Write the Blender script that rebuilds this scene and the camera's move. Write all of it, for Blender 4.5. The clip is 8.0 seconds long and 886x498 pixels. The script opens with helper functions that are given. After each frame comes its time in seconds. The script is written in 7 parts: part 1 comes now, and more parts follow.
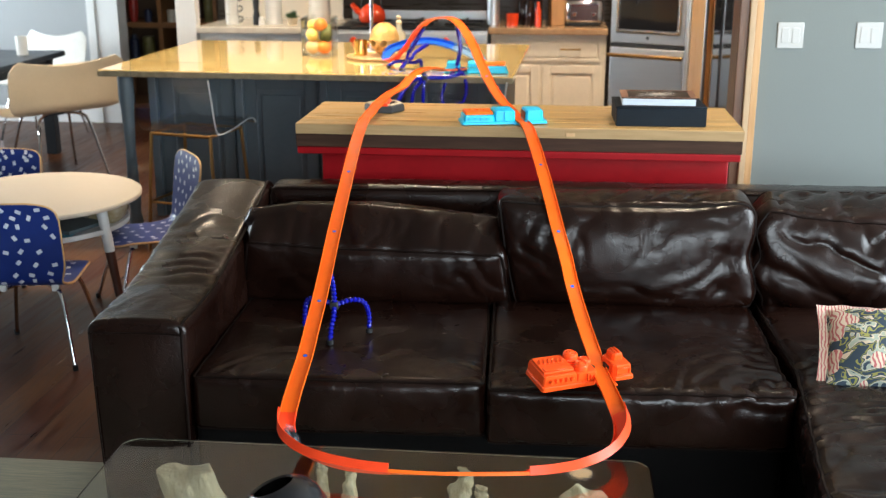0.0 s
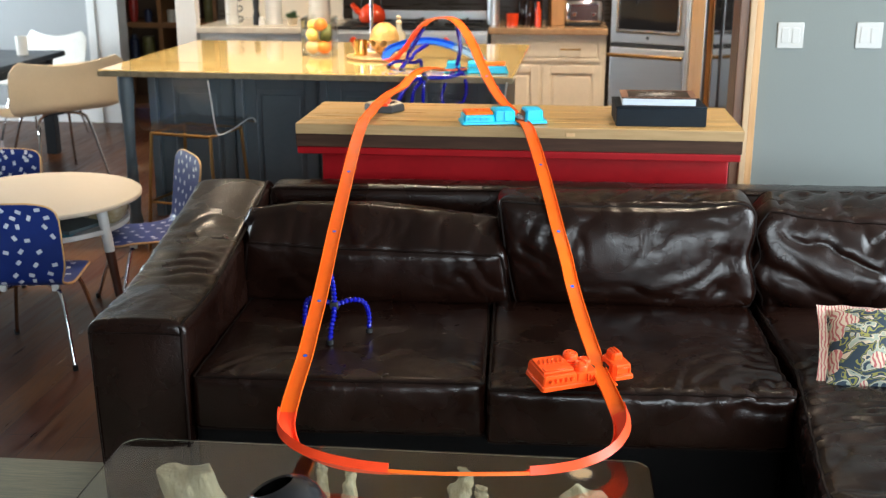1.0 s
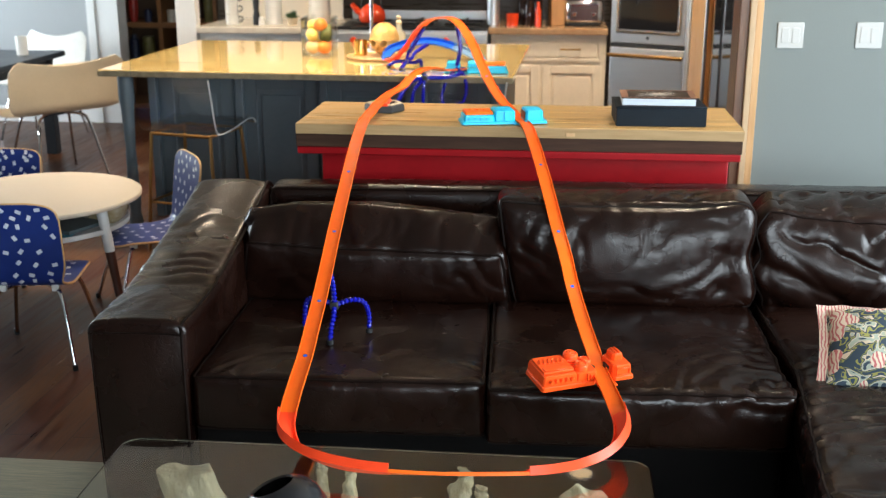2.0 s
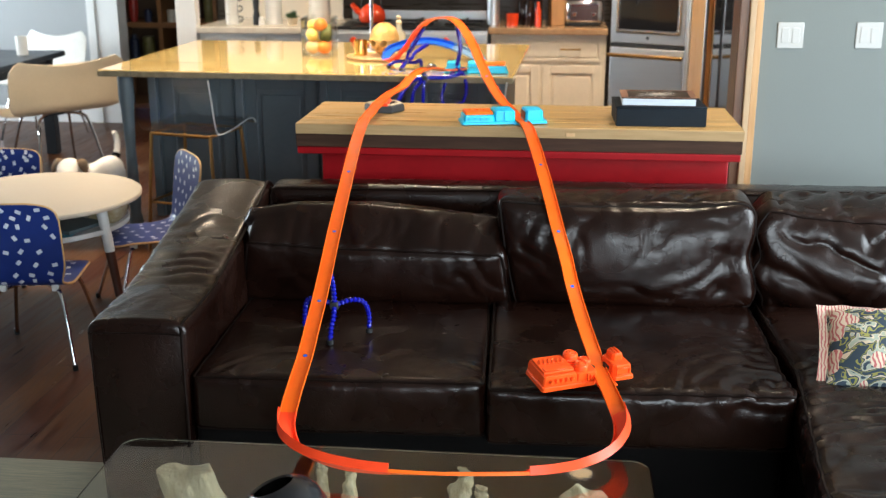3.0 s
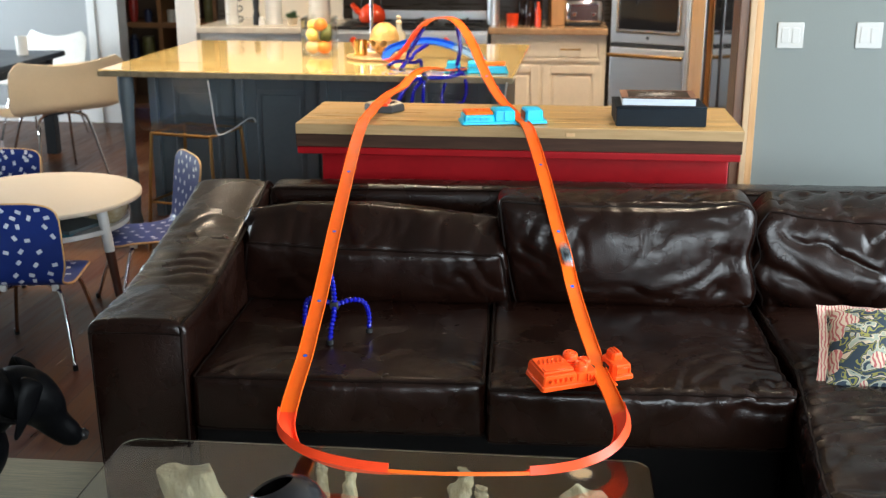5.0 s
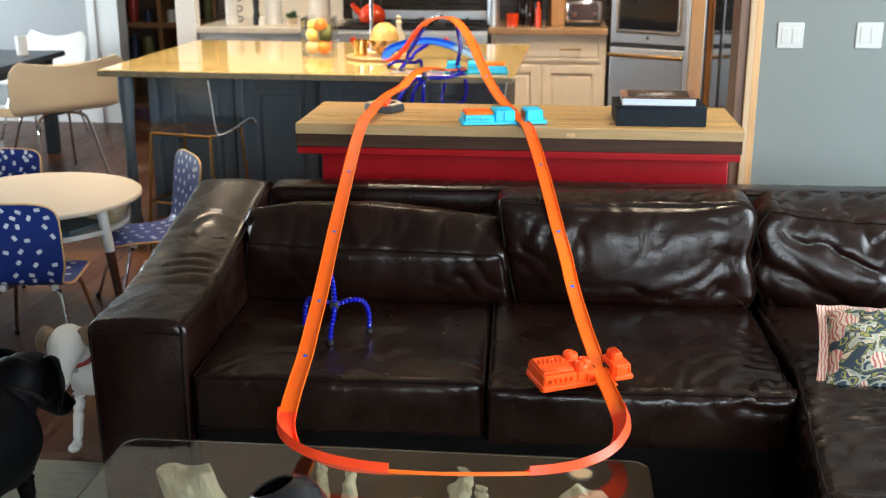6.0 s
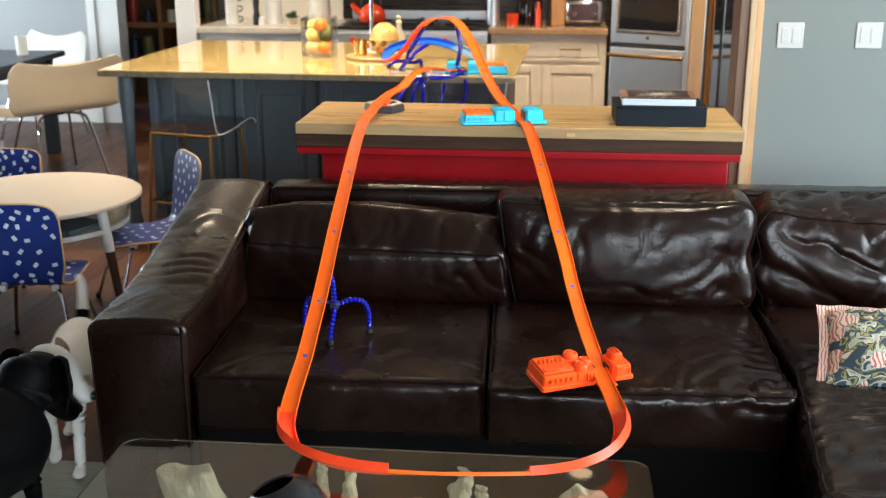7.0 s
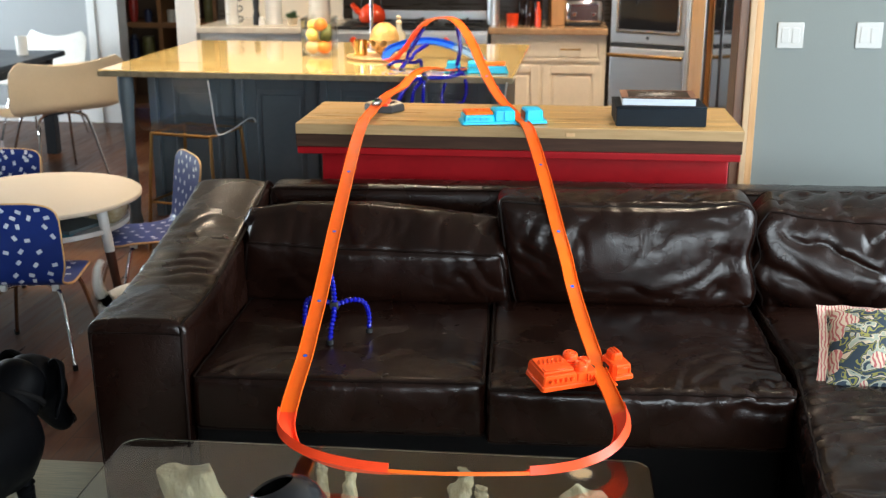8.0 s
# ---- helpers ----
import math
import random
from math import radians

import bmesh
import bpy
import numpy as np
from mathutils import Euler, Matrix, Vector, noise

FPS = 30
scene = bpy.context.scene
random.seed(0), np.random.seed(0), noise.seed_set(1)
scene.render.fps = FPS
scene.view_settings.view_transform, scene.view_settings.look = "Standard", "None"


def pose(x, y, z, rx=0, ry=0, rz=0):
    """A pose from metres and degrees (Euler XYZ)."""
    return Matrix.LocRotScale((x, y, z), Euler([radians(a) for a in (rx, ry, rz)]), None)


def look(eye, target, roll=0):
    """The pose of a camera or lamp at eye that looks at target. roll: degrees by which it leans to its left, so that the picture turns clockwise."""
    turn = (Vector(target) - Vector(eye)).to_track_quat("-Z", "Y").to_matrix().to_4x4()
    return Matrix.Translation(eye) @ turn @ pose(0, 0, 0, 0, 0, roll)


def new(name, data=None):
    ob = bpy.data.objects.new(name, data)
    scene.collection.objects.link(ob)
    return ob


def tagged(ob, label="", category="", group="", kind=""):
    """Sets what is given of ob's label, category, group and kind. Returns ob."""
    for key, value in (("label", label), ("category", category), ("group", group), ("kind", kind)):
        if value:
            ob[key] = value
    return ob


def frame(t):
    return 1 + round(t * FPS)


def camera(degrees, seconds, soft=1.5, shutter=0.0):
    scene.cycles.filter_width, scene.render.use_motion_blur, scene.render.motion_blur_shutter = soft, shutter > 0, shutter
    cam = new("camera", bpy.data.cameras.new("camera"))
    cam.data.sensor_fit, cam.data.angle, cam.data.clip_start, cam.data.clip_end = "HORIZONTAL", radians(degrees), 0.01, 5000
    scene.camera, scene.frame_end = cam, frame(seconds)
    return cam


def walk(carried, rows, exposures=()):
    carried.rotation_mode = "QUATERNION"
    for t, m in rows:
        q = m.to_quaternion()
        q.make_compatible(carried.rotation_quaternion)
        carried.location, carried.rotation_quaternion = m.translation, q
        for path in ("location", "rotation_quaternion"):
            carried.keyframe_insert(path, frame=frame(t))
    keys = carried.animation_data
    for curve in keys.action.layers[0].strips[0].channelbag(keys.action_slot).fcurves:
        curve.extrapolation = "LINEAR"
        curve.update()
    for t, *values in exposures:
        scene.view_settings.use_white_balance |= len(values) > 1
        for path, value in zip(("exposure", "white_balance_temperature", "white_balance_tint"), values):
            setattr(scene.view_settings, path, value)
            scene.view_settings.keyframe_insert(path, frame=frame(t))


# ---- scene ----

# the camera stands still on a tripod
cam = camera(43.64, 8.0, soft=1.2, shutter=0.45)
cam.data.dof.use_dof, cam.data.dof.focus_distance, cam.data.dof.aperture_fstop = True, 2.95, 4.5
VIEW = pose(0, 0, 1.64, 73.5, 0, 5.75)
walk(cam, [(0, VIEW), (8, VIEW)], exposures=[(0, -0.08, 6200, 8), (8, -0.08, 6200, 8)])

# ---- daylight and lamps ----
world = bpy.data.worlds.new("sky")
scene.world = world
world.use_nodes = True
wn = world.node_tree
sky = wn.nodes.new("ShaderNodeTexSky")
sky.sky_type, sky.sun_disc = "NISHITA", False
sky.sun_elevation, sky.sun_rotation = radians(38), radians(140)
wn.links.new(sky.outputs[0], wn.nodes["Background"].inputs[0])
wn.nodes["Background"].inputs[1].default_value = 0.12


def area(name, m, w, h, power, colour):
    d = bpy.data.lights.new(name, "AREA")
    d.shape, d.size, d.size_y, d.energy, d.color = "RECTANGLE", w, h, power, colour
    o = new(name, d)
    o.matrix_world = m
    return o


DAY = (0.88, 0.96, 1.0)
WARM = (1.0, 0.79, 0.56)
# window openings: living room side wall, wall behind the camera, dining corner
area("window_light_living", look((3.42, 2.3, 1.6), (1.1, 2.5, 0.45)), 2.2, 1.7, 300, DAY)
area("window_light_rear", look((1.8, -2.9, 1.7), (1.5, 0, 1.3)), 3.0, 1.5, 265, DAY)
area("window_light_dining", look((-5.9, 7.2, 1.5), (-3, 7.2, 0.9)), 2.4, 1.8, 165, DAY)


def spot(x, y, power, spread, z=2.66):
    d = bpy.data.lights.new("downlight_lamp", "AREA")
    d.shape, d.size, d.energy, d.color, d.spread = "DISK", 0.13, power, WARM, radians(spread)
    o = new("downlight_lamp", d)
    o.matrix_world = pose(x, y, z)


# Downlights out of view; last two added to brighten the pale worktop and sofa.
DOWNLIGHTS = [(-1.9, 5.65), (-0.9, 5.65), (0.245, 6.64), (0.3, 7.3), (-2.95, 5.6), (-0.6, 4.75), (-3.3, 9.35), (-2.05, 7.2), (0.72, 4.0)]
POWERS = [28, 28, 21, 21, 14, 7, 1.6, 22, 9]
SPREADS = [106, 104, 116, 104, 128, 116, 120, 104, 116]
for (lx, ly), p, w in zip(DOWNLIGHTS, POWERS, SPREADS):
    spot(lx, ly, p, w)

# ---- materials ----
def mat(name, base, rough=0.5, metal=0.0, var=0.12, scale=8.0, bump=0.0, bscale=60.0, stretch=(1, 1, 1), rvar=0.1,
        coat=0.0, trans=0.0, ior=1.45, second=None, detail=6.0, rand=0.0, sheen=0.0, spec=0.5):
    m = bpy.data.materials.new(name)
    m.use_nodes = True
    n, l = m.node_tree.nodes, m.node_tree.links
    b = n["Principled BSDF"]
    tc, mp = n.new("ShaderNodeTexCoord"), n.new("ShaderNodeMapping")
    mp.inputs["Scale"].default_value = stretch
    l.new(tc.outputs["Object"], mp.inputs[0])
    big, fine = n.new("ShaderNodeTexNoise"), n.new("ShaderNodeTexNoise")
    for t, s in ((big, scale), (fine, bscale)):
        t.inputs["Scale"].default_value, t.inputs["Detail"].default_value = s, detail
        l.new(mp.outputs[0], t.inputs["Vector"])
    ramp = n.new("ShaderNodeValToRGB")
    c2 = second or tuple(min(1, c * (1 + var)) for c in base)
    c1 = base if second else tuple(c * (1 - var) for c in base)
    ramp.color_ramp.elements[0].position, ramp.color_ramp.elements[1].position = 0.32, 0.68
    ramp.color_ramp.elements[0].color, ramp.color_ramp.elements[1].color = (*c1, 1), (*c2, 1)
    mixf = n.new("ShaderNodeMath")
    mixf.operation = "MULTIPLY_ADD"
    l.new(fine.outputs[0], mixf.inputs[0])
    mixf.inputs[1].default_value = 0.35
    sub = n.new("ShaderNodeMath")
    sub.operation = "MULTIPLY"
    sub.inputs[1].default_value = 0.65
    l.new(big.outputs[0], sub.inputs[0])
    l.new(sub.outputs[0], mixf.inputs[2])
    l.new(mixf.outputs[0], ramp.inputs[0])
    col = ramp.outputs[0]
    if rand:
        oi, hs = n.new("ShaderNodeObjectInfo"), n.new("ShaderNodeHueSaturation")
        mr = n.new("ShaderNodeMapRange")
        mr.inputs["To Min"].default_value, mr.inputs["To Max"].default_value = 1 - rand, 1 + rand
        l.new(oi.outputs["Random"], mr.inputs[0])
        l.new(mr.outputs[0], hs.inputs["Value"])
        l.new(col, hs.inputs["Color"])
        col = hs.outputs[0]
    l.new(col, b.inputs["Base Color"])
    rr = n.new("ShaderNodeMapRange")
    rr.inputs["From Min"].default_value, rr.inputs["From Max"].default_value = 0.3, 0.7
    rr.inputs["To Min"].default_value, rr.inputs["To Max"].default_value = max(0.02, rough - rvar * rough), min(1, rough + rvar * rough)
    l.new(big.outputs[0], rr.inputs[0])
    l.new(rr.outputs[0], b.inputs["Roughness"])
    b.inputs["Metallic"].default_value, b.inputs["IOR"].default_value = metal, ior
    b.inputs["Coat Weight"].default_value, b.inputs["Transmission Weight"].default_value = coat, trans
    b.inputs["Sheen Weight"].default_value = sheen
    b.inputs["Specular IOR Level"].default_value = spec
    if bump:
        bp = n.new("ShaderNodeBump")
        bp.inputs["Strength"].default_value, bp.inputs["Distance"].default_value = bump, 0.01
        l.new(fine.outputs[0], bp.inputs["Height"])
        l.new(bp.outputs[0], b.inputs["Normal"])
    return m


def glow(name, colour, strength):
    m = mat(name, colour, 0.4)
    b = m.node_tree.nodes["Principled BSDF"]
    b.inputs["Emission Color"].default_value, b.inputs["Emission Strength"].default_value = (*colour, 1), strength
    return m


def leather_mat():
    """Worn dark brown leather: pebble grain, creases, scuffed lighter stretches."""
    m = mat("dark_leather", (0.0046, 0.0015, 0.0010), 0.27, var=0.3, scale=5, second=(0.0140, 0.0047, 0.0027), rvar=0.4, spec=0.36)
    n, l = m.node_tree.nodes, m.node_tree.links
    b = n["Principled BSDF"]
    tc = n.new("ShaderNodeTexCoord")
    vo, wr, mpw = n.new("ShaderNodeTexVoronoi"), n.new("ShaderNodeTexNoise"), n.new("ShaderNodeMapping")
    vo.inputs["Scale"].default_value = 210
    mpw.inputs["Scale"].default_value = (11, 6, 5)
    wr.inputs["Scale"].default_value, wr.inputs["Detail"].default_value, wr.inputs["Distortion"].default_value = 1.3, 2, 0.7
    l.new(tc.outputs["Object"], vo.inputs["Vector"])
    l.new(tc.outputs["Object"], mpw.inputs[0])
    l.new(mpw.outputs[0], wr.inputs["Vector"])
    b1, b2 = n.new("ShaderNodeBump"), n.new("ShaderNodeBump")
    b1.inputs["Strength"].default_value, b1.inputs["Distance"].default_value = 0.09, 0.002
    b2.inputs["Strength"].default_value, b2.inputs["Distance"].default_value = 0.14, 0.010
    l.new(vo.outputs["Distance"], b1.inputs["Height"])
    l.new(wr.outputs[0], b2.inputs["Height"])
    cr, ab, mr_, b3 = n.new("ShaderNodeTexNoise"), n.new("ShaderNodeMath"), n.new("ShaderNodeMapRange"), n.new("ShaderNodeBump")
    cr.inputs["Scale"].default_value, cr.inputs["Detail"].default_value, cr.inputs["Distortion"].default_value = 24, 4, 0.8
    l.new(tc.outputs["Object"], cr.inputs["Vector"])
    ab.operation = "COMPARE"
    ab.inputs[1].default_value, ab.inputs[2].default_value = 0.5, 0.0
    sb, av = n.new("ShaderNodeMath"), n.new("ShaderNodeMath")
    sb.operation, av.operation = "SUBTRACT", "ABSOLUTE"
    sb.inputs[1].default_value = 0.5
    l.new(cr.outputs[0], sb.inputs[0])
    l.new(sb.outputs[0], av.inputs[0])
    mr_.inputs["From Max"].default_value = 0.03
    l.new(av.outputs[0], mr_.inputs[0])
    b3.inputs["Strength"].default_value, b3.inputs["Distance"].default_value = 0.13, 0.003
    l.new(mr_.outputs[0], b3.inputs["Height"])
    n.remove(ab)
    l.new(b2.outputs[0], b3.inputs["Normal"])
    l.new(b3.outputs[0], b1.inputs["Normal"])
    l.new(b1.outputs[0], b.inputs["Normal"])
    return m


def plank_mat(name, c1, c2, c3, length, width, rough, axis=0, gap=0.0015, bump=0.25):
    """Boards side by side along x (axis 0) or y (axis 1), each of its own tone, with grain."""
    m = mat(name, c1, rough, second=c2, stretch=(3, 40, 40) if axis == 0 else (40, 3, 40), scale=1.0, bscale=3.0, rvar=0.25)
    n, l = m.node_tree.nodes, m.node_tree.links
    b, ramp = n["Principled BSDF"], n["Color Ramp"]
    tc, mp, br = n.new("ShaderNodeTexCoord"), n.new("ShaderNodeMapping"), n.new("ShaderNodeTexBrick")
    mp.inputs["Rotation"].default_value = (0, 0, 0 if axis == 0 else radians(90))
    l.new(tc.outputs["Object"], mp.inputs[0])
    l.new(mp.outputs[0], br.inputs["Vector"])
    br.inputs["Scale"].default_value, br.inputs["Mortar Size"].default_value = 1.0, gap
    br.inputs["Brick Width"].default_value, br.inputs["Row Height"].default_value = length, width
    br.inputs["Color1"].default_value, br.inputs["Color2"].default_value = (1, 1, 1, 1), (*[c / max(c2) for c in c3], 1)
    br.inputs["Mortar"].default_value = (0.12, 0.09, 0.07, 1)
    br.offset = 0.37
    mx = n.new("ShaderNodeMix")
    mx.data_type, mx.blend_type = "RGBA", "MULTIPLY"
    mx.inputs[0].default_value = 1.0
    l.new(ramp.outputs[0], mx.inputs[6])
    l.new(br.outputs[0], mx.inputs[7])
    l.new(mx.outputs[2], b.inputs["Base Color"])
    bp = n.new("ShaderNodeBump")
    bp.inputs["Strength"].default_value, bp.inputs["Distance"].default_value = bump, 0.004
    l.new(br.outputs["Fac"], bp.inputs["Height"])
    bp.invert = True
    l.new(bp.outputs[0], b.inputs["Normal"])
    return m


LEATHER = leather_mat()
PIPING = mat("leather_piping", (0.007, 0.0035, 0.0026), 0.5, var=0.3, scale=20, spec=0.12)
DARKBASE = mat("black_fabric", (0.004, 0.0035, 0.0035), 0.8, var=0.3, spec=0.1)
ORANGE = mat("orange_plastic", (0.95, 0.145, 0.008), 0.40, var=0.05, scale=14, rvar=0.3, spec=0.2)
REDTRACK = mat("red_orange_plastic", (1.0, 0.07, 0.018), 0.34, var=0.05, scale=14, spec=0.22)
BLUETRACK = mat("blue_plastic", (0.012, 0.11, 0.62), 0.35, var=0.06, scale=14)
CLEARBLUE = mat("clear_blue_plastic", (0.35, 0.6, 0.95), 0.2, trans=0.6, var=0.05)
CYAN = mat("cyan_plastic", (0.018, 0.50, 0.80), 0.4, var=0.05, scale=18)
COBALT = mat("cobalt_bead_plastic", (0.004, 0.006, 0.30), 0.18, var=0.15, scale=30, coat=0.5)
BLACK = mat("black_plastic", (0.012, 0.012, 0.013), 0.4, var=0.2)
DOT = mat("blue_connector", (0.02, 0.10, 0.72), 0.4)
GREY = mat("grey_plastic", (0.036, 0.040, 0.044), 0.45, var=0.1)
CREAMPL = mat("ivory_plastic", (0.62, 0.52, 0.36), 0.45, var=0.08)
GREEN = glow("green_led", (0.1, 0.8, 0.2), 0.5)
CARPAINT = mat("car_steel_blue_paint", (0.30, 0.37, 0.43), 0.25, metal=0.7, var=0.1, coat=0.5)
CARGLASS = mat("dark_car_glass", (0.02, 0.025, 0.03), 0.1)
BLOCKTOP = mat("butcher_block", (0.41, 0.25, 0.09), 0.34, second=(0.58, 0.38, 0.16), stretch=(2.5, 35, 35), scale=1.4, bscale=4, rvar=0.3, rand=0.16, spec=0.3)
ENDGRAIN = mat("pale_wood_edge", (0.30, 0.19, 0.085), 0.5, second=(0.43, 0.285, 0.14), stretch=(2, 30, 30), scale=2, bscale=5, rvar=0.2, bump=0.1, spec=0.3)
WALNUT = mat("dark_wood_edge", (0.032, 0.017, 0.012), 0.5, second=(0.066, 0.034, 0.022), stretch=(2, 30, 30), scale=2, bscale=6, bump=0.1, spec=0.12)
REDPAINT = mat("red_gloss_paint", (0.25, 0.006, 0.009), 0.30, var=0.14, scale=3, bump=0.03, bscale=25, spec=0.2)
ISLAND = mat("slate_blue_paint", (0.072, 0.095, 0.112), 0.42, var=0.12, scale=4)
STONE = mat("polished_yellow_granite", (0.40, 0.27, 0.085), 0.08, second=(0.60, 0.45, 0.19), scale=9, bscale=120, var=0.3, detail=10, coat=0.4)
STONEEDGE = mat("granite_edge", (0.11, 0.09, 0.055), 0.35, second=(0.24, 0.20, 0.13), scale=30, bscale=160)
COUNTER = mat("tan_granite", (0.30, 0.17, 0.09), 0.15, second=(0.46, 0.30, 0.17), scale=25, bscale=150)
PALECOUNTER = mat("pale_stone_counter", (0.5, 0.44, 0.36), 0.2, second=(0.66, 0.6, 0.5), scale=20, bscale=150)
CREAM = mat("cream_cabinet_paint", (0.74, 0.65, 0.52), 0.4, var=0.07, scale=5)
WHITE = mat("white_paint", (0.78, 0.77, 0.75), 0.4, var=0.04, scale=4)
PLATE = mat("white_switch_plastic", (0.42, 0.42, 0.405), 0.35, var=0.03, scale=9)
WHITEGLOSS = mat("white_lacquer", (0.80, 0.78, 0.73), 0.3, var=0.05, scale=6)
BEIGELACQ = mat("cream_lacquer", (0.72, 0.60, 0.42), 0.32, var=0.05, scale=4)
WALL = mat("grey_green_wall_paint", (0.155, 0.174, 0.167), 0.7, var=0.035, scale=2, bump=0.07, bscale=150)
WALLBACK = mat("grey_wall_paint", (0.36, 0.375, 0.38), 0.75, var=0.04, scale=2)
TILE = plank_mat("grey_tile", (0.17, 0.165, 0.15), (0.23, 0.225, 0.205), (0.20, 0.195, 0.18), 0.2, 0.075, 0.3)
CEIL = mat("warm_grey_ceiling_paint", (0.42, 0.40, 0.365), 0.9, var=0.03, scale=2)
FLOORWOOD = plank_mat("dark_oak_floor", (0.050, 0.021, 0.008), (0.125, 0.056, 0.021), (0.062, 0.031, 0.014), 1.6, 0.12, 0.36, axis=1)
FLOORWOOD.node_tree.nodes["Principled BSDF"].inputs["Specular IOR Level"].default_value = 0.22
PINE = mat("honey_wood", (0.40, 0.22, 0.09), 0.45, second=(0.56, 0.34, 0.16), stretch=(25, 25, 2), scale=2, bscale=5)
CASING = mat("stained_casing_wood", (0.36, 0.24, 0.13), 0.45, second=(0.5, 0.36, 0.22), stretch=(25, 25, 2), scale=2, bscale=5)
SHELFWOOD = mat("brown_shelf_wood", (0.22, 0.10, 0.035), 0.5, second=(0.34, 0.17, 0.07), stretch=(2, 25, 25), scale=2, bscale=5)
BROWNFRAME = mat("brown_door_frame", (0.10, 0.05, 0.03), 0.4, second=(0.16, 0.085, 0.05), stretch=(25, 25, 2), scale=2, bscale=5)
STEEL = mat("brushed_steel", (0.70, 0.74, 0.78), 0.46, metal=1.0, var=0.06, stretch=(1, 1, 60), scale=3, bscale=20)
CHROME = mat("chrome", (0.75, 0.75, 0.77), 0.08, metal=1.0, var=0.03)
GOLD = mat("brushed_gold", (0.36, 0.21, 0.075), 0.38, metal=1.0, var=0.08)
BRASS = mat("polished_brass", (0.75, 0.50, 0.16), 0.18, metal=1.0, var=0.08)
BLACKGLASS = mat("black_oven_glass", (0.012, 0.012, 0.014), 0.06, var=0.1)
NAVY = mat("navy_laminate", (0.010, 0.028, 0.17), 0.4, var=0.1, scale=6)
PRINT = mat("white_print", (0.62, 0.64, 0.72), 0.5, var=0.05)
PLYEDGE = mat("plywood_edge", (0.50, 0.30, 0.14), 0.5, second=(0.62, 0.40, 0.2), scale=20)
TABLEWHITE = mat("warm_white_laminate", (0.52, 0.45, 0.355), 0.35, var=0.04, scale=5)
LEGWHITE = mat("white_wood_leg", (0.66, 0.66, 0.64), 0.45, var=0.05)
LEGBROWN = mat("dark_brown_wood_leg", (0.07, 0.025, 0.015), 0.4, var=0.2, scale=12)
DARKTABLE = mat("dark_blue_table_paint", (0.035, 0.045, 0.06), 0.35, var=0.15, scale=5)
BOXNAVY = mat("dark_box_card", (0.008, 0.012, 0.017), 0.55, var=0.2, scale=10, spec=0.15)
COVER = mat("dark_bronze_cover", (0.018, 0.012, 0.011), 0.5, second=(0.032, 0.02, 0.016), scale=12, spec=0.2)
COVERRIM = mat("bronze_border", (0.22, 0.10, 0.06), 0.4, var=0.15)
PAGES = mat("page_block", (0.55, 0.60, 0.66), 0.7, stretch=(1, 1, 90), scale=4, bscale=12, var=0.15)
EMBLEM = mat("silver_print", (0.42, 0.38, 0.34), 0.4, var=0.2, scale=30)
RUG = mat("woven_rug", (0.20, 0.22, 0.19), 0.95, second=(0.38, 0.36, 0.27), stretch=(2, 60, 1), scale=3, bscale=10, bump=0.6)
SHELL = mat("bleached_driftwood", (0.24, 0.205, 0.125), 0.65, second=(0.42, 0.375, 0.26), scale=11, bscale=70, bump=0.8, stretch=(1.6, 1.6, 0.5))
BLACKGLAZE = mat("black_glaze", (0.014, 0.014, 0.016), 0.24, var=0.3, scale=5, coat=0.2)
BONE = mat("ochre_resin", (0.46, 0.25, 0.06), 0.5, second=(0.62, 0.38, 0.12), scale=18, bscale=60, bump=0.3)
PLASTICRED = mat("red_enamel", (0.72, 0.06, 0.015), 0.15, var=0.06, coat=0.4)
FURWHITE = mat("white_short_fur", (0.72, 0.67, 0.60), 0.9, second=(0.85, 0.83, 0.79), scale=9, bscale=220, bump=0.35, stretch=(0.6, 1, 1), sheen=0.3)
FURTAN = mat("brown_short_fur", (0.16, 0.10, 0.06), 0.9, second=(0.30, 0.2, 0.12), scale=14, bscale=220, bump=0.3)
FURBLACK = mat("black_glossy_fur", (0.0008, 0.0008, 0.001), 0.42, second=(0.003, 0.003, 0.0035), scale=12, bscale=420, bump=0.12, stretch=(1, 0.3, 1), spec=0.05)
NOSE = mat("wet_black_nose", (0.008, 0.007, 0.007), 0.25)
COLLAR = mat("red_collar", (0.30, 0.02, 0.03), 0.6)
TAGMETAL = mat("silver_tag", (0.7, 0.72, 0.75), 0.2, metal=1.0)
PINKSKIN = mat("pink_skin", (0.5, 0.22, 0.18), 0.5)


def clear_glass(name, tint, rough=0.02, ior=1.45):
    m = bpy.data.materials.new(name)
    m.use_nodes = True
    b = m.node_tree.nodes["Principled BSDF"]
    b.inputs["Base Color"].default_value = (*tint, 1)
    b.inputs["Transmission Weight"].default_value, b.inputs["Roughness"].default_value, b.inputs["IOR"].default_value = 1.0, rough, ior
    return m


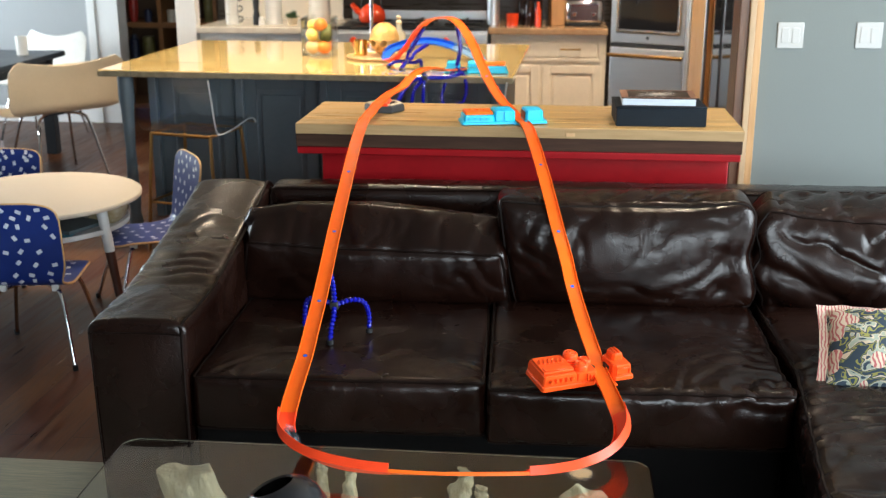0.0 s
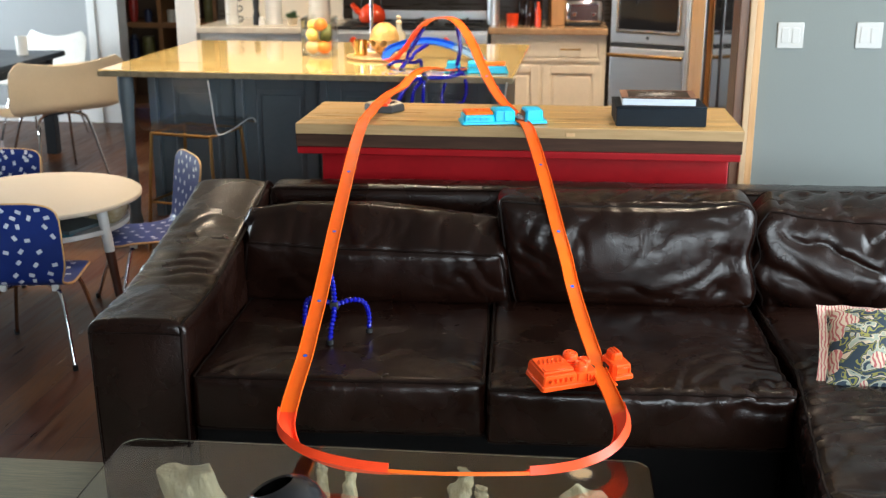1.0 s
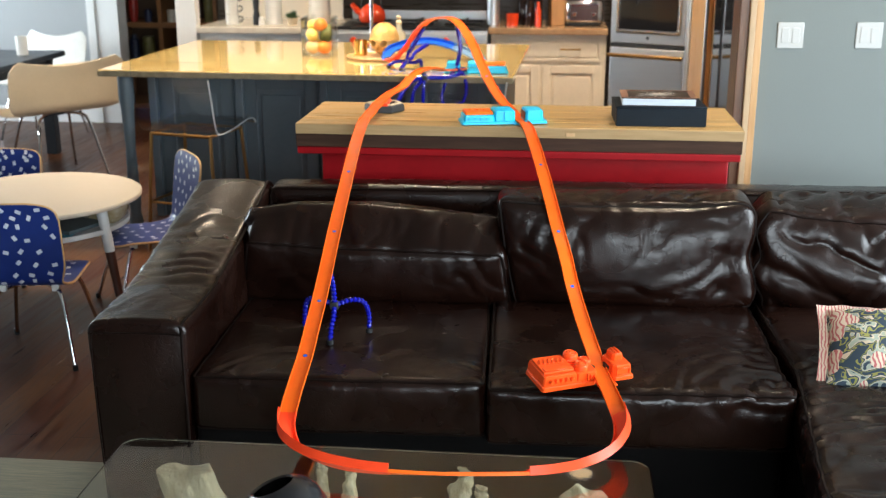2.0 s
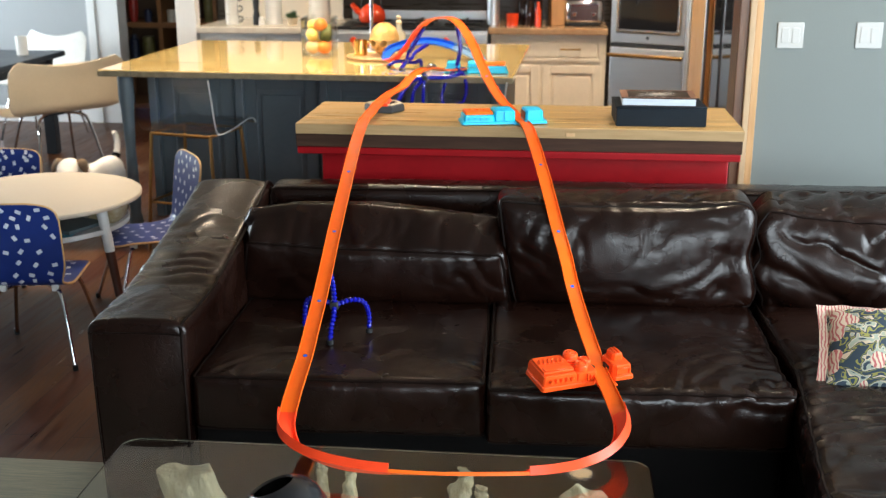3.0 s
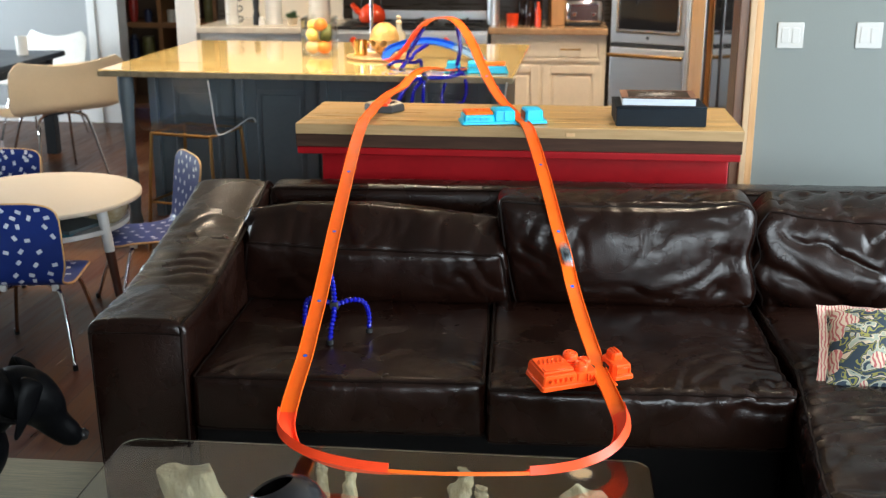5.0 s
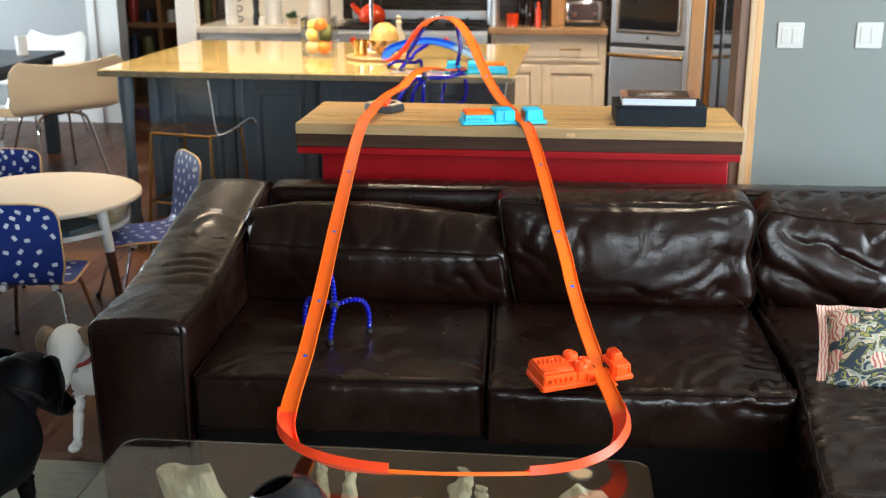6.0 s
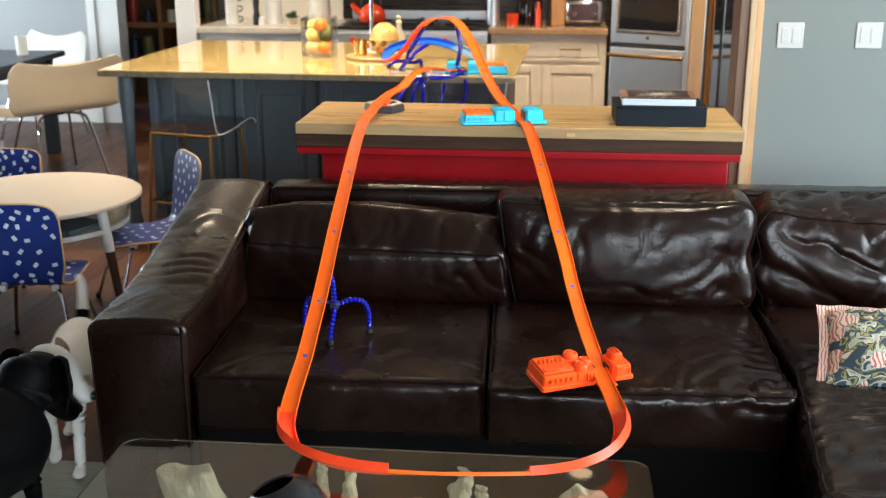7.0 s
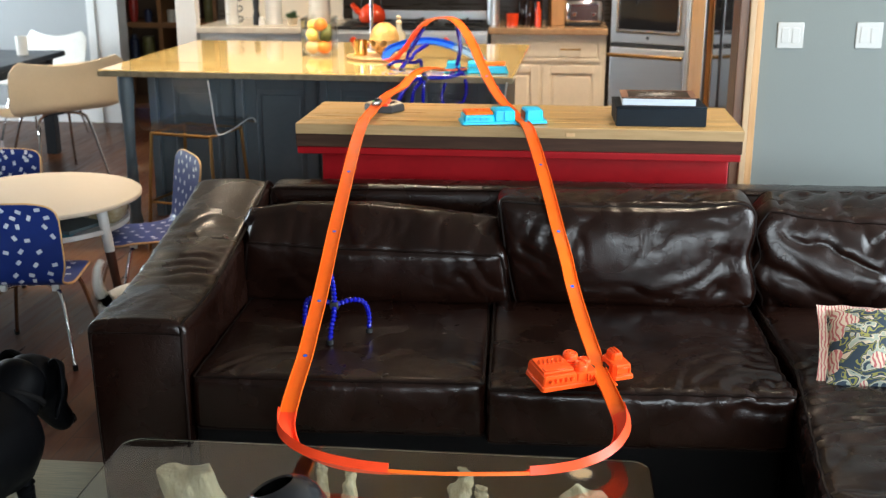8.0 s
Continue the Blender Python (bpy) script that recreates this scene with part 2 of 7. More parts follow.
def thin_glass(name, tint, gloss):
    """A thin clear sheet: straight see-through with a Fresnel sheen."""
    m = bpy.data.materials.new(name)
    m.use_nodes = True
    n, l = m.node_tree.nodes, m.node_tree.links
    tr, gl, mx, fr, mu = (n.new("ShaderNode" + k) for k in ("BsdfTransparent", "BsdfGlossy", "MixShader", "Fresnel", "Math"))
    tr.inputs[0].default_value = (*tint, 1)
    gl.inputs["Roughness"].default_value = 0.04
    fr.inputs["IOR"].default_value = 1.45
    mu.operation, mu.inputs[1].default_value = "MULTIPLY", gloss
    l.new(fr.outputs[0], mu.inputs[0])
    l.new(mu.outputs[0], mx.inputs[0])
    l.new(tr.outputs[0], mx.inputs[1])
    l.new(gl.outputs[0], mx.inputs[2])
    l.new(mx.outputs[0], n["Material Output"].inputs[0])
    return m


GLASS = thin_glass("clear_glass", (0.99, 0.995, 0.99), 0.8)
TABLEGLASS = clear_glass("smoked_table_glass", (0.74, 0.76, 0.71), 0.015, 1.68)
ACRYLIC = thin_glass("clear_acrylic", (0.975, 0.975, 0.975), 0.5)


def pillow_mat():
    """Printed cotton: curling red, navy, olive and cream motifs."""
    m = bpy.data.materials.new("printed_cotton")
    m.use_nodes = True
    n, l = m.node_tree.nodes, m.node_tree.links
    b = n["Principled BSDF"]
    b.inputs["Roughness"].default_value = 0.9
    tc, ns, wv, rp, rp2, mx = (n.new("ShaderNode" + k) for k in ("TexCoord", "TexNoise", "TexWave", "ValToRGB", "ValToRGB", "Mix"))
    ns.inputs["Scale"].default_value, ns.inputs["Detail"].default_value, ns.inputs["Distortion"].default_value = 21, 1.2, 1.2
    wv.inputs["Scale"].default_value, wv.inputs["Distortion"].default_value, wv.inputs["Detail"].default_value = 27, 9, 1.5
    l.new(tc.outputs["Object"], ns.inputs["Vector"])
    l.new(tc.outputs["Object"], wv.inputs["Vector"])
    rp.color_ramp.interpolation = rp2.color_ramp.interpolation = "CONSTANT"
    e = rp.color_ramp.elements
    e[0].color, e[1].position, e[1].color = (0.035, 0.058, 0.085, 1), 0.44, (0.30, 0.29, 0.08, 1)
    for p, c in ((0.48, (0.04, 0.062, 0.09, 1)), (0.52, (0.62, 0.52, 0.38, 1)), (0.56, (0.36, 0.40, 0.33, 1)), (0.64, (0.04, 0.062, 0.09, 1))):
        k = e.new(p)
        k.color = c
    e2 = rp2.color_ramp.elements
    e2[0].color, e2[1].position, e2[1].color = (0.52, 0.15, 0.15, 1), 0.38, (0.70, 0.58, 0.45, 1)
    l.new(ns.outputs[0], rp.inputs[0])
    l.new(wv.outputs[0], rp2.inputs[0])
    n2, r3 = n.new("ShaderNodeTexNoise"), n.new("ShaderNodeValToRGB")
    n2.inputs["Scale"].default_value, n2.inputs["Detail"].default_value = 11, 1
    l.new(tc.outputs["Object"], n2.inputs["Vector"])
    r3.color_ramp.interpolation = "CONSTANT"
    r3.color_ramp.elements[1].position = 0.53
    l.new(n2.outputs[0], r3.inputs[0])
    mx.data_type = "RGBA"
    l.new(r3.outputs[0], mx.inputs[0])
    l.new(rp.outputs[0], mx.inputs[6])
    l.new(rp2.outputs[0], mx.inputs[7])
    l.new(mx.outputs[2], b.inputs["Base Color"])
    return m


def ticking_mat():
    m = mat("striped_cotton_flange", (0.6, 0.5, 0.42), 0.9)
    n, l = m.node_tree.nodes, m.node_tree.links
    tc, wv, rp = n.new("ShaderNodeTexCoord"), n.new("ShaderNodeTexWave"), n.new("ShaderNodeValToRGB")
    wv.inputs["Scale"].default_value, wv.inputs["Distortion"].default_value = 38, 6
    rp.color_ramp.interpolation = "CONSTANT"
    rp.color_ramp.elements[0].color, rp.color_ramp.elements[1].position, rp.color_ramp.elements[1].color = (0.52, 0.16, 0.16, 1), 0.36, (0.7, 0.58, 0.47, 1)
    l.new(tc.outputs["Object"], wv.inputs["Vector"])
    l.new(wv.outputs[0], rp.inputs[0])
    l.new(rp.outputs[0], n["Principled BSDF"].inputs["Base Color"])
    return m


PILLOW, TICKING = pillow_mat(), ticking_mat()

# ---- mesh helpers ----
def mesh_object(name, bm, material, smooth=True, sharp=40):
    me = bpy.data.meshes.new(name)
    bmesh.ops.recalc_face_normals(bm, faces=bm.faces)
    if smooth:
        for f_ in bm.faces:
            f_.smooth = True
        lim = radians(sharp)
        for e_ in bm.edges:
            if len(e_.link_faces) == 2 and e_.calc_face_angle(0) > lim:
                e_.smooth = False
    bm.to_mesh(me)
    bm.free()
    me.materials.append(material)
    return new(name, me)


def part(name, bm, material, parent=None, label="", smooth=True, sharp=40):
    o = mesh_object(name, bm, material, smooth, sharp)
    if parent:
        o.parent = parent
    if label:
        o["label"] = label
    return o


def thing(name, m, label, category, group="", kind=""):
    o = new(name)
    o.matrix_world = m
    o.empty_display_size = 0.05
    return tagged(o, label, category, group, kind)


def setting(name, bm, material, label="", category="", smooth=True):
    return tagged(mesh_object(name, bm, material, smooth), label, category, kind="structure")


def box(bm, lo, hi, bev=0.0, seg=2, m=None):
    """A box between two corners, with rounded edges, optionally turned by m."""
    r = bmesh.ops.create_cube(bm, size=1)
    v = r["verts"]
    lo, hi = Vector(lo), Vector(hi)
    s, c = hi - lo, (hi + lo) / 2
    for w in v:
        w.co = Vector((w.co.x * s.x, w.co.y * s.y, w.co.z * s.z)) + c
    if bev:
        ed = {e for w in v for e in w.link_edges}
        rr = bmesh.ops.bevel(bm, geom=list(ed), offset=min(bev, 0.49 * min(s)), segments=seg, affect="EDGES", profile=0.5)
        v = list({w for f_ in rr["faces"] for w in f_.verts} | {w for w in v if w.is_valid})
        for f_ in {f_ for w in v for f_ in w.link_faces}:
            if len(f_.verts) == 4 and f_ not in rr["faces"]:
                for e in f_.edges:
                    e.smooth = False
    if m:
        for w in v:
            w.co = m @ w.co
    return bm


def B(lo, hi, bev=0.0, seg=2, m=None):
    return box(bmesh.new(), lo, hi, bev, seg, m)


def rings(bm, loops, closed_path=False, cap=True):
    """Skin between loops of points, each closed."""
    vs = [[bm.verts.new(p) for p in lp] for lp in loops]
    n = len(vs[0])
    last = len(vs) if closed_path else len(vs) - 1
    for i in range(last):
        a, b = vs[i], vs[(i + 1) % len(vs)]
        for j in range(n):
            k = (j + 1) % n
            bm.faces.new((a[j], a[k], b[k], b[j]))
    if cap and not closed_path:
        bm.faces.new(vs[0][::-1])
        bm.faces.new(vs[-1])
    return bm


def lathe(profile, n=24, m=None, bm=None):
    """A turned body from (radius, height) pairs."""
    bm = bm or bmesh.new()
    lp = [[Vector((max(r, 1e-4) * math.cos(a), max(r, 1e-4) * math.sin(a), z)) for a in [2 * math.pi * i / n for i in range(n)]] for r, z in profile]
    if m:
        lp = [[m @ p for p in q] for q in lp]
    return rings(bm, lp)


def smooth_path(pts, per=8, closed=False):
    """Catmull-Rom through points."""
    P = [Vector(p) for p in pts]
    out = []
    n = len(P)
    for i in range(n if closed else n - 1):
        g = lambda k: P[k % n] if closed else P[max(0, min(n - 1, k))]
        a, b, c, d = g(i - 1), g(i), g(i + 1), g(i + 2)
        for j in range(per):
            t = j / per
            out.append(0.5 * ((2 * b) + (c - a) * t + (2 * a - 5 * b + 4 * c - d) * t * t + (3 * b - a - 3 * c + d) * t ** 3))
    if not closed:
        out.append(P[-1].copy())
    return out


def tube(pts, r, n=10, bm=None, closed=False):
    """A round rod along points; r is a number or one for each point."""
    bm = bm or bmesh.new()
    P = [Vector(p) for p in pts]
    side, lp = None, []
    for i, p in enumerate(P):
        a, b = P[i - 1] if (i or closed) else P[0], P[(i + 1) % len(P)] if (closed or i < len(P) - 1) else P[-1]
        t = (b - a).normalized()
        if side is None:
            side = t.orthogonal().normalized()
        side = (side - t * side.dot(t)).normalized()
        up_ = t.cross(side)
        q = r[i] if isinstance(r, (list, tuple)) else r
        lp.append([p + (side * math.cos(2 * math.pi * k / n) + up_ * math.sin(2 * math.pi * k / n)) * q for k in range(n)])
    return rings(bm, lp, closed)


def bone(rows, n=16, bm=None):
    """A limb or trunk: rows of (x, y, z, half width, half height), ellipses skinned along the way, ends drawn in."""
    bm = bm or bmesh.new()
    C = smooth_path([r[:3] for r in rows], 4)
    W = smooth_path([(r[3], r[4], 0) for r in rows], 4)
    lp = []
    for i, c in enumerate(C):
        t = (C[min(i + 1, len(C) - 1)] - C[max(i - 1, 0)]).normalized()
        side = t.cross(Vector((0, 0, 1)))
        side = side.normalized() if side.length > 0.05 else Vector((0, 1, 0))
        up_ = side.cross(t).normalized()
        lp.append([c + side * math.cos(2 * math.pi * k / n) * W[i].x + up_ * math.sin(2 * math.pi * k / n) * W[i].y for k in range(n)])
    return rings(bm, lp)


def sweep(path, outline, rolls=None, closed=False, bm=None):
    """Carries a flat outline of (side, up) pairs along a path, keeping up upright but for the roll in degrees."""
    bm = bm or bmesh.new()
    lp = []
    for i, p in enumerate(path):
        a, b = path[i - 1] if (i or closed) else path[0], path[(i + 1) % len(path)] if (closed or i < len(path) - 1) else path[-1]
        t = (b - a).normalized()
        side = t.cross(Vector((0, 0, 1))).normalized()
        up_ = side.cross(t)
        if rolls:
            q = Matrix.Rotation(radians(rolls[i]), 3, t)
            side, up_ = q @ side, q @ up_
        lp.append([p + side * s + up_ * u for s, u in outline])
    return rings(bm, lp, closed)


def rough_up(bm, amount, size, seed=0.0, only=None):
    off = Vector((seed * 7.1, seed * 3.3, seed * 5.7))
    bm.normal_update()
    for v in bm.verts:
        if only is None or only(v.co):
            v.co += v.normal * amount * noise.noise(v.co / size + off)
    return bm

# ---- the rooms ----
X0, X1, Y0, Y1, ZC = -6.0, 3.5, -3.0, 11.0, 2.7
setting("floor", B((X0, Y0, -0.05), (X1, Y1, 0)), FLOORWOOD, "dark stained oak plank floor", "floor")
setting("ceiling", B((X0 - 0.15, Y0 - 0.15, ZC), (X1 + 0.15, Y1 + 0.15, ZC + 0.15)), CEIL, "plain warm grey plaster ceiling", "ceiling")


def wall_with_hole(name, axis, at, thick, a0, a1, h0, h1, z0, z1, material, label):
    """A wall along x (axis 0) or y (axis 1) with one opening h0..h1, z0..z1."""
    bm = bmesh.new()
    pieces = [(a0, h0, 0, ZC), (h1, a1, 0, ZC), (h0, h1, 0, z0), (h0, h1, z1, ZC)]
    for p, q, z_, w in pieces:
        if q - p > 0.001 and w - z_ > 0.001:
            if axis == 0:
                box(bm, (p, at, z_), (q, at + thick, w))
            else:
                box(bm, (at, p, z_), (at + thick, q, w))
    return setting(name, bm, material, label, "wall", smooth=False)


wall_with_hole("wall_right", 1, X1, 0.15, Y0, 4.6, 1.1, 3.5, 0.75, 2.45, WALL, "grey-green painted wall with a wide window")
wall_with_hole("wall_rear", 0, Y0 - 0.15, 0.15, X0, X1, 0.2, 3.4, 0.9, 2.4, WALL, "grey-green painted wall with a window")
wall_with_hole("wall_left", 1, X0 - 0.15, 0.15, Y0, Y1, 5.9, 8.5, 0.5, 2.4, WALLBACK, "pale grey wall with a tall window")
# the wall with the light switches, and the wall that runs back from it along the kitchen
setting("wall_switches", B((0.818, 4.6, 0), (X1 + 0.15, 4.75, ZC)), WALL, "grey-green painted wall with light switches", "wall")
setting("wall_kitchen_side", B((1.5, 4.75, 0), (1.65, 8.7, ZC)), WALLBACK, "pale grey kitchen side wall", "wall")
bm = bmesh.new()
setting("casing_inner", B((0.728, 4.585, 0), (0.765, 4.77, ZC), 0.004), BROWNFRAME, "dark brown inner strip of the opening casing", "trim")
box(bm, (0.765, 4.57, 0), (0.79, 4.78, ZC), 0.004)
setting("door_casing", bm, CASING, "stained wooden opening casing", "trim")
setting("casing_edge", B((0.79, 4.575, 0), (0.818, 4.76, ZC), 0.003), PINE, "light wooden casing edge strip", "trim")
# kitchen back wall, with a gap at the left to the pantry; nook wall
setting("wall_kitchen", B((-2.62, 8.55, 0), (1.65, 8.7, ZC)), TILE, "grey tiled kitchen wall", "wall")
setting("wall_kitchen_pale", B((-2.555, 8.535, 0.92), (-1.63, 8.552, ZC)), CREAM, "cream painted wall over the pale worktop", "wall")
setting("wall_nook", B((X0, 9.0, 0), (-3.86, 9.15, ZC)), WALLBACK, "pale grey dining corner wall", "wall")
setting("wall_pantry_back", B((X0, 10.4, 0), (1.65, 10.55, ZC)), WALLBACK, "pale wall behind the pantry shelves", "wall")
setting("wall_right_rear", B((1.65, 4.75, 0), (1.7, 10.55, ZC)), WALLBACK, "pale grey wall", "wall")
bm = bmesh.new()
box(bm, (-3.86, 8.96, 0), (-3.79, 9.19, ZC), 0.004)
box(bm, (-3.79, 8.98, 0), (-3.60, 9.17, ZC), 0.004)
setting("nook_casing", bm, WHITE, "white painted opening casing", "trim")
setting("white_column", B((-2.70, 7.80, 0), (-2.555, 7.90, ZC), 0.004), WHITE, "white painted end panel of the kitchen", "trim")
bm = bmesh.new()
box(bm, (X0, 8.985, 0), (-3.86, 9.0, 0.13), 0.003)
setting("baseboard", bm, WHITE, "white baseboard", "trim")
# each window: frame, sill and panes
def window(name, m, w, h):
    o = tagged(thing(name, m, "white framed window letting in daylight", "window"), kind="structure")
    bm = bmesh.new()
    for lo, hi in (((-w / 2, 0, 0), (-w / 2 + 0.06, 0.1, h)), ((w / 2 - 0.06, 0, 0), (w / 2, 0.1, h)), ((-w / 2, 0, 0), (w / 2, 0.1, 0.06)), ((-w / 2, 0, h - 0.06), (w / 2, 0.1, h)), ((-0.03, 0.01, 0), (0.03, 0.09, h))):
        box(bm, lo, hi, 0.004)
    part("window_frame", bm, WHITE, o)
    part("window_sill", B((-w / 2 - 0.04, -0.08, -0.04), (w / 2 + 0.04, 0.0, 0), 0.006), WHITE, o)
    return o


window("window_1", pose(X1 + 0.02, 2.3, 0.75, 0, 0, -90), 2.4, 1.7)
window("window_2", pose(1.8, Y0 - 0.02, 0.9, 0, 0, 180), 3.2, 1.5)
window("window_3", pose(X0 - 0.02, 7.2, 0.5, 0, 0, 90), 2.6, 1.9)

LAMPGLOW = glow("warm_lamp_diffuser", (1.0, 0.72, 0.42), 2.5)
# Ceiling fixtures for all these unseen lamps, the two added ones too.
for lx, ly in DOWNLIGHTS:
    o = thing("downlight", pose(lx, ly, ZC), "unseen recessed warm white ceiling downlight", "downlight", "ceiling downlights")
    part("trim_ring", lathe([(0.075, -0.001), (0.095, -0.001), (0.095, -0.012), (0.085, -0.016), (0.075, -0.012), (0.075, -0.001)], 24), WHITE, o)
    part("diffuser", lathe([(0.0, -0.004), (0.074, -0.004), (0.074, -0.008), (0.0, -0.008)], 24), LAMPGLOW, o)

# woven rug under the sofa and table
tagged(part("rug", rough_up(B((-3.2, 0.2, 0.0), (2.6, 3.02, 0.012), 0.005), 0.001, 0.2), RUG), "flat woven grey-green striped rug", "rug")

# light switch plates on the wall
def switch_plate(x, z):
    o = thing("light_switch", pose(x, 4.6, z), "white double light switch plate on the wall", "light switch", "light switches")
    part("plate", B((-0.051, -0.006, -0.051), (0.051, 0, 0.051), 0.003), PLATE, o)
    for dx in (-0.021, 0.021):
        part("rocker", B((dx - 0.0145, -0.0085, -0.030), (dx + 0.0145, -0.0055, 0.030), 0.002), PLATE, o)


switch_plate(0.932, 1.203)
switch_plate(1.237, 1.206)

# ---- the sectional sofa ----
SOFA = pose(-1.245, 2.70, 0, 0, 0, 2.0)
sofa = thing("sectional_sofa", SOFA, "worn dark brown leather sectional sofa with loose cushions", "sofa")


def fold_height(p, folds, seed):
    """Relief of the leather at p: each fold field is (centre, reach, direction or None for arcs, spacing, height)."""
    off = Vector((seed * 3.7, seed * 1.9, seed * 2.3))
    h = 0.0
    for c, reach, way, gap, amp in folds:
        d = p - Vector(c)
        m = (d.x / reach[0]) ** 2 + (d.y / reach[1]) ** 2 + (d.z / reach[2]) ** 2
        if m > 5:
            continue
        if way is None:
            r_ = d.length
            q = Vector((r_ / gap, 1.1 * math.atan2(d.y + d.z, d.x), 0))
        else:
            w = Vector(way).normalized()
            a_ = d.dot(w)
            q = (d - w * a_) / gap + w * (a_ / (gap * 5.5))
        q = q * 0.62 + off + Vector((noise.noise(p / 0.11 + off), noise.noise(p / 0.11 - off), 0)) * 0.55
        n_ = noise.noise(q)
        crease = max(0.0, 1 - abs(n_) * 4.5) ** 2
        h += amp * math.exp(-m) * (0.9 * abs(n_) * 1.6 - 0.75 * crease)
    return h


def stuffed(name, u0, u1, quad, r, puffs, folds, seed, label="", parent_=None, step=0.0105, zb=((0, 0),), zc=((0, 0),), lean=None, soft_=0.003, seams=("front",), closed_piping=0.0042):
    """A stuffed leather box: front-bottom, front-top, back-top and back-bottom corners in (depth, height), carried along u,
    with rounded edges, swollen faces (front, top, ends, back), soft lumps, folds, and piping round the named faces."""
    (av, az), (bv, bz), (cv, cz), (dv, dz) = quad
    W = u1 - u0
    T = 0.5 * (math.hypot(cv - bv, cz - bz) + math.hypot(dv - av, dz - az))
    H = 0.5 * (math.hypot(bv - av, bz - az) + math.hypot(cv - dv, cz - dz))
    half = (W / 2, T / 2, H / 2)
    cnt = [max(6, round(2 * h / step)) for h in half]
    bm = bmesh.new()
    V = {}

    def at(i, j, k):
        if (i, j, k) in V:
            return V[i, j, k]
        P = [2 * n_ / c - 1 for n_, c in zip((i, j, k), cnt)]
        q = Vector([P[a] * half[a] for a in range(3)])
        inner = Vector([max(-(half[a] - r), min(half[a] - r, q[a])) for a in range(3)])
        d = (q - inner)
        d = d.normalized() if d.length > 1e-9 else Vector((0, 0, 0))
        g = [max(0.0, 1 - P[a] * P[a]) ** 0.6 for a in range(3)]
        pos = inner + d * r
        pos.y += -puffs[0] * g[0] * g[2] * max(0, -d.y) + puffs[3] * g[0] * g[2] * max(0, d.y)
        pos.z += puffs[1] * g[0] * g[1] * max(0, d.z)
        pos.x += puffs[2] * g[1] * g[2] * d.x
        s, t, h = pos.x / W + 0.5, pos.y / T + 0.5, pos.z / H + 0.5
        zB = bz + float(np.interp(s, [x for x, y in zb], [y for x, y in zb]))
        zC = cz + float(np.interp(s, [x for x, y in zc], [y for x, y in zc]))
        lo_v, lo_z = av + (dv - av) * t, az + (dz - az) * t
        hi_v, hi_z = bv + (cv - bv) * t, zB + (zC - zB) * t
        p = Vector((u0 + W * s, lo_v + (hi_v - lo_v) * h, lo_z + (hi_z - lo_z) * h))
        if lean:
            p.x += lean(s, p.y, h)
        V[i, j, k] = bm.verts.new(p)
        return V[i, j, k]
    for a in range(3):
        b, c = (a + 1) % 3, (a + 2) % 3
        for end in (0, cnt[a]):
            for m in range(cnt[b]):
                for n_ in range(cnt[c]):
                    ids = []
                    for x, y in ((0, 0), (1, 0), (1, 1), (0, 1)):
                        w = [0, 0, 0]
                        w[a], w[b], w[c] = end, m + x, n_ + y
                        ids.append(at(*w))
                    bm.faces.new(ids if end else ids[::-1])
    bm.normal_update()
    off = Vector((seed * 2.1, seed, seed * 3.1))
    for v in bm.verts:
        p = v.co
        lump = noise.noise(p / 0.19 + off) + 0.4 * noise.noise(p / 0.075 - off)
        v.co = p + v.normal * (soft_ * lump + fold_height(p, folds, seed))
    X, Y, Z = cnt
    loops = []
    for f_ in seams:
        if f_ in ("front", "back"):
            j = 0 if f_ == "front" else Y
            ids = [(i, j, Z) for i in range(X)] + [(X, j, k) for k in range(Z, 0, -1)] + [(i, j, 0) for i in range(X, 0, -1)] + [(0, j, k) for k in range(Z)]
        else:
            k = Z if f_ == "top" else 0
            ids = [(i, 0, k) for i in range(X)] + [(X, j, k) for j in range(Y)] + [(i, Y, k) for i in range(X, 0, -1)] + [(0, j, k) for j in range(Y, 0, -1)]
        pts = [V[q].co + V[q].normal * 0.001 for q in ids]
        n_ = len(pts)
        loops.append((f_, [(pts[i - 1] + pts[i] * 2 + pts[(i + 1) % n_]) / 4 for i in range(n_)]))
    o = part(name, bm, LEATHER, parent_ or sofa, label, sharp=80)
    for f_, pts in loops:
        part(f_ + "_piping", tube(pts, closed_piping, 6, closed=True), PIPING, o)
    return o


def wave(pts, amp, seed):
    return [p + Vector((0, noise.noise(p * 6 + Vector((seed, 0, 0))) * amp, noise.noise(p * 7 + Vector((0, seed, 0))) * amp)) for p in pts]


# seat cushions: flat tops, creased round the front corners
stuffed("seat_cushion", 0.277, 1.083, ((0.012, 0.283), (0.010, 0.449), (0.95, 0.426), (0.95, 0.283)), 0.022, (0.012, 0.004, 0.004, 0), [
    ((0.37, 0.07, 0.45), (0.10, 0.08, 0.05), (0.35, 1, 0), 0.022, 0.0042), ((1.02, 0.10, 0.45), (0.12, 0.10, 0.05), (-0.7, 1, 0), 0.022, 0.0046),
    ((0.72, 0.16, 0.45), (0.32, 0.14, 0.05), (0.3, 1, 0), 0.05, 0.0022), ((0.66, 0.0, 0.36), (0.4, 0.05, 0.10), (0.6, 0, 1), 0.035, 0.0022), ((1.05, 0.0, 0.36), (0.12, 0.05, 0.1), (1, 0, 1), 0.03, 0.003)],
    1.0, seams=("top", "bottom"), soft_=0.0022)
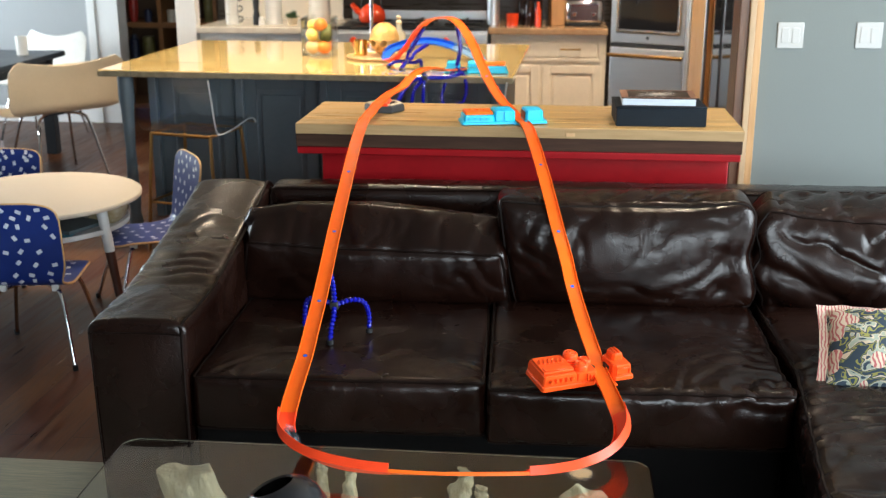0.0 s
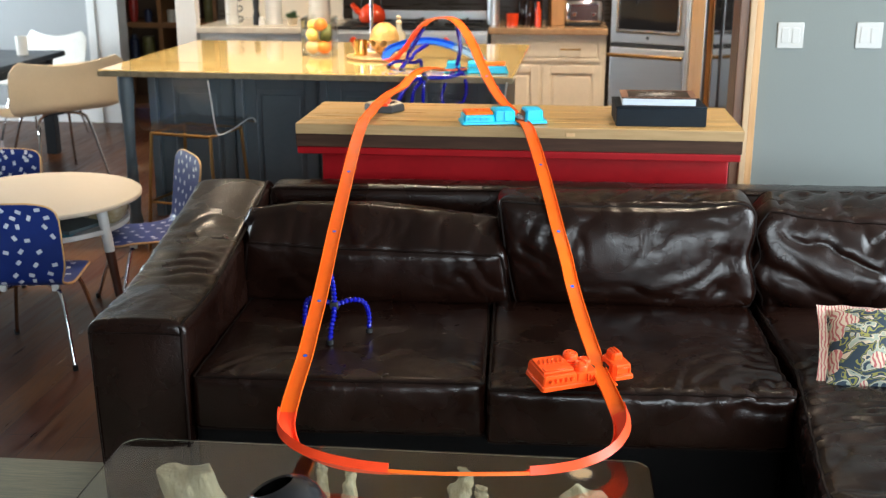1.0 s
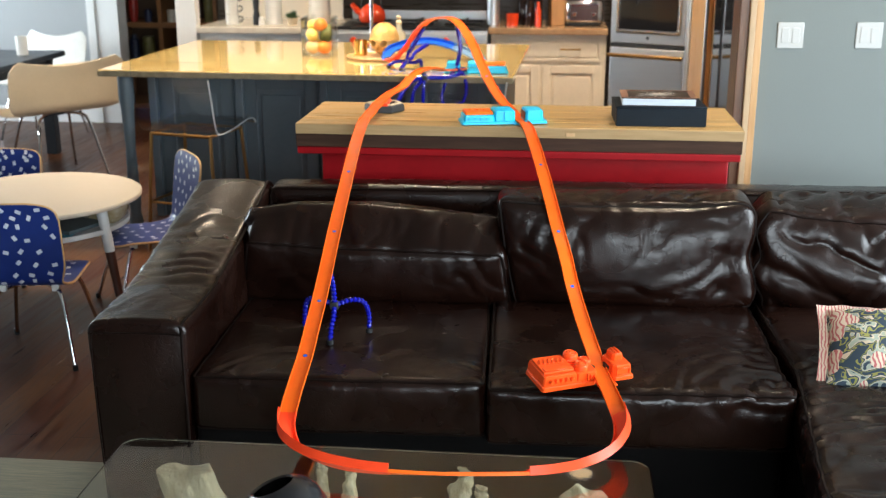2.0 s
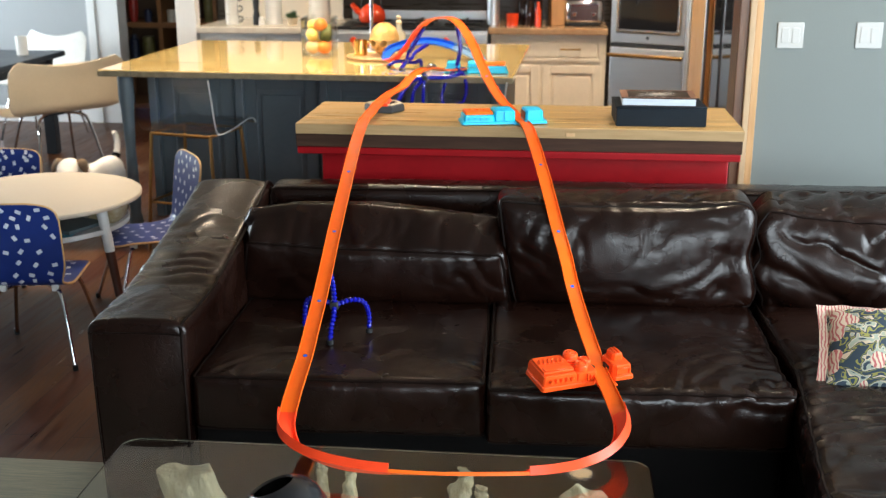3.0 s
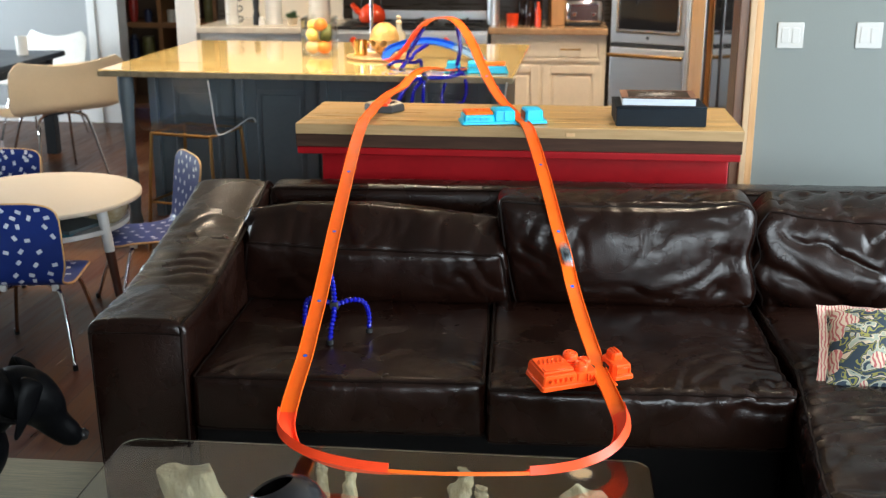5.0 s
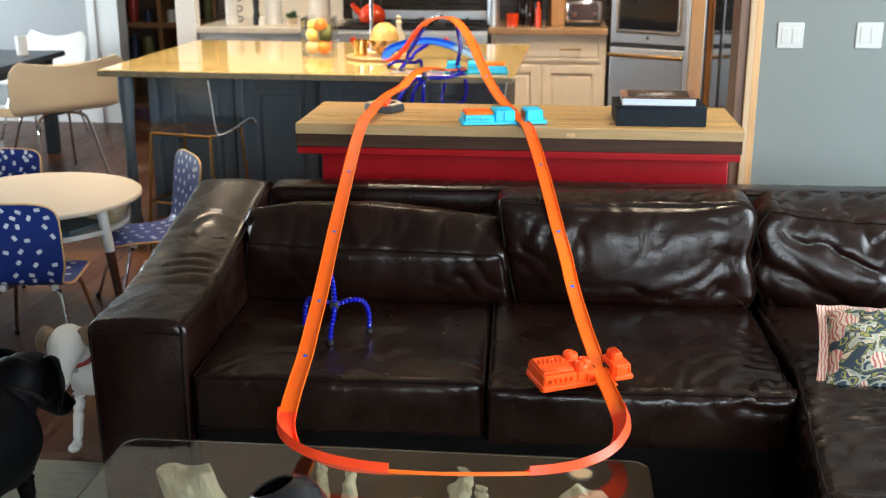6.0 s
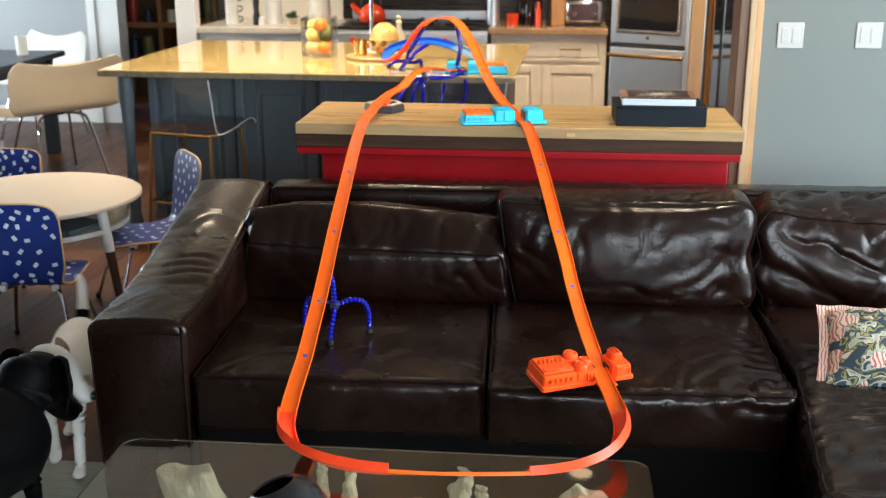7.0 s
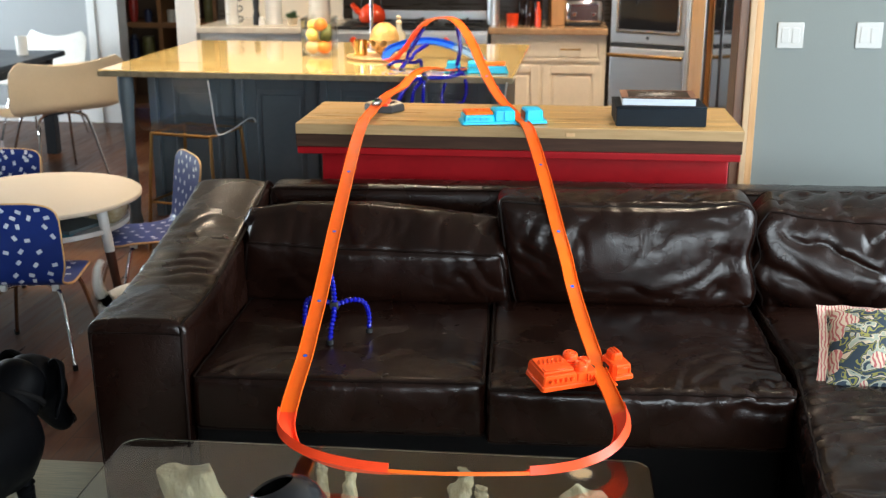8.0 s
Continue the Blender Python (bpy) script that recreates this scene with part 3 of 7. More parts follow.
stuffed("seat_cushion", 1.089, 1.905, ((-0.012, 0.275), (-0.022, 0.447), (0.95, 0.440), (0.95, 0.283)), 0.022, (0.014, 0.011, 0.004, 0), [
    ((1.93, -0.04, 0.45), (0.36, 0.34, 0.08), None, 0.038, 0.0125), ((1.62, 0.03, 0.45), (0.30, 0.05, 0.05), (0.25, 1, 0), 0.022, 0.0042),
    ((1.84, 0.30, 0.45), (0.10, 0.24, 0.05), (1, -0.5, 0), 0.035, 0.005), ((1.5, 0.30, 0.45), (0.16, 0.2, 0.05), (0.2, 1, 0), 0.045, 0.0024),
    ((1.16, 0.05, 0.45), (0.12, 0.10, 0.05), (0.7, 1, 0), 0.03, 0.003), ((1.5, 0.0, 0.36), (0.45, 0.05, 0.10), (-0.5, 0, 1), 0.04, 0.0026), ((1.86, -0.02, 0.42), (0.10, 0.05, 0.06), (0, 0, 1), 0.022, 0.004)],
    2.6, seams=("top", "bottom"), soft_=0.0022, lean=lambda s, v, h: 0.02 * max(0.0, v) * s)
# the long seat that runs forward from the corner, wider towards its open end
stuffed("chaise_cushion", 1.935, 3.05, ((-1.6, 0.285), (-1.6, 0.445), (0.9, 0.452), (0.9, 0.285)), 0.024, (0.012, 0.016, 0.006, 0), [
    ((2.25, -0.35, 0.45), (0.7, 0.6, 0.08), (1, 0.16, 0), 0.04, 0.0115), ((2.1, 0.15, 0.45), (0.35, 0.22, 0.08), (1, -0.35, 0), 0.03, 0.005), ((1.86, -0.3, 0.37), (0.06, 0.5, 0.1), (0, 0.4, 1), 0.04, 0.004)],
    4.2, seams=("top", "bottom"), soft_=0.005, step=0.0125, lean=lambda s, v, h: -0.095 * max(0.0, min(1.0, (0.15 - v) / 0.65)) * (1 - s) ** 2)

# back cushions: the first has slumped, the others stand fuller
stuffed("back_cushion", 0.262, 1.118, ((0.705, 0.425), (0.662, 0.622), (0.80, 0.728), (0.98, 0.45)), 0.024, (0.028, 0.014, 0.012, 0.072), [
    ((0.75, 0.72, 0.68), (0.45, 0.08, 0.07), (0.15, 0.8, 0.6), 0.05, 0.0065), ((1.06, 0.73, 0.66), (0.07, 0.1, 0.08), (0.3, 0.8, 0.6), 0.02, 0.0035),
    ((0.95, 0.86, 0.72), (0.25, 0.06, 0.06), (1, 0.8, 0.2), 0.03, 0.0045), ((0.42, 0.64, 0.55), (0.2, 0.05, 0.1), (0.8, 0, -1), 0.05, 0.004), ((1.06, 0.66, 0.54), (0.14, 0.06, 0.1), (-0.7, 0, 1), 0.035, 0.0055), ((0.75, 0.69, 0.44), (0.4, 0.06, 0.03), (1, 0, 0.02), 0.02, 0.004)],
    5.1, "slumped leather back cushion", seams=("front", "back"), zb=((0, 0.020), (0.28, 0.004), (1, -0.012)), zc=((0, -0.002), (0.2, 0.019), (0.5, 0.020), (1, -0.018)),
    lean=lambda s, v, h: (0.035 * s - 0.012 * (1 - s)) * (1 - h) + 0.02 * (1 - s) * h * (v < 0.75))
stuffed("back_cushion", 1.100, 1.915, ((0.685, 0.435), (0.712, 0.772), (0.93, 0.775), (0.98, 0.45)), 0.026, (0.062, 0.012, 0.012, 0.02), [
    ((1.45, 0.66, 0.68), (0.26, 0.1, 0.09), (0.10, 0, 1), 0.045, 0.0085), ((1.32, 0.66, 0.66), (0.08, 0.1, 0.07), (0.6, 0, 1), 0.05, 0.006), ((1.85, 0.68, 0.52), (0.26, 0.1, 0.13), (1, 0, 0.55), 0.06, 0.0095),
    ((1.55, 0.66, 0.48), (0.45, 0.1, 0.05), (1, 0, 0.08), 0.045, 0.006), ((1.86, 0.68, 0.68), (0.13, 0.1, 0.1), (1, 0, 0.25), 0.05, 0.006), ((1.52, 0.80, 0.79), (0.5, 0.12, 0.05), (0.5, 1, 0), 0.032, 0.0058), ((1.17, 0.68, 0.62), (0.1, 0.1, 0.16), (0.9, 0, -0.6), 0.05, 0.005)],
    7.7, "full leather back cushion", seams=("front", "back"), zb=((0, 0.014), (0.25, -0.002), (0.75, 0.002), (0.94, 0.018), (1, -0.004)), zc=((0, 0.0), (0.4, -0.006), (1, 0.006)),
    lean=lambda s, v, h: (0.060 * (1 - s) + 0.012 * s) * max(0.0, 1 - h) ** 1.3 + 0.008 * math.sin(9 * h) * s)
stuffed("back_cushion", 1.945, 2.95, ((0.685, 0.435), (0.712, 0.738), (0.915, 0.782), (0.98, 0.45)), 0.026, (0.062, 0.010, 0.014, 0.02), [
    ((2.16, 0.66, 0.62), (0.26, 0.1, 0.14), (1, 0, -0.55), 0.075, 0.016), ((2.36, 0.66, 0.60), (0.14, 0.1, 0.14), (0.35, 0, 1), 0.075, 0.014), ((2.02, 0.68, 0.54), (0.14, 0.1, 0.12), (1, 0, -1.0), 0.045, 0.009),
    ((2.30, 0.80, 0.77), (0.42, 0.14, 0.06), (0.45, 1, 0), 0.038, 0.0135), ((2.7, 0.66, 0.6), (0.3, 0.1, 0.2), (0.5, 0, 1), 0.09, 0.012)],
    9.9, "full creased leather back cushion", seams=("front", "back"), zb=((0, 0.028), (0.12, 0.006), (0.38, -0.016), (1, -0.016)),
    lean=lambda s, v, h: (0.02 * math.sin(3.14 * h) * -1 + 0.022 * h * (v > 0.8)) * (1 - s) ** 3 + 0.012 * max(0.0, 1 - s) ** 6 * math.sin(14 * h))

# frame: base, back panel, arm that rises to the back
part("base", B((0.27, 0.05, 0.03), (1.90, 1.05, 0.282), 0.015), DARKBASE, sofa)
part("chaise_base", B((1.93, -1.56, 0.03), (3.0, 1.05, 0.284), 0.015), DARKBASE, sofa)
stuffed("back_panel", 0.275, 3.02, ((1.055, 0.05), (1.055, 0.735), (1.21, 0.735), (1.21, 0.05)), 0.03, (0, 0.004, 0, 0), [((1.6, 1.13, 0.74), (1.5, 0.1, 0.05), (0.3, 1, 0), 0.07, 0.003)], 3.3, step=0.03, seams=("front",))


def arm():
    bm = bmesh.new()
    lp = []
    N = 120
    for i in range(N + 1):
        s = i / N
        v = 1.22 * s if i > 5 else 0.005 * i
        top = 0.604 + 0.146 * (max(0.0, (s - 0.25) / 0.70) ** 1.1) if s > 0.25 else 0.604
        top -= 0.12 * max(0.0, (s - 0.90) / 0.10) ** 2
        e = 0.0
        if v < 0.016:
            e = 0.016 - math.sqrt(max(0, 0.016 ** 2 - (0.016 - v) ** 2))
        r = 0.035
        a0, a1, zb, zt = 0.0 + e, 0.275 - e, 0.02, top - e
        q = [(a0 + 0.012 - 0.012 * k / 24, zb + (zt - r - zb) * k / 24) for k in range(25)]
        for k in range(1, 5):
            an = k / 5 * math.pi / 2
            q.append((a0 + r - r * math.cos(an), zt - r + r * math.sin(an)))
        q += [(a0 + r + (a1 - a0 - 2 * r) * k / 18, zt + 0.008 * math.sin(math.pi * k / 18)) for k in range(0, 19)]
        for k in range(1, 5):
            an = k / 5 * math.pi / 2
            q.append((a1 - r + r * math.sin(an), zt - r + r * math.cos(an)))
        q += [(a1 - 0.012 * k / 24, zt - r + (zb - zt + r) * k / 24) for k in range(25)]
        lp.append([Vector((x, v, z)) for x, z in q])
    rings(bm, lp)
    bm.normal_update()
    folds = [((0.17, 0.50, 0.63), (0.17, 0.17, 0.2), (1, 0.22, 0), 0.034, 0.0065), ((0.08, 0.75, 0.66), (0.14, 0.22, 0.2), (1, 0.45, 0), 0.06, 0.0028), ((0.14, 0.12, 0.60), (0.2, 0.10, 0.05), (0.5, 1, 0), 0.04, 0.003),
             ((0.0, 0.4, 0.55), (0.04, 0.35, 0.1), (0, 0.3, 1), 0.06, 0.005), ((0.27, 0.35, 0.48), (0.04, 0.3, 0.12), (0, -0.6, 1), 0.05, 0.005), ((0.02, 0.0, 0.54), (0.06, 0.03, 0.05), (1, 0, 0.5), 0.018, 0.004)]
    for v in bm.verts:
        v.co += v.normal * (fold_height(v.co.copy(), folds, 6.4) + 0.0025 * noise.noise(v.co / 0.15))
    return bm


a = part("arm", arm(), LEATHER, sofa, "wide creased leather arm", sharp=80)
part("arm_piping", tube(wave(smooth_path([(0.268, 0.004, 0.04), (0.266, -0.002, 0.3), (0.264, -0.002, 0.56), (0.264, 0.02, 0.598), (0.266, 0.3, 0.60), (0.268, 0.6, 0.640), (0.268, 0.95, 0.706), (0.264, 1.1, 0.738), (0.262, 1.2, 0.70)], 10), 0.003, 5.0), 0.0045, 6), PIPING, a)
part("front_seam", tube(wave(smooth_path([(0.010, 0.0, 0.50), (0.014, -0.001, 0.562), (0.03, -0.002, 0.572), (0.14, -0.004, 0.574), (0.25, -0.003, 0.572), (0.264, -0.002, 0.56)], 8), 0.002, 6.0), 0.003, 6), PIPING, a)
part("side_seam", tube([(0.022, 0.0, 0.04), (0.012, 0.0, 0.3), (0.010, 0.0, 0.5)], 0.0025, 6), PIPING, a)
for u, v in ((0.1, 0.1), (1.8, 0.2), (2.9, 1.1), (0.1, 1.1), (2.9, -1.4)):
    part("foot", lathe([(0.02, 0.0), (0.025, 0.01), (0.03, 0.035)], 12, pose(u, v, 0.0)), BLACK, sofa)


# printed pillow on the long seat
def pillow():
    o = thing("throw_pillow", pose(0.965, 2.90, 0.528, 26, -5, -13), "printed red, navy and cream cotton throw pillow", "pillow")
    bm = bmesh.new()
    n, w, h, t = 26, 0.42, 0.30, 0.055
    grid = {}
    for sgn in (1, -1):
        for i in range(n + 1):
            for j in range(n + 1):
                x, y = i / n * 2 - 1, j / n * 2 - 1
                edge = abs(x) > 0.999 or abs(y) > 0.999
                if edge and sgn < 0:
                    grid[sgn, i, j] = grid[1, i, j]
                    continue
                zz = sgn * t * ((1 - x ** 4) * (1 - y ** 4)) ** 0.6
                pin = 1 - 0.05 * (1 - x * x) * abs(y) - 0.05 * (1 - y * y) * abs(x)
                p = Vector((x * w / 2 * pin, y * h / 2 * pin, zz))
                p.z += 0.006 * noise.noise(p * 14) * (0 if edge else 1)
                grid[sgn, i, j] = bm.verts.new(p)
        for i in range(n):
            for j in range(n):
                q = [grid[sgn, i, j], grid[sgn, i + 1, j], grid[sgn, i + 1, j + 1], grid[sgn, i, j + 1]]
                if len(set(q)) == 4:
                    bm.faces.new(q if sgn > 0 else q[::-1])
    part("cover", bm, PILLOW, o, sharp=80)
    lp = []
    M = 120
    for k in range(M):
        s = k / M * 4
        c = int(s)
        f_ = s - c
        x, y = [(f_ * 2 - 1, -1), (1, f_ * 2 - 1), (1 - f_ * 2, 1), (-1, 1 - f_ * 2)][c]
        pin = 1 - 0.05 * (1 - x * x) * abs(y) - 0.05 * (1 - y * y) * abs(x)
        a_ = Vector((x * w / 2 * pin, y * h / 2 * pin, 0))
        b_ = Vector((x * (w / 2 * pin + 0.022), y * (h / 2 * pin + 0.018), 0.008 * noise.noise(Vector((x * 5, y * 5, 1)))))
        up_ = Vector((0, 0, 0.0025))
        lp.append([a_ * 0.98 + up_, b_ + up_ * 0.5, b_ - up_ * 0.5, a_ * 0.98 - up_])
    part("flange", rings(bmesh.new(), lp, True), TICKING, o, "red and cream striped flange")


pillow()

# ---- the bar behind the sofa ----
bar = thing("bar_counter", pose(-0.955, 4.0, 0), "red painted bar with a thick butcher block top", "bar counter")
W_ = 1.638
n_ = 9
for i in range(n_):
    y0 = 0.002 + 0.52 * i / n_
    part("stave", B((0, y0, 0.882 + 0.0006 * (i % 3)), (W_, y0 + 0.52 / n_ - 0.001, 0.92 - 0.0005 * (i % 2)), 0.0015, 1), BLOCKTOP, bar)
part("dark_band", B((0.0, 0.004, 0.833), (W_ - 0.004, 0.52, 0.8815), 0.002), WALNUT, bar, "dark wooden band under the top")
part("red_lip", B((0.004, 0.0, 0.806), (W_ - 0.008, 0.52, 0.8325), 0.004), REDPAINT, bar)
part("body", B((0.085, 0.06, 0.0), (W_ - 0.04, 0.48, 0.8065), 0.004), REDPAINT, bar)
part("toe_board", B((0.10, 0.05, 0.0), (W_ - 0.055, 0.062, 0.09), 0.002), DARKBASE, bar)
part("edge_plate", B((1.002, -0.0035, 0.889), (1.034, -0.0012, 0.902), 0.0008, 1), PLYEDGE, bar, "small pale inlay plate")
part("edge_strip", B((0.001, -0.001, 0.8822), (W_ - 0.001, 0.0018, 0.919), 0.0005, 1), ENDGRAIN, bar, "pale wooden front edge with knots")

# boxed set and book on the bar
bx = thing("storage_box", pose(0.228, 4.058, 0.92, 0, 0, 1.5), "dark rigid card box lying on the bar", "box")
part("tray", B((0, 0, 0), (0.326, 0.245, 0.066), 0.003), BOXNAVY, bx)
part("lid", B((-0.002, 0.004, 0.0662), (0.328, 0.247, 0.072), 0.002), BOXNAVY, bx)
bk = thing("book", pose(0.245, 4.075, 0.9925, 0, 0, -0.5), "bronze covered hardback book with a silver emblem", "book")
part("page_block", B((0.004, 0.002, 0.003), (0.268, 0.186, 0.027), 0.001), PAGES, bk)
part("back_cover", B((0, 0, 0), (0.272, 0.19, 0.003), 0.001), COVER, bk)
part("front_cover", B((0, 0, 0.027), (0.272, 0.19, 0.031), 0.001), COVER, bk)
for lo, hi in (((0, 0, 0.0312), (0.272, 0.007, 0.0322)), ((0, 0.183, 0.0312), (0.272, 0.19, 0.0322)), ((0, 0.007, 0.0312), (0.026, 0.183, 0.0322)), ((0.25, 0.007, 0.0312), (0.272, 0.183, 0.0322))):
    part("cover_border", B(lo, hi), COVERRIM, bk)
for k in range(14):
    a_ = k / 14 * 2 * math.pi
    L = 0.035 + 0.02 * (k % 3)
    part("emblem_ray", B((0.012, -0.0022, 0.0312), (0.012 + L, 0.0022, 0.0320), m=pose(0.137, 0.09, 0, 0, 0, math.degrees(a_))), EMBLEM, bk)
part("emblem", lathe([(0.0, 0.0312), (0.022, 0.0312), (0.021, 0.0330), (0.0, 0.0345)], 20, pose(0.137, 0.09, 0)), EMBLEM, bk)

# ---- kitchen island ----
def panel_face(bm, x0, x1, z0, z1, y, depth=0.012, rail=0.07):
    """Raised frame-and-panel front in the plane y, facing -y."""
    for lo, hi in (((x0, y - depth, z0), (x0 + rail, y, z1)), ((x1 - rail, y - depth, z0), (x1, y, z1)), ((x0 + rail, y - depth, z0), (x1 - rail, y, z0 + rail)), ((x0 + rail, y - depth, z1 - rail), (x1 - rail, y, z1))):
        box(bm, lo, hi, 0.003, 1)
    return bm


def panelled(name, parent, material, x0, x1, z0, z1, y, depth=0.012, rail=0.07, label=""):
    """A frame-and-panel front: the frame as a part, the raised panel on it."""
    o = part(name, panel_face(bmesh.new(), x0, x1, z0, z1, y, depth, rail), material, parent, label)
    g = min(0.025, rail * 0.4)
    part("panel", box(bmesh.new(), (x0 + rail + g, y - depth * 0.7, z0 + rail + g), (x1 - rail - g, y, z1 - rail - g), 0.006, 1), material, o)
    return o


isl = thing("kitchen_island", pose(-2.305, 5.425, 0, 0, 0, -1.9), "slate blue kitchen island with a polished yellow granite top", "kitchen island")
part("top", B((0, 0, 0.888), (2.105, 1.47, 0.92), 0.005), STONE, isl, "polished yellow granite slab")
part("top_edge", B((-0.002, -0.003, 0.886), (2.107, 0.004, 0.915), 0.002), STONEEDGE, isl)
part("body", B((0.16, 0.30, 0.09), (2.02, 1.42, 0.887), 0.004), ISLAND, isl)
part("toe_kick", B((0.2, 0.36, 0.0), (1.98, 1.36, 0.09)), BLACK, isl)
for i in range(4):
    x0 = 0.21 + i * 0.455
    panelled("front_panel", isl, ISLAND, x0, x0 + 0.40, 0.12, 0.86, 0.2995)
for x0 in (0.15, 0.625, 1.08, 1.535, 1.985):
    part("pilaster", B((x0, 0.262, 0.09), (x0 + 0.045, 0.2995, 0.887), 0.006), ISLAND, isl)
part("corner_leg", lathe([(0.034, 0.0), (0.036, 0.12), (0.028, 0.16), (0.034, 0.22), (0.026, 0.5), (0.034, 0.72), (0.040, 0.76), (0.040, 0.887)], 16, pose(0.10, 0.10, 0)), ISLAND, isl)
part("corner_leg", lathe([(0.034, 0.0), (0.036, 0.12), (0.028, 0.16), (0.034, 0.22), (0.026, 0.5), (0.034, 0.72), (0.040, 0.76), (0.040, 0.887)], 16, pose(2.02, 0.10, 0)), ISLAND, isl)
for a_ in (0.30, 0.88):
    o = panelled("end_panel", isl, ISLAND, a_, a_ + 0.52, 0.12, 0.86, 0.0)
    o.matrix_local = pose(0.159, 1.42 + 0.28, 0, 0, 0, -90)


# ---- things on the island ----
def fruit_vase():
    o = thing("glass_fruit_vase", pose(-1.305, 6.13, 0.92), "square clear glass vase holding citrus and avocados", "vase")
    bm = bmesh.new()
    s, t, h = 0.086, 0.006, 0.215
    for lo, hi in (((-s, -s, 0), (s, -s + t, h)), ((-s, s - t, 0), (s, s, h)), ((-s, -s + t, 0), (-s + t, s - t, h)), ((s - t, -s + t, 0), (s, s - t, h)), ((-s + t, -s + t, 0), (s - t, s - t, 0.012))):
        box(bm, lo, hi, 0.001, 1)
    v = part("vase_wall", bm, GLASS, o)
    v.visible_shadow = False
    M = {"orange": mat("orange_peel", (0.75, 0.20, 0.02), 0.45, bump=0.3, bscale=90), "lemon": mat("lemon_peel", (0.75, 0.55, 0.12), 0.45, bump=0.3, bscale=90),
         "avocado": mat("avocado_skin", (0.09, 0.10, 0.02), 0.6, bump=0.5, bscale=60), "grapefruit": mat("grapefruit_peel", (0.72, 0.45, 0.2), 0.45, bump=0.3, bscale=90)}
    spots = [("grapefruit", -0.035, -0.03, 0.052, 0.04), ("orange", 0.03, -0.035, 0.050, 0.038), ("avocado", 0.04, -0.02, 0.115, 0.036), ("lemon", -0.035, -0.035, 0.118, 0.036),
             ("orange", 0.01, -0.02, 0.172, 0.038), ("lemon", -0.04, 0.02, 0.165, 0.033), ("orange", 0.03, 0.04, 0.055, 0.037), ("lemon", -0.03, 0.04, 0.06, 0.036), ("avocado", 0.03, 0.04, 0.13, 0.036)]
    for k, x, y, z, r in spots:
        f_ = 1.25 if k == "avocado" else 0.95
        prof = [(r * math.sin(math.pi * i / 12), -r * f_ * math.cos(math.pi * i / 12)) for i in range(13)]
        q = part(k, lathe(prof, 18, pose(x, y, z, 20 * x / 0.04, 25, 0)), M[k])
        q.matrix_world = pose(-1.305, 6.13, 0.92)
        tagged(q, {"orange": "ripe orange inside the glass vase", "lemon": "yellow lemon inside the glass vase", "avocado": "dark green avocado inside the glass vase", "grapefruit": "pale grapefruit inside the glass vase"}[k], "fruit", "fruit in the vase")


fruit_vase()
tray = thing("serving_tray", pose(-0.96, 6.05, 0.92), "round wooden serving tray on the island", "tray")
part("plate", lathe([(0.0, 0.0), (0.17, 0.0), (0.18, 0.012), (0.175, 0.018), (0.165, 0.012), (0.0, 0.010)], 36), PINE, tray)


def skull():
    """An ochre resin ornament, kept as one plain body."""
    bm = bmesh.new()
    bmesh.ops.create_icosphere(bm, subdivisions=5, radius=1)
    for v in bm.verts:
        p = v.co.copy()
        q = Vector((p.x * 0.076, p.y * 0.098, p.z * 0.088 + 0.105))
        if p.z < -0.15:
            q.x *= 1 + 0.38 * (p.z + 0.15)
            if p.y < 0.1:
                q.y -= 0.012 * (0.1 - p.y)
            else:
                q.z += 0.05 * (p.y - 0.1) * (-p.z - 0.15)
        q.y -= 0.010 * math.exp(-((p.z + 0.02) / 0.10) ** 2) * max(0, -p.y) ** 2
        for ex in (-0.37, 0.37):
            d = math.hypot((p.x - ex) / 0.25, (p.z + 0.20) / 0.17)
            if p.y < 0 and d < 1:
                q.y += 0.050 * (1 - d * d)
            d = math.hypot((p.x - ex * 1.75) / 0.16, (p.z + 0.42) / 0.10)
            if p.y < 0.3 and d < 1:
                q.x += 0.010 * math.copysign(1 - d * d, ex)
            d = math.hypot((p.x - ex * 1.7) / 0.2, (p.z + 0.66) / 0.12)
            if p.y < 0.3 and d < 1:
                q.x -= 0.012 * math.copysign(1 - d * d, ex)
        d = math.hypot(p.x / 0.12, (p.z + 0.47) / 0.13)
        if p.y < 0 and d < 1:
            q.y += 0.032 * (1 - d * d)
        if p.y < -0.15 and -0.86 < p.z < -0.68:
            q.y += 0.007 * (0.5 + 0.5 * math.cos(p.x * 46)) + 0.012 * math.exp(-((p.z + 0.77) / 0.018) ** 2)
        v.co = q
    rough_up(rough_up(bm, 0.005, 0.03, 2.0), 0.0022, 0.011, 4.0)
    lo = min(v.co.z for v in bm.verts)
    for v in bm.verts:
        v.co.z -= lo
    o = part("skull_ornament", bm, BONE, None, sharp=80)
    o.matrix_world = pose(-0.935, 6.08, 0.931, 0, 0, -14)
    tagged(o, "ochre resin skull ornament on a wooden tray", "ornament")


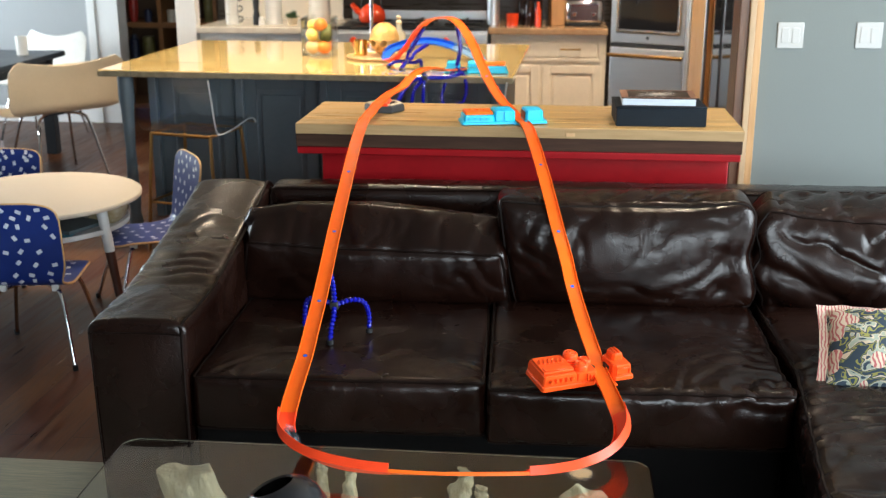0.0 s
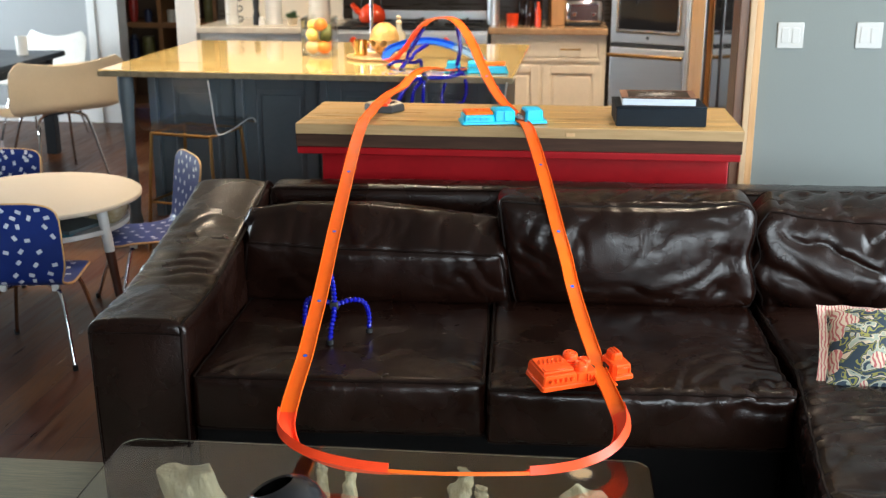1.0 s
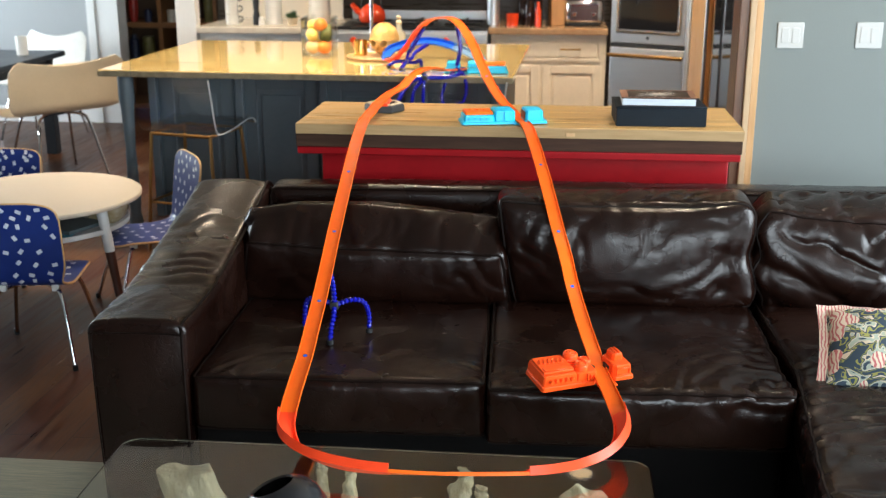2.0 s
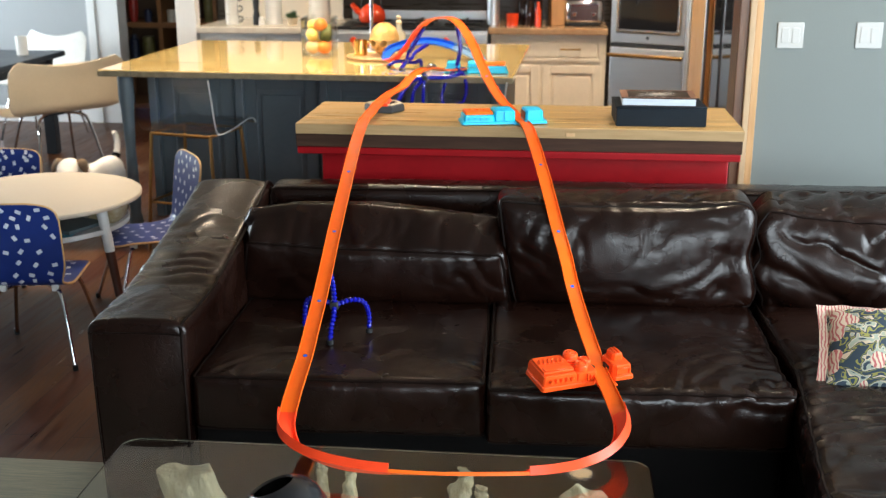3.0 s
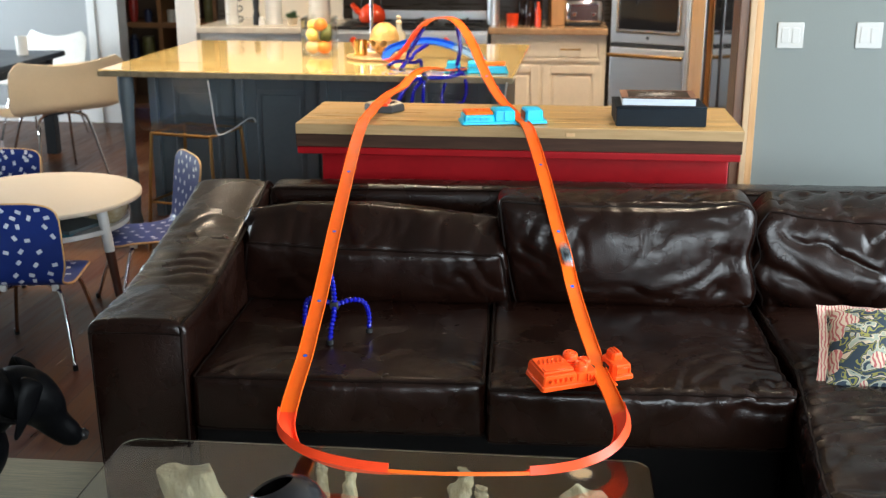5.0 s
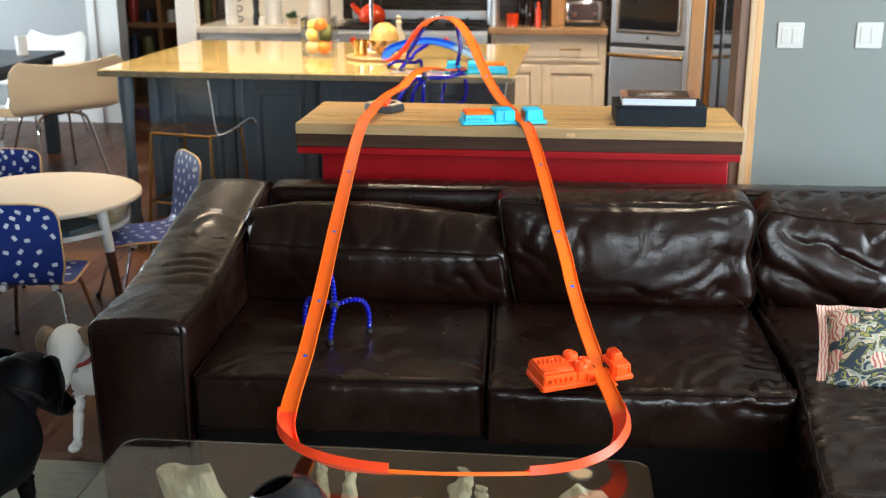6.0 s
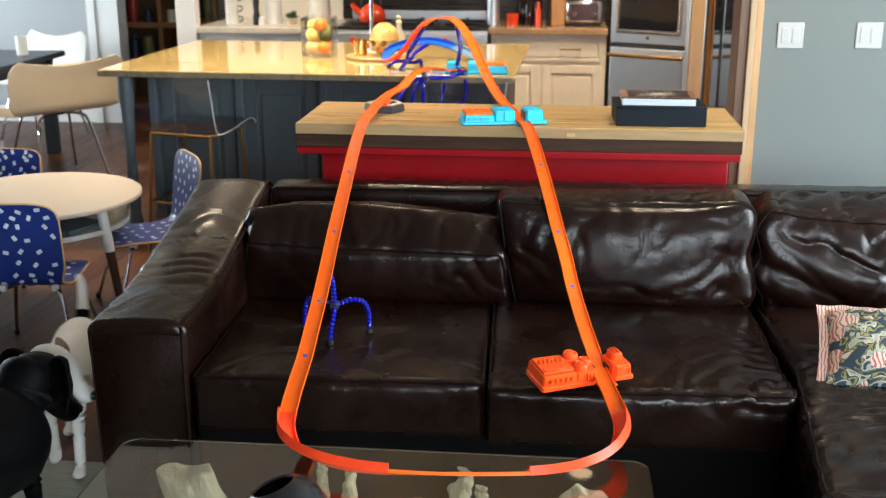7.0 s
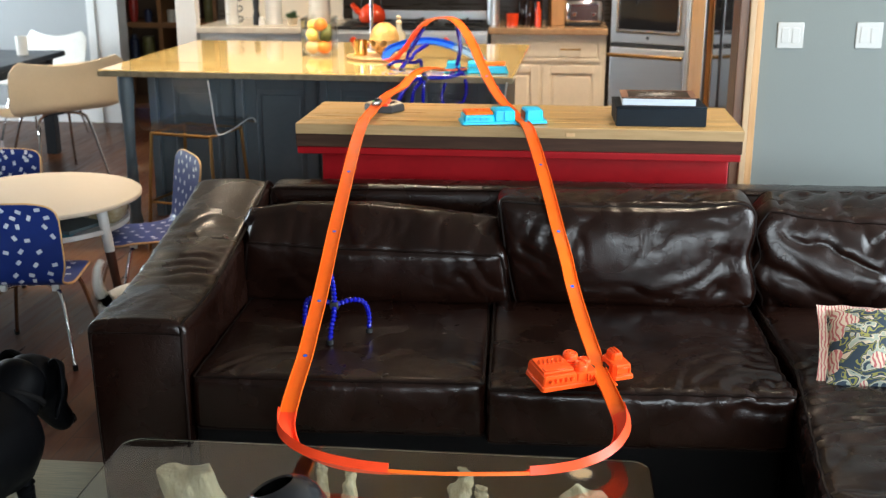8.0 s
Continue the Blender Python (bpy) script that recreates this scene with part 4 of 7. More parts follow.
skull()
cup = thing("brass_cup", pose(-1.068, 6.08, 0.931), "polished brass cup on the tray", "cup")
part("cup_wall", lathe([(0.0, 0.0), (0.037, 0.0), (0.038, 0.085), (0.035, 0.085), (0.034, 0.006), (0.0, 0.006)], 28), BRASS, cup)
fau = thing("tap", pose(-1.06, 6.42, 0.92), "tall chrome kitchen tap with a brass handle", "tap")
part("stem", lathe([(0.026, 0.0), (0.026, 0.012), (0.012, 0.016), (0.011, 0.40), (0.0, 0.40)], 20), CHROME, fau)
part("spout", tube(smooth_path([(0, 0, 0.39), (0, 0.02, 0.47), (0, 0.10, 0.50), (0, 0.18, 0.46), (0, 0.19, 0.40)], 8), 0.011, 12), CHROME, fau)
part("tap_handle", tube([(0.0, -0.0, 0.05), (-0.04, -0.01, 0.055), (-0.085, -0.01, 0.06)], 0.007, 10), BRASS, fau)

# ---- worktops and cabinets along the back wall ----
def cabinet(x0, x1, doors, drawer, name="base_cabinet", label="cream painted base cabinet with raised panel doors", y=7.93, m=CREAM):
    o = thing(name, pose(x0, y, 0), label, "cabinet", "kitchen base cabinets")
    w = x1 - x0
    part("body", B((0.001, 0.02, 0.09), (w - 0.001, 0.6, 0.873)), m, o)
    part("toe_kick", B((0.002, 0.07, 0), (w - 0.002, 0.58, 0.09)), BLACK, o)
    zt = 0.86
    if drawer:
        d = panelled("drawer_front", o, m, 0.03, w - 0.03, 0.70, 0.85, 0.02, 0.016, 0.022)
        part("handle", tube(smooth_path([(w * 0.6 - 0.07, 0.004, 0.775), (w * 0.6 - 0.065, -0.02, 0.775), (w * 0.6 + 0.065, -0.02, 0.775), (w * 0.6 + 0.07, 0.004, 0.775)], 5), 0.006, 8), GOLD, d)
        zt = 0.675
    e = 0.03
    for i in range(doors):
        a_, b_ = e + (w - 2 * e) * i / doors, e + (w - 2 * e) * (i + 1) / doors - 0.006
        dr = panelled("door", o, m, a_, b_, 0.12, zt, 0.02, 0.016, 0.055)
        part("handle", tube([(b_ - 0.03 if i % 2 == 0 else a_ + 0.03, -0.012, zt - 0.18), (b_ - 0.03 if i % 2 == 0 else a_ + 0.03, -0.012, zt - 0.05)], 0.005, 8), GOLD, dr)
    return o


def right_cabinet():
    o = thing("base_cabinet", pose(-0.46, 7.93, 0), "cream painted base cabinet with one wide drawer over two doors", "cabinet", "kitchen base cabinets")
    w = 0.815
    part("body", B((0.001, 0.02, 0.09), (w - 0.001, 0.6, 0.873)), CREAM, o)
    part("toe_kick", B((0.002, 0.07, 0), (w - 0.002, 0.58, 0.09)), BLACK, o)
    d = panelled("drawer_front", o, CREAM, 0.03, w - 0.03, 0.685, 0.85, 0.02, 0.016, 0.022)
    part("handle", tube(smooth_path([(0.50, 0.004, 0.775), (0.505, -0.02, 0.775), (0.625, -0.02, 0.775), (0.63, 0.004, 0.775)], 5), 0.006, 8), GOLD, d)
    for x0, x1 in ((0.03, 0.348), (0.372, w - 0.03)):
        panelled("door", o, CREAM, x0, x1, 0.12, 0.66, 0.02, 0.018, 0.055)


right_cabinet()
tagged(part("worktop", B((-0.475, 7.90, 0.875), (0.362, 8.55, 0.92), 0.006), COUNTER), "polished tan granite worktop", "worktop")
for x0, x1 in ((-2.545, -2.06), (-2.056, -1.56)):
    cabinet(x0, x1, 1, True, label="white painted base cabinet with a raised panel door", m=WHITE, y=7.82)
tagged(part("worktop", B((-2.55, 7.78, 0.875), (-1.552, 8.55, 0.92), 0.006), PALECOUNTER), "pale stone worktop over white cabinets", "worktop")


def cooker():
    o = thing("cooker", pose(-1.55, 7.86, 0), "steel range cooker with black hob and red knobs", "cooker")
    part("body", B((0, 0.03, 0.1), (1.07, 0.68, 0.90), 0.006), STEEL, o)
    part("plinth", B((0.02, 0.06, 0.0), (1.05, 0.66, 0.1)), BLACK, o)
    part("control_panel", B((0.0, -0.01, 0.775), (1.07, 0.032, 0.885), 0.01), STEEL, o)
    part("hob", B((0.0, 0.02, 0.9005), (1.07, 0.66, 0.925), 0.006), BLACK, o)
    for i in range(6):
        k = part("knob", lathe([(0.0, 0.0), (0.026, 0.0), (0.022, 0.03), (0.0, 0.032)], 16, pose(0.12 + i * 0.165, -0.01, 0.83, 90, 0, 0)), PLASTICRED, o)
    part("towel_rail", tube([(0.06, -0.045, 0.72), (1.01, -0.045, 0.72)], 0.011, 12), STEEL, o)
    for x in (0.08, 0.99):
        part("rail_bracket", tube([(x, 0.03, 0.72), (x, -0.045, 0.72)], 0.009, 8), STEEL, o)
    part("oven_door", B((0.03, 0.012, 0.16), (1.04, 0.0295, 0.75), 0.006), STEEL, o)
    part("oven_window", B((0.2, 0.008, 0.3), (0.87, 0.0125, 0.62), 0.003), BLACKGLASS, o)
    for i in range(3):
        for a_ in range(2):
            part("pan_support", tube([(0.08 + i * 0.34, 0.12 + a_ * 0.28, 0.937), (0.34 + i * 0.34, 0.12 + a_ * 0.28, 0.937)], 0.008, 6), BLACK, o)
            part("pan_support", tube([(0.21 + i * 0.34, 0.04 + a_ * 0.30, 0.94), (0.21 + i * 0.34, 0.28 + a_ * 0.30, 0.94)], 0.008, 6), BLACK, o)
    part("splash_rail", B((0, 0.64, 0.925), (1.07, 0.68, 0.99), 0.004), STEEL, o)


cooker()


def vessel(name, label, cat, x, y, prof, material, z=0.92, n=24, group=""):
    o = thing(name, pose(x, y, z), label, cat, group)
    part("wall_body", lathe(prof, n), material, o)
    return o


RD = mat("dark_bottle_glass", (0.02, 0.01, 0.008), 0.1, var=0.2)
WOODU = mat("utensil_wood", (0.40, 0.20, 0.08), 0.5, second=(0.5, 0.28, 0.12), stretch=(20, 20, 2), scale=2)
kt = thing("kettle", pose(-1.32, 8.02, 0.946), "glossy orange-red enamel kettle on the hob", "kettle")
part("body", lathe([(0.0, 0.0), (0.085, 0.0), (0.10, 0.03), (0.095, 0.07), (0.06, 0.11), (0.03, 0.125), (0.0, 0.13)], 28), PLASTICRED, kt)
part("spout", tube(smooth_path([(-0.07, 0, 0.05), (-0.12, 0, 0.09), (-0.145, 0, 0.125)], 6), [0.024] * 7 + [0.018] * 6, 12), PLASTICRED, kt)
part("lid_knob", lathe([(0.0, 0.128), (0.015, 0.13), (0.018, 0.145), (0.0, 0.152)], 16), BLACK, kt)
part("handle", tube(smooth_path([(-0.07, 0, 0.10), (-0.06, 0, 0.18), (0, 0, 0.21), (0.06, 0, 0.18), (0.07, 0, 0.10)], 8), 0.009, 10), BLACK, kt)
sp = thing("soap_bottle", pose(-0.90, 6.40, 0.92), "clear squat soap bottle with a pale stopper", "bottle")
part("bottle_wall", lathe([(0.0, 0.0), (0.040, 0.0), (0.043, 0.06), (0.038, 0.10), (0.016, 0.135), (0.014, 0.155), (0.0, 0.155)], 24), mat("cloudy_glass", (0.6, 0.6, 0.52), 0.15, trans=0.5), sp)
part("stopper", lathe([(0.0, 0.150), (0.015, 0.152), (0.018, 0.165), (0.009, 0.178), (0.016, 0.195), (0.0, 0.208)], 16), CREAMPL, sp)
vessel("canister", "brushed steel canister on the worktop", "canister", -0.455, 8.15, [(0, 0), (0.045, 0), (0.045, 0.25), (0.04, 0.255), (0, 0.255)], STEEL)
vessel("mug", "red enamel mug on the worktop", "mug", -0.315, 8.12, [(0, 0), (0.042, 0), (0.044, 0.085), (0.039, 0.085), (0.037, 0.008), (0, 0.008)], PLASTICRED)
for x, y, h in ((-0.245, 8.2, 0.27), (-0.195, 8.12, 0.24), (-0.135, 8.2, 0.28)):
    vessel("sauce_bottle", "dark glass bottle standing on the worktop", "bottle", x, y, [(0, 0), (0.031, 0), (0.033, 0.01), (0.033, h * 0.6), (0.012, h * 0.78), (0.012, h), (0, h)], RD, group="bottles by the toaster")
b_ = vessel("sauce_bottle", "small bottle with an orange-red label", "bottle", -0.13, 8.08, [(0, 0), (0.022, 0), (0.022, 0.11), (0.01, 0.14), (0.01, 0.17), (0, 0.17)], PLASTICRED, group="bottles by the toaster")
kb = thing("knife_block", pose(0.005, 8.18, 0.92, 0, 0, 8), "honey coloured wooden knife block", "knife block")
part("block", B((-0.05, -0.06, 0), (0.05, 0.10, 0.21), 0.006), WOODU, kb)
for i in range(3):
    part("knife_handle", B((-0.04 + i * 0.03, 0.0, 0.2105), (-0.022 + i * 0.03, 0.024, 0.30), 0.004), BLACK, kb)


def toaster():
    o = thing("toaster", pose(0.195, 8.16, 0.92), "chrome two slice toaster with black sides", "toaster")
    part("shell", B((-0.13, -0.085, 0.02), (0.13, 0.085, 0.185), 0.03, 4), CHROME, o)
    part("foot_plate", B((-0.12, -0.08, 0.0), (0.12, 0.08, 0.022), 0.008), BLACK, o)
    part("front_plate", B((-0.10, -0.0885, 0.04), (0.10, -0.0845, 0.145), 0.004), mat("smoked_front", (0.06, 0.03, 0.03), 0.2), o)
    for x in (-0.07, 0.07):
        part("lever", B((x - 0.014, -0.104, 0.075), (x + 0.014, -0.088, 0.10), 0.005), CHROME, o)
    for y in (-0.035, 0.035):
        part("slot", B((-0.095, y - 0.014, 0.1845), (0.095, y + 0.014, 0.1865)), BLACK, o)


toaster()
# left worktop: bottle rack, canisters, potted plant
rk = thing("mug_stack", pose(-2.35, 8.02, 0.92), "stack of white mugs with wire handles", "mugs")
for i in range(3):
    mg = part("mug", lathe([(0, i * 0.075), (0.045, i * 0.075), (0.048, i * 0.075 + 0.07), (0.043, i * 0.075 + 0.07), (0.041, i * 0.075 + 0.008), (0, i * 0.075 + 0.008)], 20), WHITEGLOSS, rk)
    part("mug_handle", tube(smooth_path([(0.044, 0, i * 0.075 + 0.055), (0.072, 0, i * 0.075 + 0.05), (0.072, 0, i * 0.075 + 0.025), (0.044, 0, i * 0.075 + 0.015)], 5), 0.005, 8), BLACK, mg)
vessel("pepper_mill", "tall black and white pepper mill", "mill", -2.16, 7.98, [(0, 0), (0.026, 0), (0.026, 0.06), (0.018, 0.10), (0.024, 0.16), (0.02, 0.20), (0.0, 0.21)], BLACK)
vessel("salt_jar", "small white salt jar", "jar", -2.115, 7.95, [(0, 0), (0.022, 0), (0.022, 0.05), (0.012, 0.06), (0, 0.062)], WHITEGLOSS)
vessel("paper_roll", "white paper towel roll standing upright", "paper roll", -2.05, 8.05, [(0, 0), (0.06, 0), (0.06, 0.26), (0.02, 0.26), (0.02, 0.27), (0, 0.27)], WHITE)
vessel("canister", "large white ceramic canister", "canister", -1.72, 8.1, [(0, 0), (0.075, 0), (0.08, 0.1), (0.075, 0.19), (0.05, 0.20), (0.05, 0.215), (0, 0.22)], WHITEGLOSS)
pl = thing("potted_plant", pose(-1.90, 8.0, 0.92), "small succulent in a white pot", "plant")
part("pot", lathe([(0, 0), (0.03, 0), (0.04, 0.05), (0.036, 0.05), (0.03, 0.04), (0, 0.04)], 20), CREAMPL, pl)
bm = bmesh.new()
for k in range(40):
    an, el = k * 2.4, 0.3 + 1.1 * ((k * 0.37) % 1)
    d = Vector((math.cos(an) * math.cos(el), math.sin(an) * math.cos(el), math.sin(el)))
    tube([Vector((0, 0, 0.04)), Vector((0, 0, 0.04)) + d * 0.03, Vector((0, 0, 0.045)) + d * 0.06], [0.003, 0.007, 0.0008], 5, bm)
part("leaves", bm, mat("succulent_leaf", (0.03, 0.085, 0.03), 0.5, var=0.3, scale=20), pl)


# ---- oven tower, tall cupboard and glazed door at the kitchen's side ----
ov = thing("wall_oven", pose(0.362, 7.775, 0, 0, 0, -27), "stainless steel oven tower with black glass door across the corner", "oven")
part("housing", B((0.0, 0.03, 0.1), (0.56, 0.62, 2.2)), CREAM, ov)
part("plinth", B((0.0, 0.05, 0.0), (0.56, 0.6, 0.1)), BLACK, ov)
part("oven_door", B((0.012, 0.0, 0.845), (0.548, 0.0295, 1.60), 0.006), STEEL, ov)
part("oven_window", B((0.075, -0.004, 0.935), (0.49, 0.0005, 1.45), 0.012), BLACKGLASS, ov)
part("window_frame", rings(bmesh.new(), [[Vector((0.283 + sx * (0.2075 + g), y, 1.1925 + sz * (0.2575 + g))) for sx, sz in ((-1, -1), (1, -1), (1, 1), (-1, 1))] for g, y in ((0.003, -0.003), (0.010, -0.007), (0.022, -0.007), (0.026, 0.0))], cap=False), CHROME, ov)
part("badge", lathe([(0, 0), (0.011, 0), (0.010, 0.003), (0, 0.004)], 16, pose(0.283, 0.0, 0.885, 90, 0, 0)), GREY, ov, "small round grey badge")
part("vent_strip", B((0.012, 0.004, 0.815), (0.548, 0.0295, 0.8425), 0.002), GREY, ov)
part("warming_drawer", B((0.012, 0.0, 0.42), (0.548, 0.0295, 0.812), 0.006), STEEL, ov)
part("drawer_rail", tube([(0.012, -0.04, 0.765), (0.548, -0.04, 0.765)], 0.013, 12), GOLD, ov)
for x in (0.04, 0.52):
    part("rail_post", tube([(x, 0.0, 0.765), (x, -0.04, 0.765)], 0.008, 8), STEEL, ov)
panelled("lower_drawer", ov, WHITE, 0.012, 0.548, 0.13, 0.41, 0.03, 0.016, 0.05)
tc_ = thing("tall_cupboard", pose(0.85, 6.05, 0), "honey coloured tall cupboard with long steel handles", "cupboard")
part("side_panel", B((0.10, 1.43, 0.0), (0.62, 1.47, 2.3), 0.003), PINE, tc_)
part("door", B((0.0, 0.92, 0.1), (0.03, 1.42, 2.3), 0.004), PINE, tc_)
part("door", B((0.0, 0.42, 0.1), (0.03, 0.915, 2.3), 0.004), PINE, tc_)
part("carcass", B((0.032, 0.0, 0.0), (0.62, 1.425, 2.3)), PINE, tc_)
for y in (0.98, 0.86):
    h_ = part("handle", tube([(-0.045, y, 0.45), (-0.045, y, 1.55)], 0.009, 10), STEEL, tc_)
    for z in (0.5, 1.5):
        part("handle_post", tube([(0.0, y, z), (-0.045, y, z)], 0.006, 8), STEEL, h_)
gd = thing("glazed_fridge", pose(0.80, 5.05, 0), "tall black glass fronted fridge with a brown frame", "fridge")
part("cabinet_body", B((0.05, 0.0, 0.0), (0.68, 0.96, 2.2), 0.004), BROWNFRAME, gd)
part("door_frame", B((0.02, 0.05, 0.12), (0.049, 0.94, 2.15), 0.004), BLACK, gd)
part("door_glass", B((0.012, 0.14, 0.24), (0.0195, 0.86, 2.05), 0.002), BLACKGLASS, gd)
part("door_handle", tube([(-0.03, 0.86, 0.5), (-0.03, 0.86, 1.5)], 0.009, 10), STEEL, gd)
for z in (0.55, 1.45):
    part("handle_post", tube([(0.02, 0.86, z), (-0.03, 0.86, z)], 0.006, 8), STEEL, gd)
part("frame_post", B((0.0, -0.06, 0.0), (0.06, -0.002, 2.2), 0.003), BROWNFRAME, gd)

# ---- pantry shelves seen through the opening ----
ps = thing("pantry_shelf", pose(-4.0, 9.7, 0), "brown wooden pantry shelf unit full of jars", "shelf unit")
for z in (0.05, 0.42, 0.775, 1.12, 1.5):
    part("shelf", B((0.0, 0.0, z - 0.045), (1.5, 0.5, z), 0.003), SHELFWOOD, ps)
for x in (0.0, 0.475, 0.98, 1.465):
    part("upright", B((x, -0.004, 0.0), (x + 0.04, 0.5, 1.9), 0.003), SHELFWOOD, ps)
# The shadow behind the jars is put into the board's dark brown.
part("back_board", B((0.0, 0.5, 0.0), (1.5, 0.52, 1.9)), mat("back_board_painted_shade", (0.10, 0.06, 0.035), 0.7, var=0.2), ps)
JARS = [mat("jar_" + k, c, 0.3, var=0.15) for k, c in (("olive", (0.22, 0.2, 0.07)), ("red", (0.35, 0.03, 0.02)), ("white", (0.6, 0.57, 0.5)), ("amber", (0.35, 0.16, 0.04)), ("navy", (0.03, 0.04, 0.09)), ("tan", (0.42, 0.3, 0.18)), ("terracotta", (0.30, 0.10, 0.05)))]
random.seed(4)
for z in (0.42, 0.775, 1.12):
    x = -3.93
    while x < -2.6:
        r, h = random.uniform(0.03, 0.065), random.uniform(0.10, 0.25)
        if not any(abs(x + r - (-4.0 + u + 0.02)) < r + 0.03 for u in (0.475, 0.98)):
            prof = random.choice([[(0, 0), (r, 0), (r, h * 0.8), (r * 0.6, h * 0.88), (r * 0.6, h), (0, h)], [(0, 0), (r * 0.75, 0), (r, h * 0.5), (r * 0.9, h), (0, h)], [(0, 0), (r, 0), (r, h), (0, h)]])
            vessel("pantry_jar", "storage jar on the pantry shelf", "jar", x + r, 9.7 + random.uniform(0.09, 0.14), prof, random.choice(JARS), z, 16, "jars on the pantry shelf")
        x += 2 * r + random.uniform(0.012, 0.07)

# ---- acrylic counter stools ----
EDGE = mat("pale_glint_acrylic_edge", (0.55, 0.58, 0.6), 0.3, trans=0.3)


def stool(m, label):
    o = thing("counter_stool", m, label, "stool", "acrylic counter stools")
    w = 0.22
    prof = smooth_path([(0, -0.235, 0.99), (0, -0.20, 0.80), (0, -0.17, 0.655), (0, -0.12, 0.625), (0, 0.0, 0.635), (0, 0.14, 0.66), (0, 0.20, 0.655), (0, 0.225, 0.63)], 6)
    bm = bmesh.new()
    lp = []
    for i, p in enumerate(prof):
        a_, b_ = prof[max(i - 1, 0)], prof[min(i + 1, len(prof) - 1)]
        t = (b_ - a_).normalized()
        nn = Vector((0, -t.z, t.y)) * 0.004
        q = w if i > 3 else w * (0.9 + 0.1 * i / 3)
        lp.append([p + Vector((-q, 0, 0)) + nn, p + Vector((q, 0, 0)) + nn, p + Vector((q, 0, 0)) - nn, p + Vector((-q, 0, 0)) - nn])
    rings(bm, lp)
    sh = part("shell", bm, ACRYLIC, o, "clear acrylic seat and back", sharp=50)
    sh.visible_shadow = False
    # Right edge only: its bright glint is put into a pale colour.
    part("shell_edge", tube([p + Vector((w - 0.001, 0, 0)) for p in prof[3:]], 0.0036, 6), EDGE, sh, "polished acrylic edge with its glint painted pale")
    part("back_edge", tube([prof[0] + Vector((x * w * 0.9, 0, 0)) for x in (-1, -0.5, 0, 0.5, 1)], 0.0022, 6), ACRYLIC, sh)
    for sx in (-1, 1):
        for sy in (-1, 1):
            part("leg", tube([(sx * 0.17, sy * 0.15, 0.618), (sx * 0.205, sy * 0.19, 0.0)], 0.009, 8), GOLD, o)
        part("side_rail", tube([(sx * 0.17, -0.15, 0.612), (sx * 0.17, 0.15, 0.612)], 0.008, 8), GOLD, o)
        part("foot_rail", tube([(sx * 0.19, -0.173, 0.26), (sx * 0.19, 0.173, 0.26)], 0.007, 8), GOLD, o)
    for sy in (-1, 1):
        part("cross_rail", tube([(-0.17, sy * 0.15, 0.612), (0.17, sy * 0.15, 0.612)], 0.008, 8), GOLD, o)
        part("foot_rail", tube([(-0.19, sy * 0.173, 0.26), (0.19, sy * 0.173, 0.26)], 0.007, 8), GOLD, o)


stool(pose(-1.82, 5.46, 0, 0, 0, -14), "clear acrylic counter stool on a brushed gold frame")
stool(pose(-0.53, 5.33, 0, 0, 0, 34), "clear acrylic counter stool on a brushed gold frame")


# ---- children's table and chairs ----
def shell_surface(rows, w_of, thick, n=18, bow=0.0):
    """A bent plywood shell: rows of (y, z) from the seat front to the top of the back, half width by position."""
    path = smooth_path([(0, y, z) for y, z in rows], 8)
    lp = []
    N = len(path)
    for i, p in enumerate(path):
        a_, b_ = path[max(i - 1, 0)], path[min(i + 1, N - 1)]
        t = (b_ - a_).normalized()
        nn = Vector((0, -t.z, t.y))
        w = w_of(i / (N - 1))
        up_ = [p + Vector((x * w, 0, 0)) + nn * (thick / 2 + bow * x * x * min(1, i / (N - 1) * 1.3)) for x in [k / n * 2 - 1 for k in range(n + 1)]]
        dn = [q - nn * thick for q in up_]
        lp.append(up_ + dn[::-1])
    return rings(bmesh.new(), lp), path


